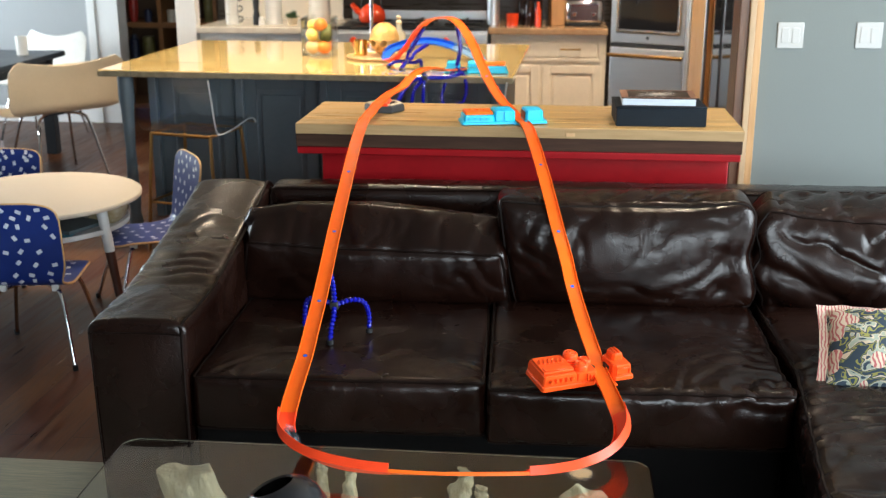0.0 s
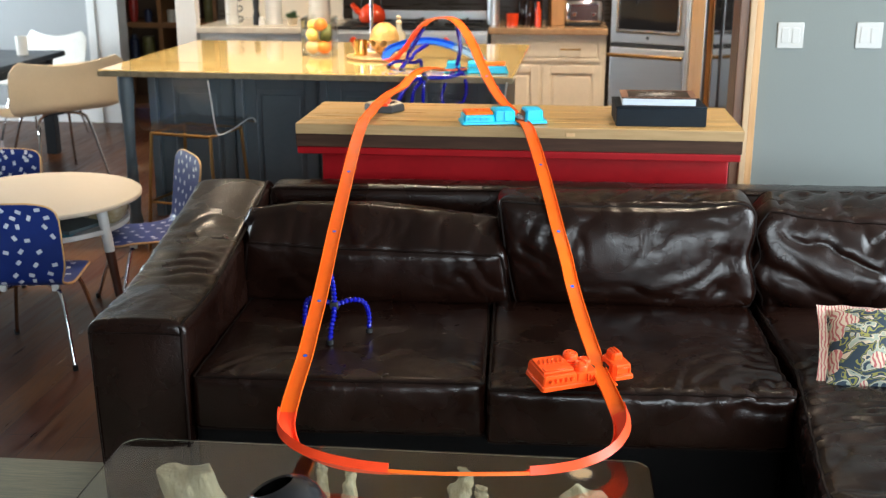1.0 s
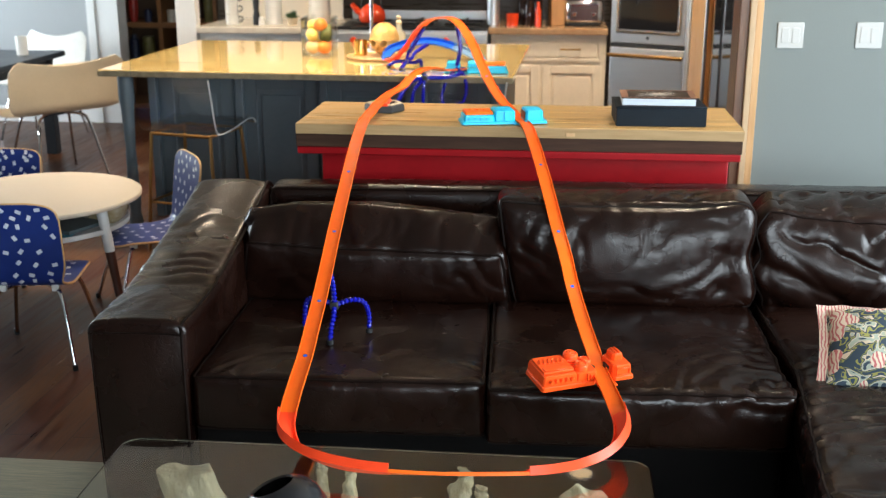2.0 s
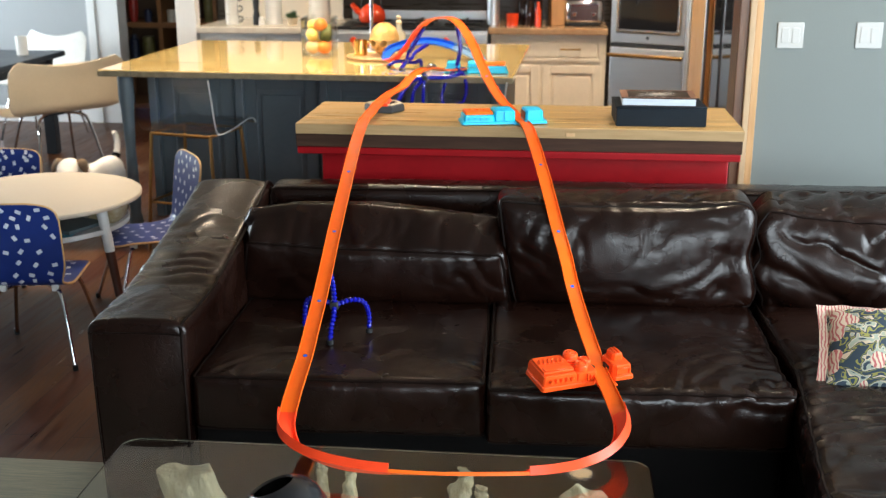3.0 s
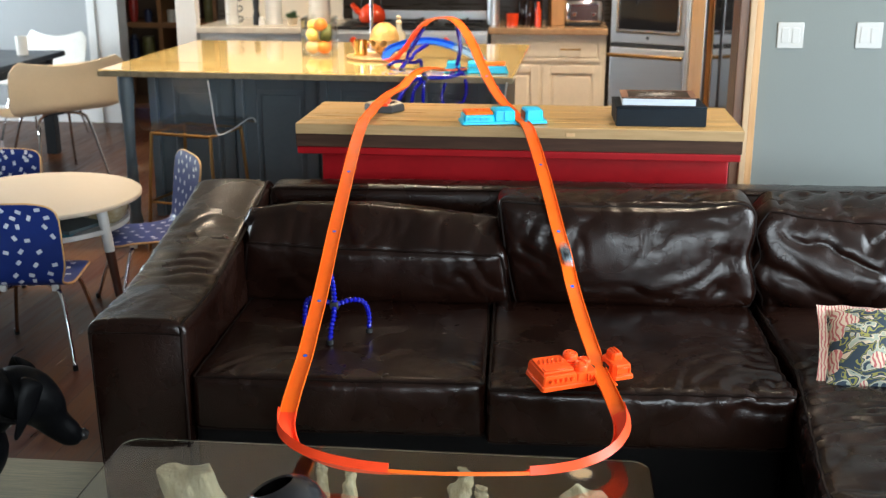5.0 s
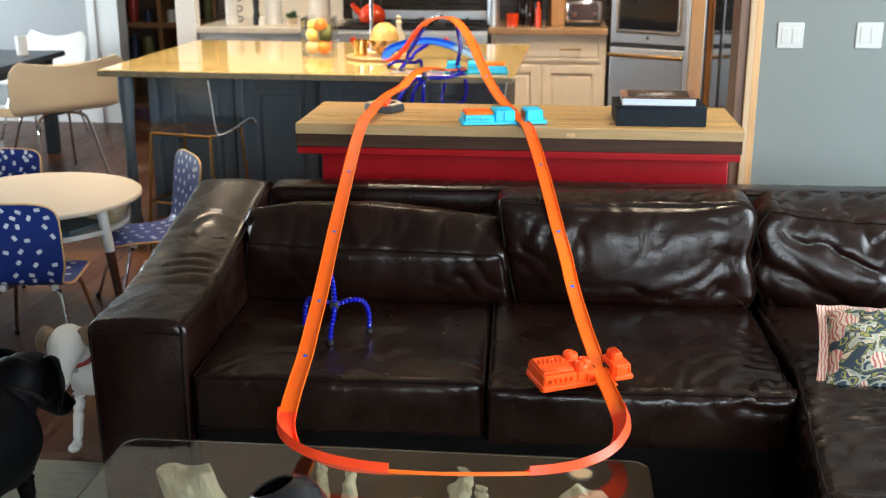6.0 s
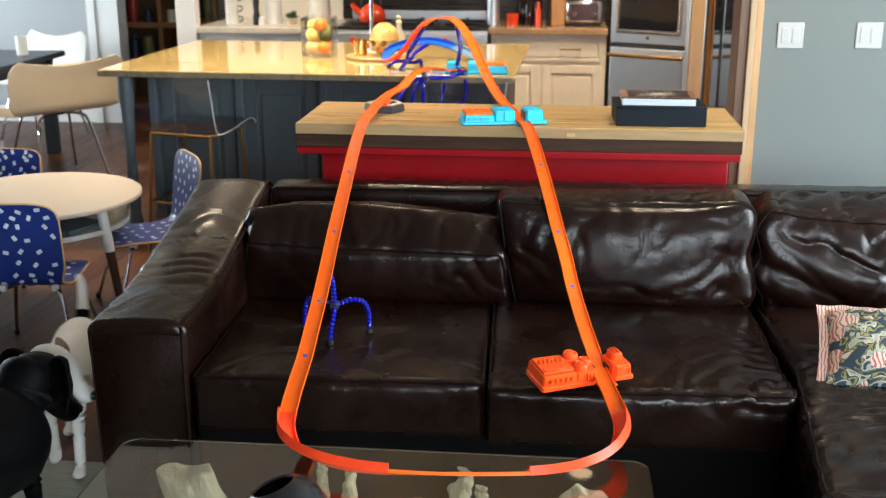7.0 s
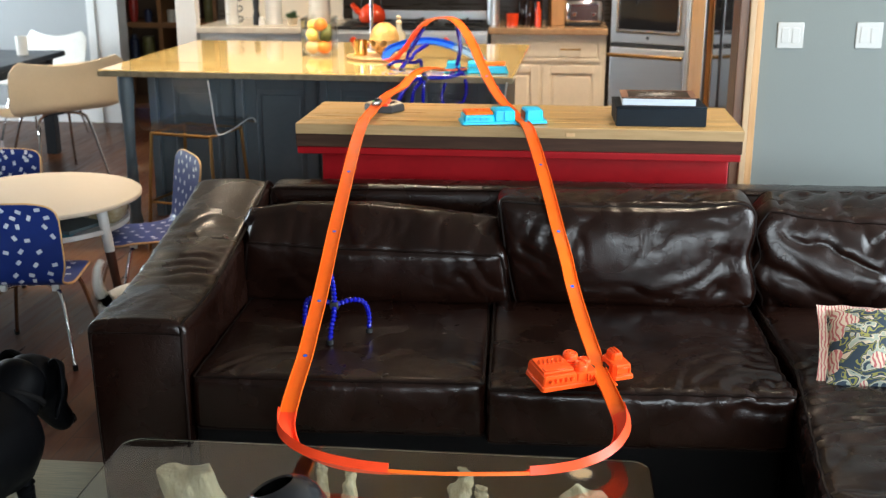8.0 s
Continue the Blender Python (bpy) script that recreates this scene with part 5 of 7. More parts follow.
def child_chair(m, label, top=0.655):
    o = thing("child_chair", m, label, "chair", "children's chairs")

    def wid(s):
        if s < 0.12:
            return 0.165 * math.sqrt(max(0.05, 1 - ((0.12 - s) / 0.12) ** 2 * 0.55))
        if s > 0.86:
            return 0.162 * math.sqrt(max(0.12, 1 - ((s - 0.86) / 0.14) ** 2.6 * 0.88))
        return 0.165 - 0.022 * math.exp(-((s - 0.48) / 0.09) ** 2)
    rows = [(0.19, 0.315), (0.12, 0.325), (0.0, 0.318), (-0.10, 0.318), (-0.155, 0.345), (-0.175, 0.42), (-0.188, 0.42 + (top - 0.42) * 0.43), (-0.20, 0.42 + (top - 0.42) * 0.77), (-0.212, top)]
    bm, path = shell_surface(rows, wid, 0.010)
    sh = part("shell", bm, NAVY, o, "navy laminated plywood shell", sharp=50)
    # pale marks printed on both faces
    if "printed_mark" not in bpy.data.meshes:
        q = mesh_object("printed_mark", B((-0.0105, -0.0072, -0.0002), (0.0105, 0.0072, 0.0003)), PRINT, False)
        bpy.data.objects.remove(q)
    rnd = random.Random(11)
    N = len(path)
    for side in (1, -1):
        for i in range(4, N - 3, 4):
            p = path[i]
            t = (path[i + 1] - path[i - 1]).normalized()
            nn = Vector((0, -t.z, t.y))
            w = wid(i / (N - 1))
            for k in range(5):
                x = (-0.8 + 0.4 * k + rnd.uniform(-0.12, 0.12) + (0.2 if (i // 4) % 2 else -0.05)) * w
                if abs(x) > w - 0.02:
                    continue
                an = rnd.uniform(0, 3.1)
                c = p + Vector((x, 0, 0)) + nn * side * 0.0056 + t * rnd.uniform(-0.008, 0.008)
                e1, e2 = Vector((1, 0, 0)) * math.cos(an) + t * math.sin(an), t * math.cos(an) - Vector((1, 0, 0)) * math.sin(an)
                mk = new("printed_mark", bpy.data.meshes["printed_mark"])
                mk.parent = sh
                mm = Matrix((e1, e2, e1.cross(e2))).transposed().to_4x4()
                mm.translation = c
                mk.matrix_local = mm
    # plywood rim
    rim = [p + Vector((wid(i / (N - 1)) + 0.0005, 0, 0)) for i, p in enumerate(path)] + [p - Vector((wid(i / (N - 1)) + 0.0005, 0, 0)) for i, p in reversed(list(enumerate(path)))]
    part("rim", tube(rim, 0.0052, 6, closed=True), PLYEDGE, sh)
    for sx in (-1, 1):
        for sy in (-1, 1):
            pts = smooth_path([(sx * 0.03, sy * 0.03, 0.300), (sx * 0.09, sy * 0.085, 0.295), (sx * 0.125, sy * 0.12, 0.265), (sx * 0.155, sy * 0.165, 0.12), (sx * 0.175, sy * 0.20, 0.006)], 6)
            lg = part("leg", tube(pts, 0.0085, 10), CHROME, o)
            part("foot_cap", lathe([(0, 0), (0.011, 0), (0.011, 0.022), (0, 0.024)], 12, pose(sx * 0.175, sy * 0.20, 0)), BLACK, lg)
            part("bracket", B((sx * 0.10 - 0.014, sy * 0.095 - 0.014, 0.286), (sx * 0.10 + 0.014, sy * 0.095 + 0.014, 0.313), 0.004), LEGWHITE, o)
    part("hub_plate", lathe([(0, 0.290), (0.05, 0.290), (0.05, 0.311), (0, 0.311)], 16), BLACK, o)
    return o


child_chair(pose(-1.985, 3.925, 0, 0, 0, 8), "navy child's chair with pale confetti print beside the round table")
child_chair(pose(-2.63, 4.86, 0, 0, 0, 186), "navy child's chair facing the round table from the kitchen side", 0.575)
child_chair(pose(-1.77, 4.56, 0, 0, 0, 127), "navy child's chair turned sideways behind the sofa arm")


def round_table():
    o = thing("round_table", pose(-2.19, 4.42, 0), "small round cream table with a lower shelf of books", "table")
    part("tabletop", lathe([(0, 0.497), (0.415, 0.497), (0.43, 0.503), (0.432, 0.512), (0.428, 0.519), (0.0, 0.5205)], 64), TABLEWHITE, o)
    part("lower_shelf", lathe([(0, 0.385), (0.36, 0.385), (0.37, 0.39), (0.37, 0.41), (0.364, 0.41), (0.362, 0.397), (0, 0.395)], 56), LEGWHITE, o)
    for a_ in (-20, 70, 160, 250):
        c, s = math.cos(radians(a_)), math.sin(radians(a_))
        lg = part("leg", tube([(c * 0.345, s * 0.345, 0.4965), (c * 0.375, s * 0.375, 0.31)], [0.023, 0.021], 14), LEGWHITE, o)
        part("leg_end", tube([(c * 0.375, s * 0.375, 0.3095), (c * 0.425, s * 0.425, 0.0)], [0.021, 0.015], 14), LEGBROWN, lg, "dark brown lower leg")
    cols = [mat("book_" + k, c, 0.5, var=0.12) for k, c in (("teal", (0.03, 0.14, 0.19)), ("grey", (0.09, 0.12, 0.13)), ("green", (0.06, 0.13, 0.05)), ("cream", (0.5, 0.45, 0.35)))]
    for i, (x, y, z, r) in enumerate(((0.1, -0.18, 0.3985, 10), (0.16, -0.12, 0.4145, -22), (0.02, 0.12, 0.3985, 35), (0.0, -0.16, 0.4305, 30))):
        b = part("picture_book", B((-0.13, -0.10, 0), (0.13, 0.10, 0.0145), 0.002), cols[i])
        b.matrix_world = pose(-2.19 + x, 4.42 + y, z, 0, 0, r)
        tagged(b, ("thin teal", "thin grey", "thin green", "thin cream")[i] + " picture book on the lower shelf", "book", "books under the table")
    bw = thing("patterned_bowl", pose(-1.905, 4.45, 0.3985), "clear bowl with yellow and green pattern", "bowl")
    part("bowl_wall", lathe([(0, 0), (0.05, 0.0), (0.085, 0.03), (0.095, 0.075), (0.09, 0.075), (0.08, 0.034), (0.048, 0.006), (0, 0.006)], 28), mat("patterned_glaze", (0.30, 0.2, 0.05), 0.15, second=(0.55, 0.5, 0.36), scale=25, bscale=60), bw)


round_table()


# ---- dining corner ----
def dining_chair(m, material, label, wide=1.0):
    o = thing("dining_chair", m, label, "chair", "moulded dining chairs")

    def wid(s):
        if s < 0.12:
            return wide * 0.23 * math.sqrt(max(0.1, 1 - ((0.12 - s) / 0.12) ** 2 * 0.5))
        return wide * (0.235 - 0.055 * math.exp(-((s - 0.46) / 0.08) ** 2) + (0.02 * math.sin((s - 0.5) * 4) if s > 0.5 else 0))
    rows = [(0.24, 0.43), (0.16, 0.452), (0.0, 0.44), (-0.13, 0.44), (-0.20, 0.475), (-0.225, 0.56), (-0.245, 0.68), (-0.265, 0.775)]
    path = smooth_path([(0, y, z) for y, z in rows], 8)
    N, n, lp = len(path), 24, []
    for i, p in enumerate(path):
        s = i / (N - 1)
        t = (path[min(i + 1, N - 1)] - path[max(i - 1, 0)]).normalized()
        nn = Vector((0, -t.z, t.y))
        w = wid(s)
        top = []
        for k in range(n + 1):
            x = k / n * 2 - 1
            lift = max(0, (s - 0.7) / 0.3) * (0.035 * (abs(x) ** 1.6) * (1 - max(0, abs(x) - 0.85) / 0.15 * 1.1) * 2 - 0.02)
            top.append(p + Vector((x * w, 0, 0)) + t * lift + nn * (0.05 * x * x * max(0, s - 0.45)))
        lp.append(top + [q - nn * 0.010 for q in top[::-1]])
    part("shell", rings(bmesh.new(), lp), material, o, sharp=50)
    for sx in (-1, 1):
        for sy in (-1, 1):
            pts = smooth_path([(sx * 0.04, sy * 0.03, 0.425), (sx * 0.13, sy * 0.10, 0.415), (sx * 0.17, sy * 0.14, 0.37), (sx * 0.21, sy * 0.20, 0.15), (sx * 0.235, sy * 0.235, 0.0)], 6)
            part("leg", tube(pts, 0.009, 8), CHROME, o)
    part("hub_plate", lathe([(0, 0.414), (0.07, 0.414), (0.07, 0.434), (0, 0.434)], 16), BLACK, o)
    return o


dining_chair(pose(-3.30, 7.0, 0, 0, 0, 50), BEIGELACQ, "cream lacquered moulded dining chair on chrome legs", 1.55)
dining_chair(pose(-4.02, 8.35, 0, 0, 0, 172), WHITEGLOSS, "white lacquered moulded dining chair behind the dark table", 1.05)
dt = thing("dining_table", pose(-4.55, 7.05, 0), "dark blue-grey dining table with square legs", "table")
part("tabletop", B((-1.0, -1.3, 0.70), (1.0, 0.76, 0.74), 0.006), DARKTABLE, dt)
part("apron", B((-0.92, -1.2, 0.63), (0.92, 0.68, 0.6995), 0.003), DARKTABLE, dt)
for x in (-0.93, 0.85):
    for y in (-1.22, 0.62):
        part("leg", B((x, y, 0), (x + 0.08, y + 0.08, 0.6995), 0.004), DARKTABLE, dt)
for nm, lb, x, y, r, h, mt in (("candle_jar", "white candle jar on the dark table", -3.95, 7.5, 0.05, 0.10, WHITEGLOSS), ("water_glass", "tall white cup on the dark table", -3.72, 7.5, 0.04, 0.13, WHITEGLOSS), ("spray_can", "blue and silver can on the dark table", -3.93, 7.0, 0.03, 0.12, BLUETRACK), ("red_can", "red can on the dark table", -4.0, 6.95, 0.03, 0.12, PLASTICRED)):
    vessel(nm, lb, "container", x, y, [(0, 0), (r, 0), (r, h), (r * 0.9, h), (r * 0.85, h * 0.9), (0, h * 0.88)], mt, 0.74)

# ---- coffee table ----
ct = thing("coffee_table", pose(-0.39, 1.85, 0), "glass coffee table on bleached driftwood roots", "coffee table")


def slab(w0, w1, d0, d1, z0, z1, r):
    out = []
    for cx, cy, a0 in ((w1 - r, d1 - r, 0), (w0 + r, d1 - r, 90), (w0 + r, d0 + r, 180), (w1 - r, d0 + r, 270)):
        out += [(cx + r * math.cos(radians(a0 + k * 15)), cy + r * math.sin(radians(a0 + k * 15))) for k in range(7)]
    bm = bmesh.new()
    rings(bm, [[Vector((x * f_ + 0, y * f_, z)) for x, y in out] for z, f_ in ((z0, 0.996), (z0 + 0.003, 1.0), (z1 - 0.003, 1.0), (z1, 0.996))])
    return bm


top = part("glass_top", slab(-0.637, 0.637, -0.55, 0.548, 0.406, 0.42, 0.045), TABLEGLASS, ct, "thick smoked glass top")
top.visible_shadow = False
random.seed(8)
ENDS = [(-0.135, 0.485, 0.016), (-0.062, 0.462, 0.018), (0.205, 0.478, 0.024), (0.252, 0.40, 0.020), (0.12, 0.33, 0.032), (0.34, 0.32, 0.03), (-0.30, -0.3, 0.07), (0.3, -0.3, 0.07)]
for i, (x, y, r) in enumerate(ENDS):
    hx, hy = x * 0.72 + 0.02, y * 0.62
    rows = [(hx * 0.5, hy * 0.4, 0.05, r * 1.7, r * 1.6), (hx * 0.8, hy * 0.75, 0.12, r * 1.7, r * 1.6), (hx, hy, 0.22, r * 1.25, r * 1.3), (x * 0.93, y * 0.93, 0.32, r * 1.0, r), (x, y, 0.372, r * 0.85, r * 0.8), (x, y + 0.002, 0.398, r * 0.8, r * 0.5)]
    bm = bone(rows, 18)
    bmesh.ops.subdivide_edges(bm, edges=bm.edges[:], cuts=1, use_grid_fill=True)
    part("root_limb", rough_up(rough_up(bm, r * 0.42, r * 0.8, i), 0.006, 0.018, i), SHELL, ct, sharp=80)
bm = bone([(-0.5, 0.0, 0.05, 0.03, 0.03), (-0.4, 0.02, 0.07, 0.1, 0.065), (-0.1, 0.05, 0.09, 0.16, 0.09), (0.2, 0.02, 0.08, 0.15, 0.08), (0.42, 0.0, 0.06, 0.09, 0.06), (0.5, 0.0, 0.05, 0.03, 0.03)], 20)
part("root_trunk", rough_up(bm, 0.03, 0.12, 3), SHELL, ct, sharp=80)


def stump(x, y, w, depth, horns, seed):
    """A broad worn root that flares downward, its top edge rising to horns at the given offsets."""
    bm, lp, n = bmesh.new(), [], 64
    for i in range(25):
        s = i / 24
        z = 0.05 + 0.315 * s
        f_ = 1.0 + 1.25 * (1 - s) ** 1.8
        cx, cy = x * (0.35 + 0.65 * s ** 0.7), y * (0.45 + 0.55 * s ** 0.7)
        L = []
        for k in range(n):
            an = 2 * math.pi * k / n
            px, py = math.cos(an) * w * f_, math.sin(an) * depth * f_
            up_ = sum(h * math.exp(-((px - hx) / (w * 0.36)) ** 2) for hx, h in horns)
            groove = 0.10 * noise.noise(Vector((math.cos(an) * 3.2, math.sin(an) * 3.2, s * 0.8 + seed)))
            L.append(Vector((cx + px * (1 + groove), cy + py * (1 + groove), z + up_ * s ** 4)))
        lp.append(L)
    for g in (0.85, 0.6, 0.3):
        L = lp[24]
        m_ = sum(L, Vector()) / n
        lp.append([m_ + (p - m_) * g + Vector((0, 0, (p.z - m_.z) * (1 - g) * 0.6 - 0.004 * (1 - g))) for p in L])
    rings(bm, lp)
    return rough_up(rough_up(bm, 0.007, 0.035, seed), 0.0025, 0.009, seed)


part("root_stump", stump(-0.462, 0.455, 0.068, 0.045, ((-0.050, 0.013), (0.054, 0.017)), 1.3), SHELL, ct, sharp=80)
part("root_stump", stump(0.485, 0.435, 0.055, 0.04, ((-0.02, 0.016), (0.038, 0.006)), 4.1), SHELL, ct, sharp=80)

pot = thing("black_pot", pose(-0.512, 1.935, 0.42), "glossy black round pot with a wide tilted mouth", "pot")
prof = [(r * 0.93, z * 0.86) for r, z in ((0.040, 0.0), (0.07, 0.012), (0.090, 0.045), (0.097, 0.085), (0.090, 0.122), (0.074, 0.150), (0.056, 0.163), (0.049, 0.166), (0.045, 0.162), (0.060, 0.147), (0.080, 0.115), (0.088, 0.08), (0.078, 0.04), (0.03, 0.012))]
part("body", lathe([(0.0, 0.0)] + prof + [(0.0, 0.01)], 48, pose(0, 0, 0.002) @ Matrix.Translation((0, 0, 0.073)) @ pose(0, 0, 0, -4, -22, 0) @ Matrix.Translation((0, 0, -0.073))), BLACKGLAZE, pot)
part("foot_ring", lathe([(0.034, 0.0), (0.045, 0.0), (0.05, 0.014), (0.04, 0.02)], 32), BLACK, pot)


# ---- the toy race track ----
LEFT = [(-0.700, 4.000, 0.925), (-0.689, 3.786, 0.889), (-0.676, 3.569, 0.836), (-0.665, 3.372, 0.779), (-0.656, 3.205, 0.730), (-0.645, 3.025, 0.671), (-0.637, 2.873, 0.621), (-0.629, 2.735, 0.588), (-0.622, 2.618, 0.560), (-0.615, 2.494, 0.544)]
TURN = [(-0.609, 2.386, 0.525), (-0.603, 2.315, 0.497), (-0.572, 2.262, 0.480), (-0.520, 2.228, 0.471), (-0.446, 2.205, 0.465), (-0.340, 2.190, 0.465), (-0.189, 2.195, 0.465), (-0.033, 2.215, 0.465), (0.061, 2.250, 0.465), (0.132, 2.302, 0.468), (0.176, 2.375, 0.475), (0.186, 2.457, 0.485), (0.170, 2.564, 0.491)]
RIGHT = [(0.139, 2.749, 0.499), (0.123, 2.835, 0.521), (0.098, 2.966, 0.554), (0.069, 3.117, 0.607), (0.0463, 3.19, 0.677), (0.0244, 3.27, 0.731), (-0.0069, 3.45, 0.799), (-0.0384, 3.635, 0.859), (-0.068, 3.846, 0.896), (-0.097, 3.998, 0.925)]
CLIMB = [(-0.129, 4.101, 0.929), (-0.165, 4.300, 0.929), (-0.209, 4.441, 0.944), (-0.266, 4.622, 0.986), (-0.321, 4.797, 1.053), (-0.367, 4.942, 1.115), (-0.429, 5.140, 1.170), (-0.496, 5.352, 1.190)]
LOOP = [(-0.560, 5.450, 1.187), (-0.632, 5.520, 1.161), (-0.701, 5.580, 1.094), (-0.762, 5.600, 1.013), (-0.815, 5.620, 0.965), (-0.865, 5.700, 0.945), (-0.888, 5.820, 0.958), (-0.868, 5.970, 0.977), (-0.780, 6.080, 0.996), (-0.673, 6.100, 1.001), (-0.561, 6.060, 0.982), (-0.459, 5.950, 0.957), (-0.383, 5.800, 0.938), (-0.372, 5.640, 0.930), (-0.426, 5.530, 0.930), (-0.482, 5.450, 0.935)]
DOWN = [(-0.533, 5.320, 0.950), (-0.574, 5.200, 0.975), (-0.612, 5.070, 0.980), (-0.638, 4.920, 0.969), (-0.655, 4.750, 0.950), (-0.673, 4.480, 0.958), (-0.680, 4.240, 0.957), (-0.690, 4.070, 0.941)]
SECTIONS = (LEFT, TURN, RIGHT, CLIMB, LOOP, DOWN)
LAP = smooth_path([p for s in SECTIONS for p in s], 8, closed=True)
CUM = [0.0]
for i in range(len(LAP)):
    CUM.append(CUM[-1] + (LAP[(i + 1) % len(LAP)] - LAP[i]).length)
TOTAL = CUM[-1]


def bank(i):
    """Lean of the track, in degrees, by control point number."""
    knots = [(0, 0), (9, 0), (10.3, 0), (12, -38), (14, -42), (16, -26), (18, -24), (20, -42), (21.2, -32), (22.1, -4), (23, 0), (25, 0), (41, 0), (43, 8), (45, 20), (46, 22), (49, 26), (52, 22), (55, 15), (57, 6), (59, 0), (65, 0)]
    for (a_, x), (b_, y) in zip(knots, knots[1:]):
        if a_ <= i <= b_:
            return x + (y - x) * (i - a_) / (b_ - a_)
    return 0.0


ROLLS = [bank(i / 8) for i in range(len(LAP))]
FLAT = [(-0.0205, 0.0), (-0.0205, 0.0075), (-0.0185, 0.0075), (-0.0185, 0.0022), (0.0185, 0.0022), (0.0185, 0.0075), (0.0205, 0.0075), (0.0205, 0.0)]
WALLED = [(-0.021, -0.001), (-0.021, 0.010), (-0.0185, 0.010), (-0.0185, 0.0022), (0.0185, 0.0022), (0.0195, 0.020), (0.0225, 0.020), (0.0215, -0.001)]
WALLED_LEFT = [(-s, u) for s, u in WALLED][::-1]
rt_ = thing("race_track", pose(0, 0, 0), "orange plastic toy car track looping from the kitchen over the sofa", "toy track")


def stretch(name, i0, i1, outline, material, label=""):
    a_, b_ = int(i0 * 8), int(i1 * 8)
    idx = [k % len(LAP) for k in range(a_, b_ + 1)]
    return part(name, sweep([LAP[k] for k in idx], outline, [ROLLS[k] for k in idx]), material, rt_, label, sharp=30)


NP = sum(len(s) for s in SECTIONS)
stretch("track_strip", 0, 10.3, FLAT, ORANGE)
stretch("banked_curve", 10.25, 15, WALLED, REDTRACK, "glossy red-orange banked curve")
stretch("track_strip", 14.9, 17.1, FLAT, ORANGE)
stretch("banked_curve", 17, 21.7, WALLED, REDTRACK, "glossy red-orange banked curve")
stretch("track_strip", 21.6, 42.5, FLAT, ORANGE)
stretch("track_strip", 42.4, 46.0, FLAT, REDTRACK, "red-orange downhill strip")
stretch("banked_curve", 45.9, 51.2, WALLED_LEFT, BLUETRACK, "blue banked curve")
stretch("clear_curve", 51.1, 53.2, WALLED_LEFT, CLEARBLUE, "clear blue curve piece")
stretch("track_strip", 53.1, NP, FLAT, ORANGE)
for i in (2, 4, 6.02, 8, 26.02, 28.02, 30.02, 36.4, 34.6):
    k = int(i * 8)
    t = (LAP[k + 1] - LAP[k - 1]).normalized()
    side = t.cross(Vector((0, 0, 1))).normalized()
    up_ = side.cross(t)
    m = Matrix((side, t, up_)).transposed().to_4x4()
    m.translation = LAP[k] + up_ * 0.0023
    part("connector_stud", lathe([(0, 0), (0.0058, 0), (0.0056, 0.0007), (0, 0.0010)], 12, m), DOT, rt_)
for i in (3.0, 5.1, 7.1, 27.1, 29.1, 31.1, 36.5, 34.7):
    k = int(i * 8)
    part("connector_clip", sweep([LAP[j] for j in range(k - 2, k + 3)], [(-0.014, -0.008), (-0.014, -0.003), (0.014, -0.003), (0.014, -0.008)]), BLACK if i > 20 else DOT, rt_)


def on_track(s, lift=0.003):
    """The pose of a car at distance s along the lap, nose forward along +y."""
    s %= TOTAL
    k = max(j for j in range(len(LAP)) if CUM[j] <= s)
    f_ = (s - CUM[k]) / (CUM[k + 1] - CUM[k])
    a_, b_ = LAP[k], LAP[(k + 1) % len(LAP)]
    p = a_.lerp(b_, f_)
    c_, d_ = LAP[k - 1], LAP[(k + 2) % len(LAP)]
    t = ((b_ - c_).normalized() * (1 - f_) + (d_ - a_).normalized() * f_).normalized()
    side = t.cross(Vector((0, 0, 1))).normalized()
    up_ = side.cross(t)
    r = ROLLS[k] * (1 - f_) + ROLLS[(k + 1) % len(LAP)] * f_
    q = Matrix.Rotation(radians(r), 3, t)
    side, up_ = q @ side, q @ up_
    m = Matrix((side, t, up_)).transposed().to_4x4()
    m.translation = p + up_ * lift
    return m


def s_at(i):
    k = i * 8
    j = int(k)
    return CUM[j] + (CUM[j + 1] - CUM[j]) * (k - j)


# ---- boosters, lap timer, stands ----
def housing(x0, x1, y0, y1, h, r, flare=0.0):
    """A moulded block: footprint with cut corners, drawn in a little towards the top."""
    def ring(z, g):
        a_, b_, c_, d_ = x0 - g, x1 + g, y0 - g, y1 + g
        return [Vector((x, y, z)) for x, y in ((a_ + r, c_), (b_ - r, c_), (b_, c_ + r), (b_, d_ - r), (b_ - r, d_), (a_ + r, d_), (a_, d_ - r), (a_, c_ + r))]
    return rings(bmesh.new(), [ring(0, flare), ring(h * 0.75, 0), ring(h * 0.93, -0.0015), ring(h, -0.005)])


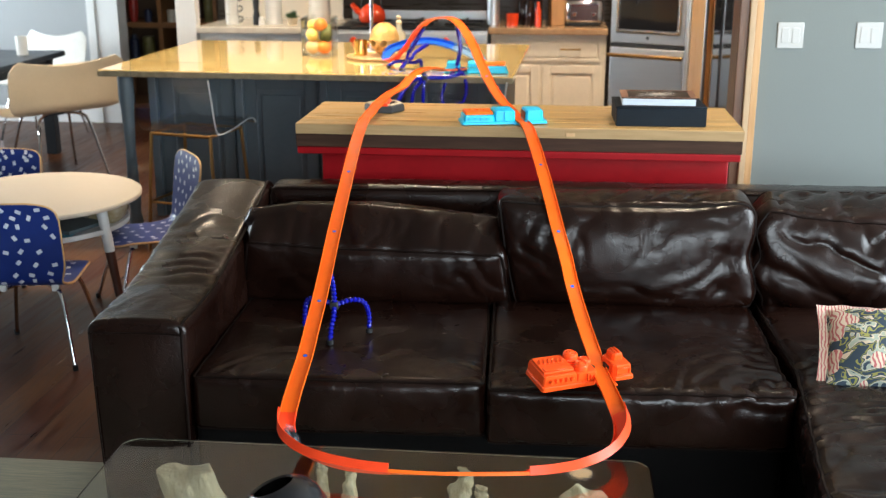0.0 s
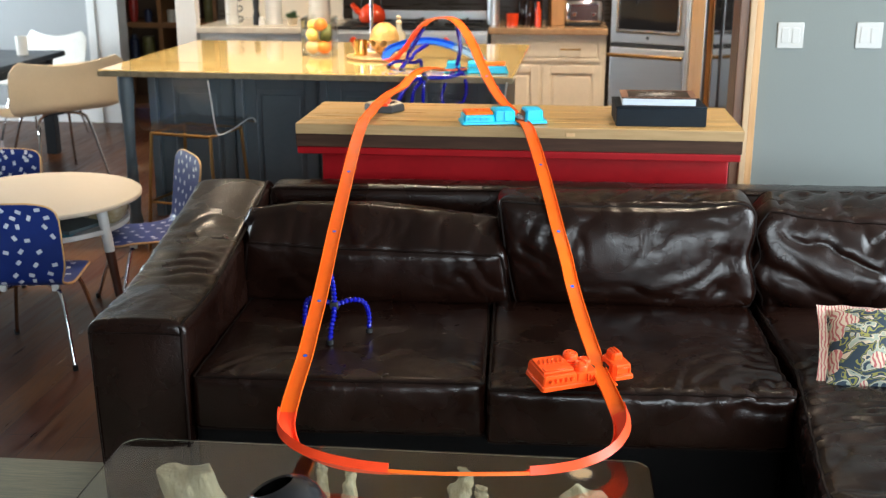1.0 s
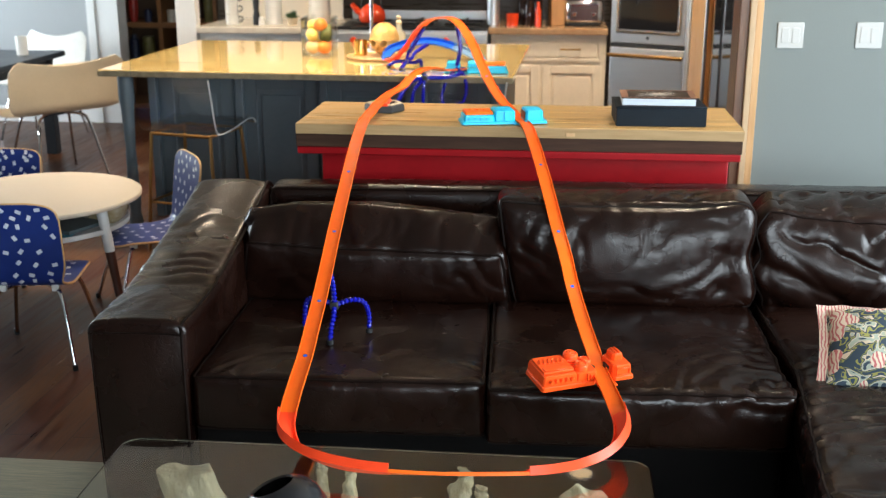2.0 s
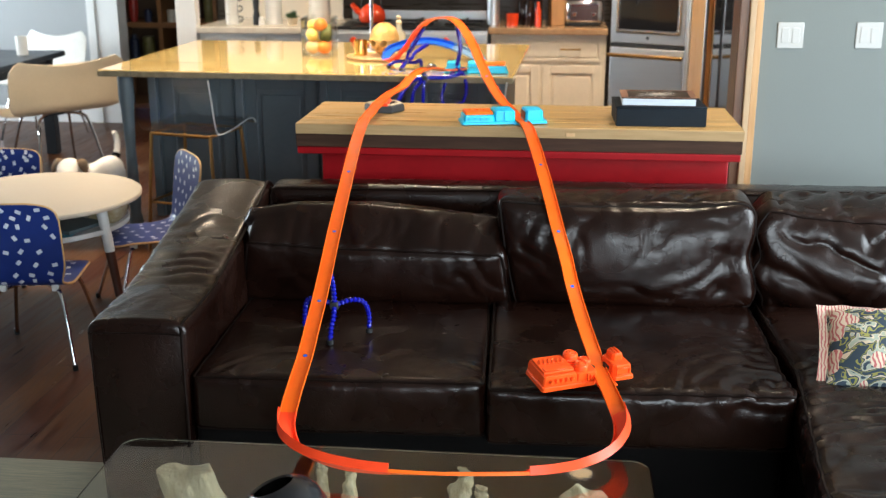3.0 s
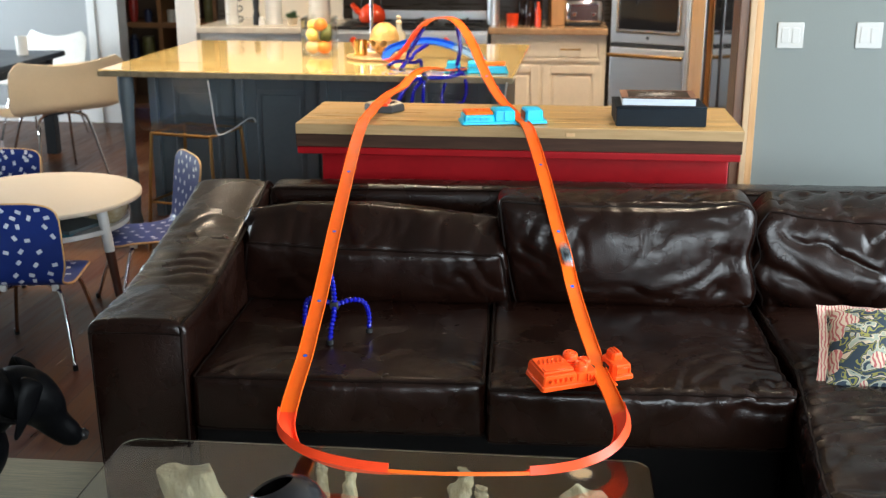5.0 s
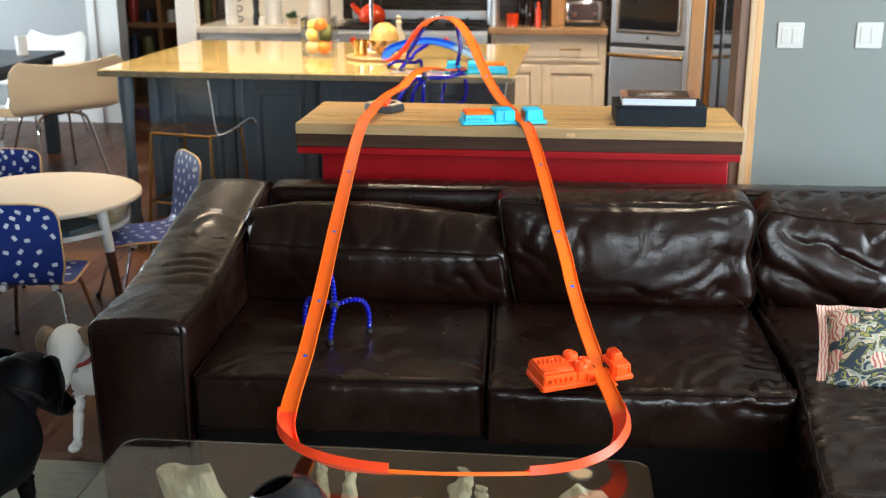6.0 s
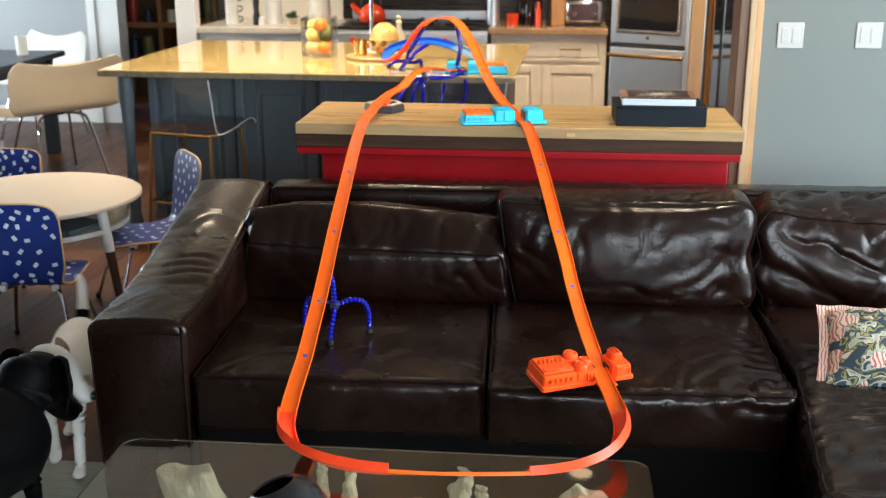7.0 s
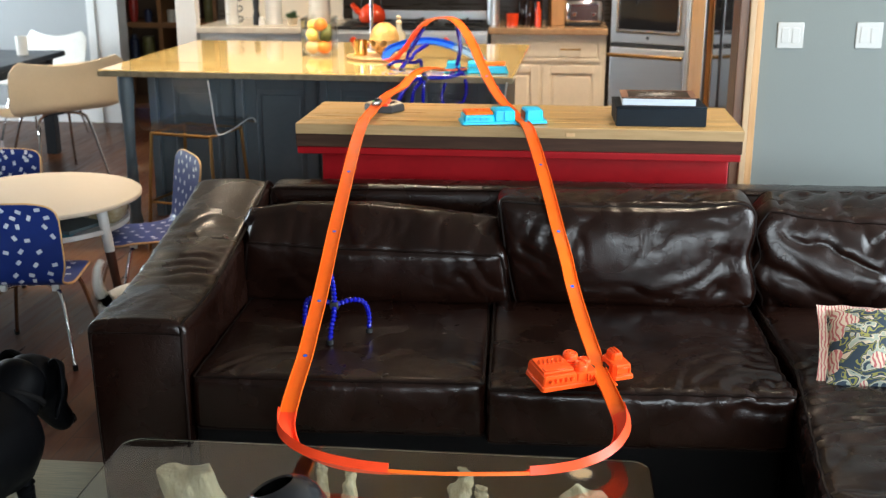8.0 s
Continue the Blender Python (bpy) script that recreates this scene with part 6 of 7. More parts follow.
def engine_booster(m, body, label):
    """A car launcher moulded like an engine: slatted motor box and round caps on one side, a small cab on the other."""
    o = thing("track_booster", m, label, "toy booster", "track boosters")
    part("motor_housing", housing(-0.200, -0.095, -0.035, 0.072, 0.040, 0.004, 0.002), body, o, sharp=25)
    part("skirt", housing(-0.206, -0.036, -0.041, 0.070, 0.013, 0.005, 0.001), body, o, sharp=25)
    lid = part("battery_lid", B((-0.196, -0.024, 0.0402), (-0.100, 0.062, 0.047), 0.003), body, o)
    for i in range(6):
        part("vent_rib", B((-0.0035, -0.012, 0.0462), (0.0035, 0.012, 0.0505), 0.0015, 2, pose(-0.182 + i * 0.0135, 0.030, 0, 0, 0, -24)), body, lid)
    part("lid_step", B((-0.190, -0.018, 0.0472), (-0.104, 0.004, 0.0492), 0.001, 1), body, lid)
    for i in range(5):
        part("cylinder_stud", lathe([(0, 0), (0.0062, 0), (0.0062, 0.005), (0.0045, 0.008), (0, 0.0085)], 14, pose(-0.178 + i * 0.0165, -0.036, 0.026, 90, 0, 0)), body, o)
    part("neck_housing", housing(-0.096, -0.026, -0.032, 0.058, 0.036, 0.008, 0.001), body, o, sharp=25)
    for x, y, r, h in ((-0.078, 0.045, 0.022, 0.058), (-0.071, -0.008, 0.020, 0.052), (-0.044, 0.020, 0.019, 0.048)):
        cap = part("round_cap", lathe([(0, 0.030), (r, 0.030), (r, h - 0.005), (r - 0.002, h - 0.002), (r - 0.005, h), (r - 0.007, h - 0.002), (r - 0.009, h - 0.001), (0, h)], 28, pose(x, y, 0)), body, o)
        part("cap_rib", B((-r * 0.5, -0.002, h - 0.001), (r * 0.5, 0.002, h + 0.0015), 0.001, 1, pose(x, y, 0, 0, 0, 30)), body, cap)
    for i in range(3):
        part("side_fin", B((-0.062 + i * 0.010, -0.038, 0.004), (-0.058 + i * 0.010, -0.030, 0.032 - 0.004 * i), 0.001, 1), body, o)
    part("exhaust_pipe", tube(smooth_path([(-0.100, 0.040, 0.034), (-0.088, 0.028, 0.042), (-0.060, 0.026, 0.040), (-0.040, 0.040, 0.036)], 6), 0.0055, 10), body, o)
    cab = part("cab", housing(0.026, 0.086, -0.032, 0.048, 0.040, 0.008, 0.003), body, o, sharp=25)
    part("cab_skirt", housing(0.026, 0.092, -0.038, 0.052, 0.011, 0.006, 0.001), body, o, sharp=25)
    for lo, hi in (((0.034, -0.036, 0.012), (0.038, -0.031, 0.034)), ((0.075, -0.036, 0.012), (0.079, -0.031, 0.034)), ((0.038, -0.036, 0.030), (0.075, -0.031, 0.034)), ((0.038, -0.036, 0.012), (0.075, -0.031, 0.016))):
        part("window_rib", B(lo, hi, 0.0012, 1), body, cab)
    part("roof_scoop", housing(0.038, 0.074, 0.000, 0.044, 0.058, 0.006), body, o, sharp=25)
    for x in (0.050, 0.062):
        part("roof_rib", B((x - 0.002, 0.004, 0.0575), (x + 0.002, 0.038, 0.061), 0.001, 1), body, o)
    part("bed_plate", B((-0.030, -0.055, -0.005), (0.030, 0.075, -0.001), 0.001), body, o)
    for x in (-0.030, 0.030):
        part("spin_wheel", lathe([(0, 0.006), (0.017, 0.006), (0.017, 0.027), (0, 0.027)], 18, pose(x * 1.08, 0.010, 0)), BLACK, o)
    for q in o.children_recursive:
        q.data.transform(Matrix.Diagonal((0.90, 0.97, 1.0, 1.0)))
    return o


def block_booster(m, body, top, label):
    """A plainer launcher: a long low box with a bright lid, a raised block by the track and a matching block beyond it."""
    o = thing("track_booster", m, label, "toy booster", "track boosters")
    part("motor_housing", housing(-0.212, -0.100, -0.048, 0.058, 0.034, 0.006, 0.002), body, o, sharp=25)
    part("skirt", housing(-0.220, -0.018, -0.054, 0.062, 0.010, 0.006, 0.001), body, o, sharp=25)
    lid = part("battery_lid", housing(-0.206, -0.104, -0.036, 0.052, 0.011, 0.004), top, o, sharp=25)
    lid.location = (0, 0, 0.0342)
    for x in (-0.180, -0.155, -0.130):
        part("lid_pad", lathe([(0, 0.0108), (0.008, 0.0108), (0.007, 0.0145), (0, 0.015)], 12, pose(x, 0.008, 0)), top, lid)
    part("wheel_housing", housing(-0.101, -0.022, -0.046, 0.056, 0.050, 0.008, 0.001), body, o, sharp=25)
    part("panel_rib", B((-0.064, -0.050, 0.006), (-0.060, -0.040, 0.044), 0.001, 1), body, o)
    part("panel_rib", B((-0.098, -0.012, 0.0495), (-0.026, -0.008, 0.0515), 0.001, 1), body, o)
    for i in range(4):
        part("side_stud", B((-0.196 + i * 0.022, -0.053, 0.016), (-0.184 + i * 0.022, -0.047, 0.026), 0.001, 1), body, o)
    part("side_housing", housing(0.016, 0.082, -0.046, 0.052, 0.050, 0.008, 0.001), body, o, sharp=25)
    part("side_skirt", housing(0.016, 0.096, -0.052, 0.058, 0.011, 0.006, 0.001), body, o, sharp=25)
    part("roof_rib", B((0.022, -0.014, 0.0495), (0.076, -0.010, 0.0515), 0.001, 1), body, o)
    # The opening's shaded inside is drawn as a flat black plate.
    part("wheel_slot", B((0.0145, -0.040, 0.012), (0.0165, 0.046, 0.042), 0.0005, 1), BLACK, o)
    part("bed_plate", B((-0.030, -0.055, -0.003), (0.030, 0.060, -0.0008), 0.001), body, o)
    return o


engine_booster(pose(0.141, 2.752, 0.482, 7, 0, 26), mat("glossy_orange_plastic", (0.95, 0.088, 0.010), 0.3, var=0.05, scale=20, spec=0.4), "bright orange engine-shaped toy car booster on the sofa seat")
block_booster(pose(-0.128, 4.098, 0.924, 0, 0, 12), CYAN, ORANGE, "cyan toy car booster with an orange lid on the bar")
block_booster(pose(-0.452, 5.50, 0.924, 0, 0, 184), CYAN, ORANGE, "cyan toy car booster with an orange lid on the island")

tm = thing("lap_timer", pose(-0.668, 4.32, 0.92, 0, 0, 0), "grey lap timer gate straddling the track on the bar", "lap timer")
hexa = [(0.068, 0.0), (0.072, 0.004), (0.070, 0.026), (0.064, 0.030), (0.0, 0.030)]
squash = Matrix.Diagonal((1.12, 1.2, 1.0, 1.0))
hs = part("timer_housing", lathe([(0.0, 0.0)] + hexa, 6, squash @ pose(0, 0, 0, 0, 0, 0)), GREY, tm, sharp=20)
part("housing_rim", lathe([(0.046, 0.0302), (0.064, 0.0302), (0.062, 0.0335), (0.048, 0.0335), (0.046, 0.0302)], 6, squash), CREAMPL, hs, sharp=20)
part("display", lathe([(0.0, 0.0303), (0.045, 0.0303), (0.044, 0.0318), (0.0, 0.0318)], 6, squash), BLACK, hs, sharp=20)
for k in range(5):
    part("vent_rib", B((0.026 + 0.006 * (k % 2), -0.03 + k * 0.014, 0.032), (0.040, -0.026 + k * 0.014, 0.034), 0.0008, 1), BLACK, hs)
part("indicator_light", lathe([(0, 0), (0.006, 0), (0.005, 0.003), (0, 0.004)], 12, pose(-0.046, 0.022, 0.0330)), GREEN, tm)
part("entry_ramp", B((-0.0235, -0.07, 0.022), (0.0235, 0.05, 0.0395), 0.004), REDTRACK, tm)


def beads(pts, r=0.0085, step=0.0125, bm=None):
    """A chain of cup shaped beads along a path."""
    bm = bm or bmesh.new()
    P = smooth_path(pts, 10)
    acc = 0.0
    for a_, b_ in zip(P, P[1:]):
        L = (b_ - a_).length
        while acc <= L:
            p = a_.lerp(b_, acc / L)
            t = (b_ - a_).normalized()
            q = t.to_track_quat("Z", "Y").to_matrix().to_4x4()
            q.translation = p
            lathe([(0.2 * r, -0.0062), (0.62 * r, -0.006), (r, -0.001), (r * 0.95, 0.003), (0.6 * r, 0.0062), (0.2 * r, 0.0064)], 9, q, bm)
            acc += step
        acc -= L
    return bm


def stand(label, hub, legs, ups, r=0.0085):
    o = thing("flexible_stand", pose(*hub), label, "track stand", "flexible track stands")
    H_ = Vector(hub)
    part("hub", B((-0.013, -0.013, -0.012), (0.013, 0.013, 0.012), 0.004), BLACK, o)
    for pts in legs + ups:
        part("bead_leg", beads([Vector(p) - H_ for p in pts], r), COBALT, o, sharp=30)
        e = Vector(pts[-1]) - H_
        part("end_clip", lathe([(0, -0.008), (0.011, -0.008), (0.011, 0.006), (0, 0.008)], 12, pose(*e)), BLACK, o)
    return o


h = (-0.632, 3.06, 0.545)
stand("cobalt blue beaded flexible stand propping the track on the sofa", h,
      [[h, (-0.585, 3.07, 0.560), (-0.550, 3.09, 0.548), (-0.536, 3.10, 0.505), (-0.537, 3.10, 0.456)], [h, (-0.630, 3.03, 0.52), (-0.634, 3.01, 0.49), (-0.634, 2.99, 0.456)], [h, (-0.68, 3.08, 0.555), (-0.725, 3.10, 0.54), (-0.735, 3.10, 0.456)]],
      [[h, (-0.633, 3.055, 0.60), (-0.638, 3.05, 0.64), (-0.641, 3.04, 0.656)]])
h = (-0.755, 5.62, 0.955)
stand("cobalt blue beaded flexible stand under the upper curve", h,
      [[h, (-0.80, 5.62, 0.955), (-0.83, 5.60, 0.945), (-0.84, 5.58, 0.932)], [h, (-0.76, 5.56, 0.945), (-0.765, 5.50, 0.932)], [h, (-0.71, 5.62, 0.95), (-0.68, 5.60, 0.965), (-0.67, 5.58, 0.932)]],
      [[h, (-0.74, 5.62, 1.0), (-0.70, 5.61, 1.06), (-0.655, 5.56, 1.135)], [h, (-0.73, 5.66, 0.97), (-0.72, 5.75, 0.99), (-0.70, 6.07, 0.992)]], 0.0105)
h = (-0.485, 5.46, 0.945)
stand("cobalt blue beaded flexible stand beside the island edge", h,
      [[h, (-0.46, 5.48, 0.94), (-0.44, 5.50, 0.932)], [h, (-0.52, 5.40, 0.90), (-0.545, 5.36, 0.83), (-0.53, 5.34, 0.775), (-0.49, 5.33, 0.75)], [h, (-0.44, 5.38, 0.92), (-0.425, 5.35, 0.86), (-0.44, 5.34, 0.80), (-0.47, 5.33, 0.785)]],
      [[h, (-0.47, 5.43, 1.0), (-0.458, 5.38, 1.06), (-0.462, 5.26, 1.165)]], 0.0105)
h = (-0.60, 5.10, 0.945)
stand("cobalt blue beaded flexible stand bridging bar and island", h,
      [[h, (-0.66, 5.06, 0.93), (-0.70, 4.9, 0.86), (-0.69, 4.6, 0.80), (-0.66, 4.47, 0.932)], [h, (-0.52, 5.2, 0.935), (-0.47, 5.36, 0.925), (-0.46, 5.45, 0.932)], [h, (-0.605, 5.08, 0.86), (-0.60, 5.07, 0.76), (-0.60, 5.06, 0.66)], [h, (-0.65, 5.08, 0.88), (-0.655, 5.07, 0.78), (-0.655, 5.06, 0.66)]],
      [[h, (-0.602, 5.10, 0.965), (-0.605, 5.09, 0.972)]], 0.0105)


# ---- the toy car ----
def toy_car():
    o = thing("toy_car", on_track(0), "small steel-blue die-cast racing car", "toy car")
    bm = bmesh.new()
    rows = [(0, -0.034, 0.009, 0.0125, 0.004), (0, -0.030, 0.0105, 0.0145, 0.006), (0, -0.015, 0.0115, 0.0148, 0.0075), (0, 0.008, 0.0105, 0.0145, 0.0065), (0, 0.026, 0.0085, 0.0135, 0.0045), (0, 0.034, 0.007, 0.011, 0.003)]
    part("body", bone(rows, 18, bm), CARPAINT, o, sharp=60)
    part("cabin", bone([(0, -0.022, 0.015, 0.009, 0.003), (0, -0.012, 0.0185, 0.010, 0.005), (0, 0.002, 0.0185, 0.010, 0.005), (0, 0.014, 0.013, 0.009, 0.002)], 14), CARGLASS, o)
    part("spoiler", B((-0.0135, -0.035, 0.019), (0.0135, -0.029, 0.0205), 0.0006, 1), CARPAINT, o)
    for x in (-0.0135, 0.0135):
        for y in (-0.021, 0.021):
            w = part("wheel", lathe([(0, -0.003), (0.0055, -0.003), (0.0062, 0), (0.0055, 0.003), (0, 0.003)], 16, pose(x, y, 0.0062, 0, 90, 0)), BLACK, o)
            part("rim", lathe([(0, -0.0034), (0.0035, -0.0034), (0.0035, 0.0034), (0, 0.0034)], 12, pose(x, y, 0.0062, 0, 90, 0)), CHROME, w)
    return o


car = toy_car()
# lap times: seconds into the lap that begins at 0 s in the first curve, and the control point passed
CLOCK = [(-0.57, 1.0), (-0.47, 2.2), (-0.37, 3.4), (-0.27, 5.0), (-0.17, 7.4), (-0.07, 10.1), (0.03, 12.4), (0.13, 15.9), (0.23, 18.4), (0.33, 20.4), (0.43, 22.0), (0.50, 22.8), (0.6, 24.6), (0.7, 26.9), (0.8, 29.0), (0.9, 31.2), (1.0, 33.0), (1.1, 34.6), (1.2, 36.0), (1.3, 37.55), (1.4, 39.1), (1.5, 40.1), (1.6, 41.0), (1.7, 42.0), (1.85, 43.9), (2.0, 46.0), (2.2, 49.0), (2.4, 51.5), (2.6, 54.0), (2.8, 56.1), (3.0, 58.1), (3.1, 59.0), (3.2, 60.0), (3.3, 61.0), (3.4, 62.2), (3.5, 63.1), (3.6, 63.9), (3.7, 65.2)]
LAPTIME = 4.27


def car_s(t):
    # the second lap is a little slower
    if t > 4.7:
        t -= 0.23 * min(1.0, (t - 4.7) / 2.8)
    while t > 3.7:
        t -= LAPTIME
    for (a_, x), (b_, y) in zip(CLOCK, CLOCK[1:]):
        if a_ <= t <= b_:
            return s_at((x + (y - x) * (t - a_) / (b_ - a_)) % NP)
    return 0.0


# ---- two dogs ----
def dog(name, label, k, fur, ear_fur, tail_pts, ear_drop, strap, strap_label, stout=1.0, big=1.0):
    """A standing dog, nose along +y, k times the height of a small terrier; returns the dog and its moving parts."""
    o = thing(name, pose(0, 0, 0), label, "dog")

    def K(rows):
        return [tuple(c * k for c in r) for r in rows]

    def S(rows):
        return [(*r[:3], r[3] * stout, r[4] * stout) for r in rows]
    part("torso", rough_up(bone(K(S([(0, -0.215, 0.285, 0.012, 0.02), (0, -0.20, 0.288, 0.05, 0.055), (0, -0.14, 0.288, 0.072, 0.078), (0, -0.05, 0.282, 0.070, 0.078), (0, 0.05, 0.272, 0.076, 0.090), (0, 0.13, 0.270, 0.076, 0.096), (0, 0.185, 0.282, 0.055, 0.072), (0, 0.212, 0.295, 0.015, 0.02)])), 24), 0.006 * k, 0.07 * k, k), fur, o, sharp=80)
    part("neck", bone(K(S([(0, 0.12, 0.29, 0.058, 0.062), (0, 0.185, 0.335, 0.050, 0.056), (0, 0.235, 0.372, 0.046, 0.05), (0, 0.255, 0.385, 0.02, 0.02)])), 20), fur, o, sharp=80)
    col = part("collar", tube([Vector((math.cos(a_) * 0.052 * k * stout, (0.195 + math.sin(a_) * 0.042 * stout) * k, (0.338 - math.sin(a_) * 0.034 * stout) * k)) for a_ in [i / 20 * 2 * math.pi for i in range(20)]], 0.007 * k, 8, closed=True), strap, o, strap_label)
    part("name_disc", lathe([(0, 0), (0.013 * k, 0), (0.013 * k, 0.003 * k), (0, 0.003 * k)], 14, pose(0, 0.236 * k, 0.292 * k, 80, 0, 0)), TAGMETAL, col)
    hb = bone(K([(0, -0.045, 0.005, 0.018, 0.02), (0, -0.03, 0.012, 0.044, 0.042), (0, 0.01, 0.018, 0.054, 0.052), (0, 0.05, 0.010, 0.045, 0.044), (0, 0.085, -0.008, 0.029, 0.030), (0, 0.125, -0.018, 0.024, 0.024), (0, 0.145, -0.018, 0.012, 0.014)]), 22)
    head = part("head", hb, fur, o, sharp=80)
    head.location = (0, 0.25 * k, 0.385 * k)
    part("nose", lathe([(0, -0.012 * k), (0.010 * k, -0.008 * k), (0.013 * k, 0), (0.009 * k, 0.009 * k), (0, 0.011 * k)], 14, pose(0, 0.146 * k, -0.010 * k, -80, 0, 0)), NOSE, head)
    for s in (-1, 1):
        part("eye", lathe([(0, -0.007 * k), (0.007 * k, 0), (0, 0.007 * k)], 12, pose(s * 0.031 * k, 0.062 * k, 0.026 * k)), NOSE, head)
        part("ear", bone(K([(s * 0.036, -0.008, 0.052, 0.008, 0.006), (s * 0.055, -0.006, 0.058, 0.024, 0.006), (s * 0.072, 0.004, 0.040 - 0.2 * ear_drop, 0.026, 0.006), (s * 0.080, 0.012, 0.018 - 0.45 * ear_drop, 0.012, 0.004), (s * 0.082, 0.014, 0.010 - 0.5 * ear_drop, 0.003, 0.002)]), 12), ear_fur, head, sharp=80)
    for q in [head] + list(head.children):
        q.data.transform(Matrix.Diagonal((big, big, big, 1.0)))
    tl = part("tail", tube(smooth_path(K(tail_pts), 6), [k * (0.019 - 0.009 * i / (6 * (len(tail_pts) - 1))) for i in range(6 * (len(tail_pts) - 1) + 1)], 12), fur, o, sharp=80)
    part("tail_patch", tube([Vector(p) * k for p in tail_pts[:2]], 0.0215 * k, 12), FURBLACK, tl)
    legs = []
    for nm, y, rear in (("foreleg", 0.135, 0), ("foreleg", 0.135, 0), ("hind_leg", -0.155, 1), ("hind_leg", -0.155, 1)):
        s = -1 if len(legs) % 2 else 1
        if rear:
            rows = [(0, 0.015, 0.03, 0.03, 0.04), (0, 0.01, -0.03, 0.036, 0.052), (0, 0.012, -0.09, 0.026, 0.034), (0, -0.02, -0.15, 0.016, 0.018), (0, -0.032, -0.185, 0.014, 0.015), (0, -0.012, -0.238, 0.014, 0.014), (0, 0.014, -0.254, 0.017, 0.012), (0, 0.034, -0.256, 0.008, 0.006)]
        else:
            rows = [(0, 0.0, 0.03, 0.03, 0.035), (0, 0.0, -0.03, 0.028, 0.036), (0, -0.004, -0.09, 0.020, 0.023), (0, 0.0, -0.15, 0.016, 0.017), (0, 0.0, -0.20, 0.014, 0.015), (0, 0.002, -0.238, 0.015, 0.015), (0, 0.022, -0.250, 0.018, 0.012), (0, 0.038, -0.253, 0.008, 0.006)]
        lg = part(nm, bone(K(rows), 14), fur, o, sharp=80)
        lg.location = (s * 0.045 * k, y * k, 0.264 * k)
        legs.append((lg, s, rear))
    return o, head, legs


white_dog, white_head, white_legs = dog("white_dog", "small white short-haired dog with a red collar", 1.08, FURWHITE, FURTAN,
                                        [(0, -0.20, 0.325), (0, -0.225, 0.36), (0, -0.24, 0.405), (0, -0.235, 0.45), (0, -0.215, 0.475)], 0.03, COLLAR, "red fabric collar")
black_dog, black_head, black_legs = dog("black_dog", "large glossy black dog with drooping ears", 1.25, FURBLACK, FURBLACK,
                                        [(0, -0.20, 0.31), (0, -0.25, 0.29), (0, -0.29, 0.23), (0, -0.31, 0.17)], 0.10, DARKBASE, "thin black collar", 1.2, 1.15)

# seconds, x, y, heading (0 along +y, positive to the left)
WHITE_WAY = [(0, -4.30, 6.25, -90), (1.8, -4.25, 6.2, -90), (2.2, -3.35, 6.05, -95), (2.5, -2.80, 5.9, -140), (2.8, -2.50, 5.75, -200), (3.0, -2.46, 5.66, -185), (3.2, -2.38, 5.45, -140), (3.4, -2.25, 5.05, -112), (3.6, -2.08, 4.93, -95), (3.8, -1.91, 4.91, -88), (4.0, -1.73, 4.93, -84), (4.2, -1.54, 4.96, -92), (4.5, -1.30, 4.95, -125), (4.9, -1.30, 4.65, -172), (5.3, -1.43, 4.15, -188), (5.8, -1.418, 3.353, -188), (6.0, -1.414, 3.29, -188), (6.2, -1.412, 3.235, -188), (6.4, -1.405, 3.23, -187), (6.6, -1.405, 3.225, -186), (6.8, -1.44, 3.17, -178), (7.0, -1.50, 3.12, -168), (7.1, -1.54, 3.15, -125), (7.2, -1.565, 3.22, -82), (7.3, -1.56, 3.29, -50), (7.4, -1.541, 3.35, -37), (7.6, -1.545, 3.42, -33), (7.8, -1.52, 3.55, -30), (8.0, -1.45, 3.74, -24)]
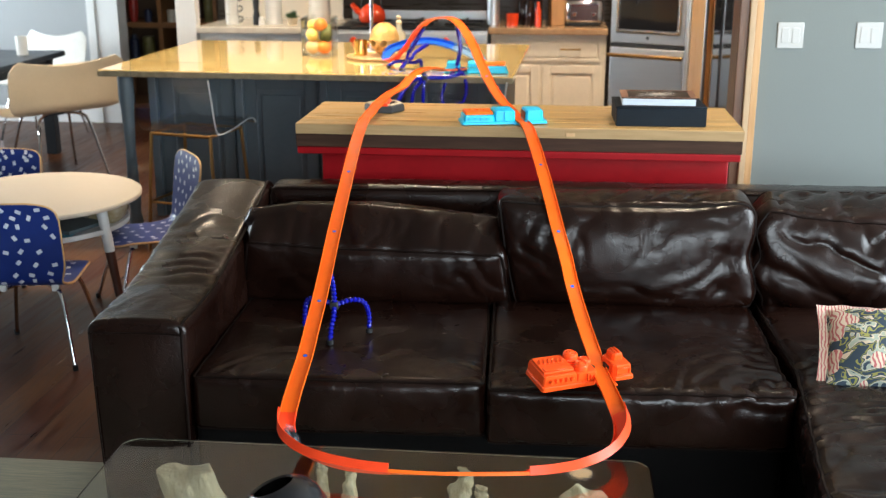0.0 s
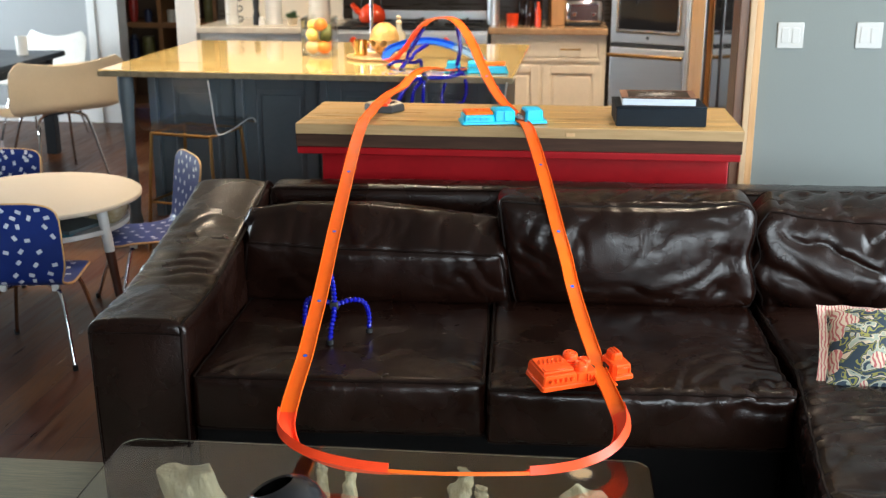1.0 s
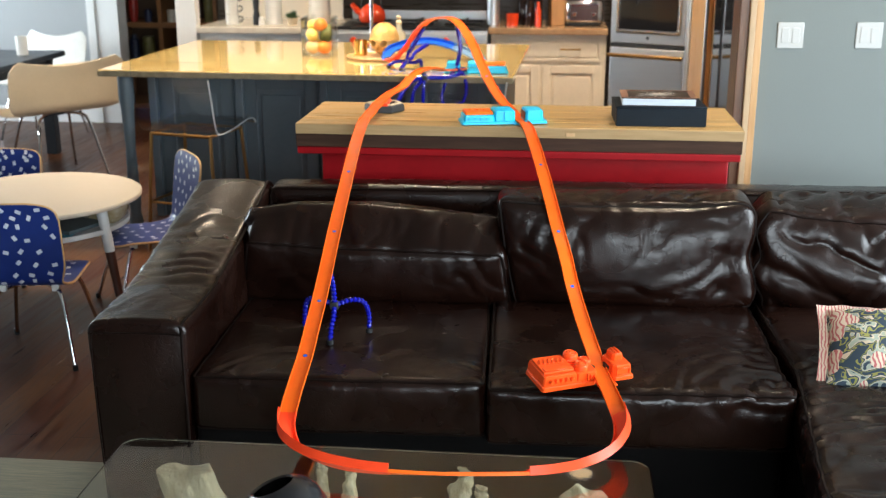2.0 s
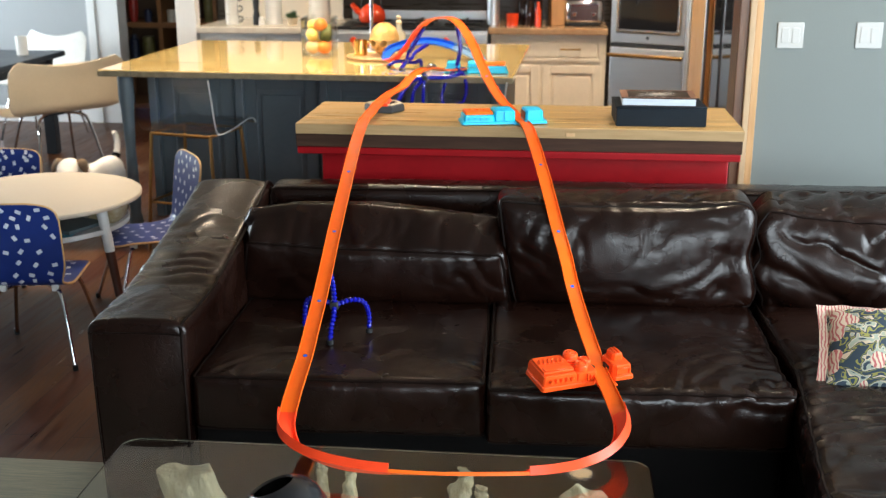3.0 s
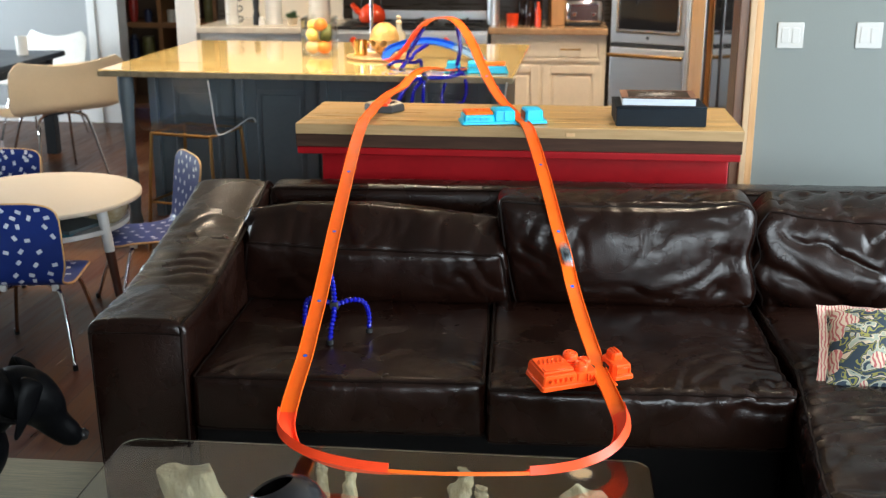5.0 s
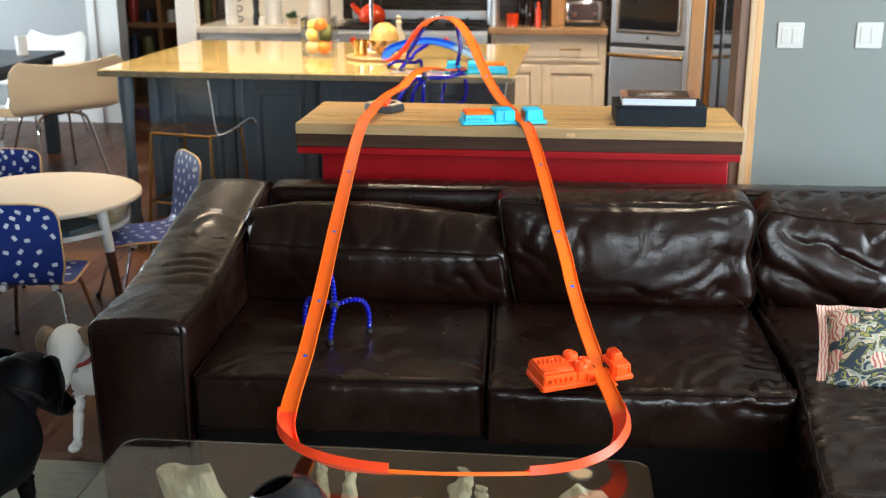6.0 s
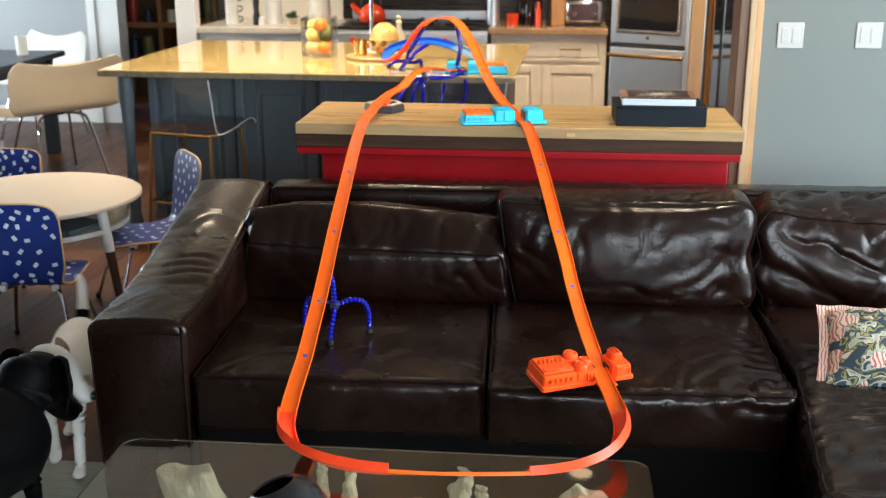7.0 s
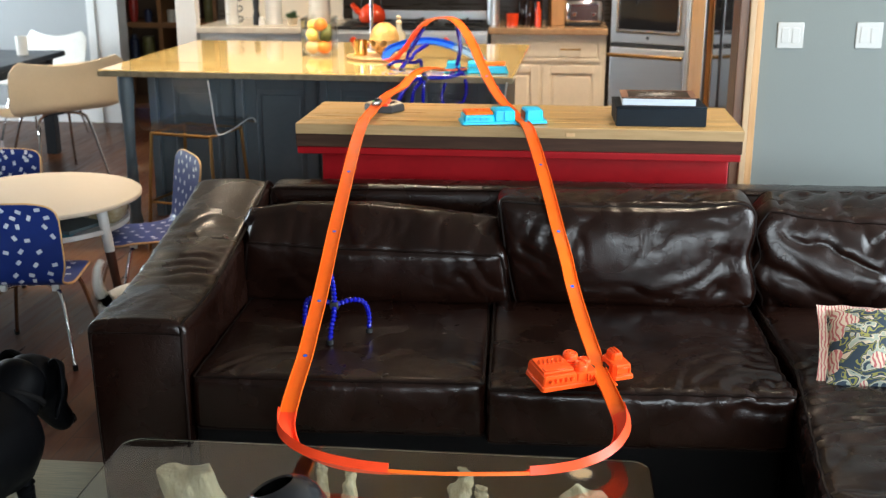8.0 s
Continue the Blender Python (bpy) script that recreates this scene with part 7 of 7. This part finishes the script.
BLACK_WAY = [(0, -2.55, 1.95, -60), (3.9, -2.45, 2.0, -60), (4.2, -1.95, 2.26, -60), (4.3, -1.86, 2.31, -60), (4.5, -1.73, 2.36, -60), (4.7, -1.69, 2.37, -58), (5.3, -1.56, 2.36, -32), (5.8, -1.47, 2.36, -8), (6.2, -1.43, 2.36, -4), (6.5, -1.425, 2.36, -4), (7.0, -1.42, 2.36, -4), (7.5, -1.42, 2.355, -5), (8.0, -1.435, 2.345, -5)]
# seconds, head turn, head pitch
WHITE_HEAD = [(0, 0, 0), (2.6, 0, 0), (3.2, 10, -20), (3.5, 8, -32), (4.0, 0, -20), (5.6, 15, -12), (5.8, 24, -16), (6.0, 16, -24), (6.2, 8, -34), (6.4, 40, -38), (6.6, 68, -34), (6.8, 74, -30), (7.0, 72, -24), (7.2, 40, -20), (7.4, 15, -20), (8.0, 0, -10)]
BLACK_HEAD = [(0, -8, -25), (4.3, -8, -40), (4.7, -10, -38), (5.8, -8, -30), (6.3, -12, -34), (7.0, -12, -36), (7.5, -18, -40), (8.0, -14, -42)]


def go(animal, head, legs, way, heads, k, stride, drop=0.0):
    walk(animal, [(t, pose(x, y, 0, 0, 0, h)) for t, x, y, h in way])
    walk(head, [(t, pose(0, 0.25 * k, (0.385 - drop) * k, p, 0, r)) for t, r, p in heads])
    dist, steps = 0.0, [(way[0][0], 0.0, 0.0)]
    for a_, b_ in zip(way, way[1:]):
        d = math.hypot(b_[1] - a_[1], b_[2] - a_[2]) + 0.12 * abs(b_[3] - a_[3]) / 57
        n = max(1, int((b_[0] - a_[0]) / 0.1))
        for i in range(1, n + 1):
            sp_ = d / (b_[0] - a_[0])
            steps.append((a_[0] + (b_[0] - a_[0]) * i / n, dist + d * i / n, min(1.0, sp_ / 0.5)))
        dist += d
    for lg, s, rear in legs:
        base = lg.location.copy()
        rows = []
        for t, q, amp in steps:
            ph = 2 * math.pi * q / stride + (0 if (s > 0) == (rear == 0) else math.pi)
            sw = 20 * amp * math.sin(ph)
            rows.append((t, pose(base.x, base.y, base.z + 0.012 * k * amp * max(0, math.cos(ph)), sw, 0, 0)))
        walk(lg, rows)


def motions():
    walk(car, [(k / 30, on_track(car_s(k / 30))) for k in range(0, 241)])
    go(white_dog, white_head, white_legs, WHITE_WAY, WHITE_HEAD, 1.08, 0.42, 0.02)
    go(black_dog, black_head, black_legs, BLACK_WAY, BLACK_HEAD, 1.25, 0.6, 0.05)


motions()
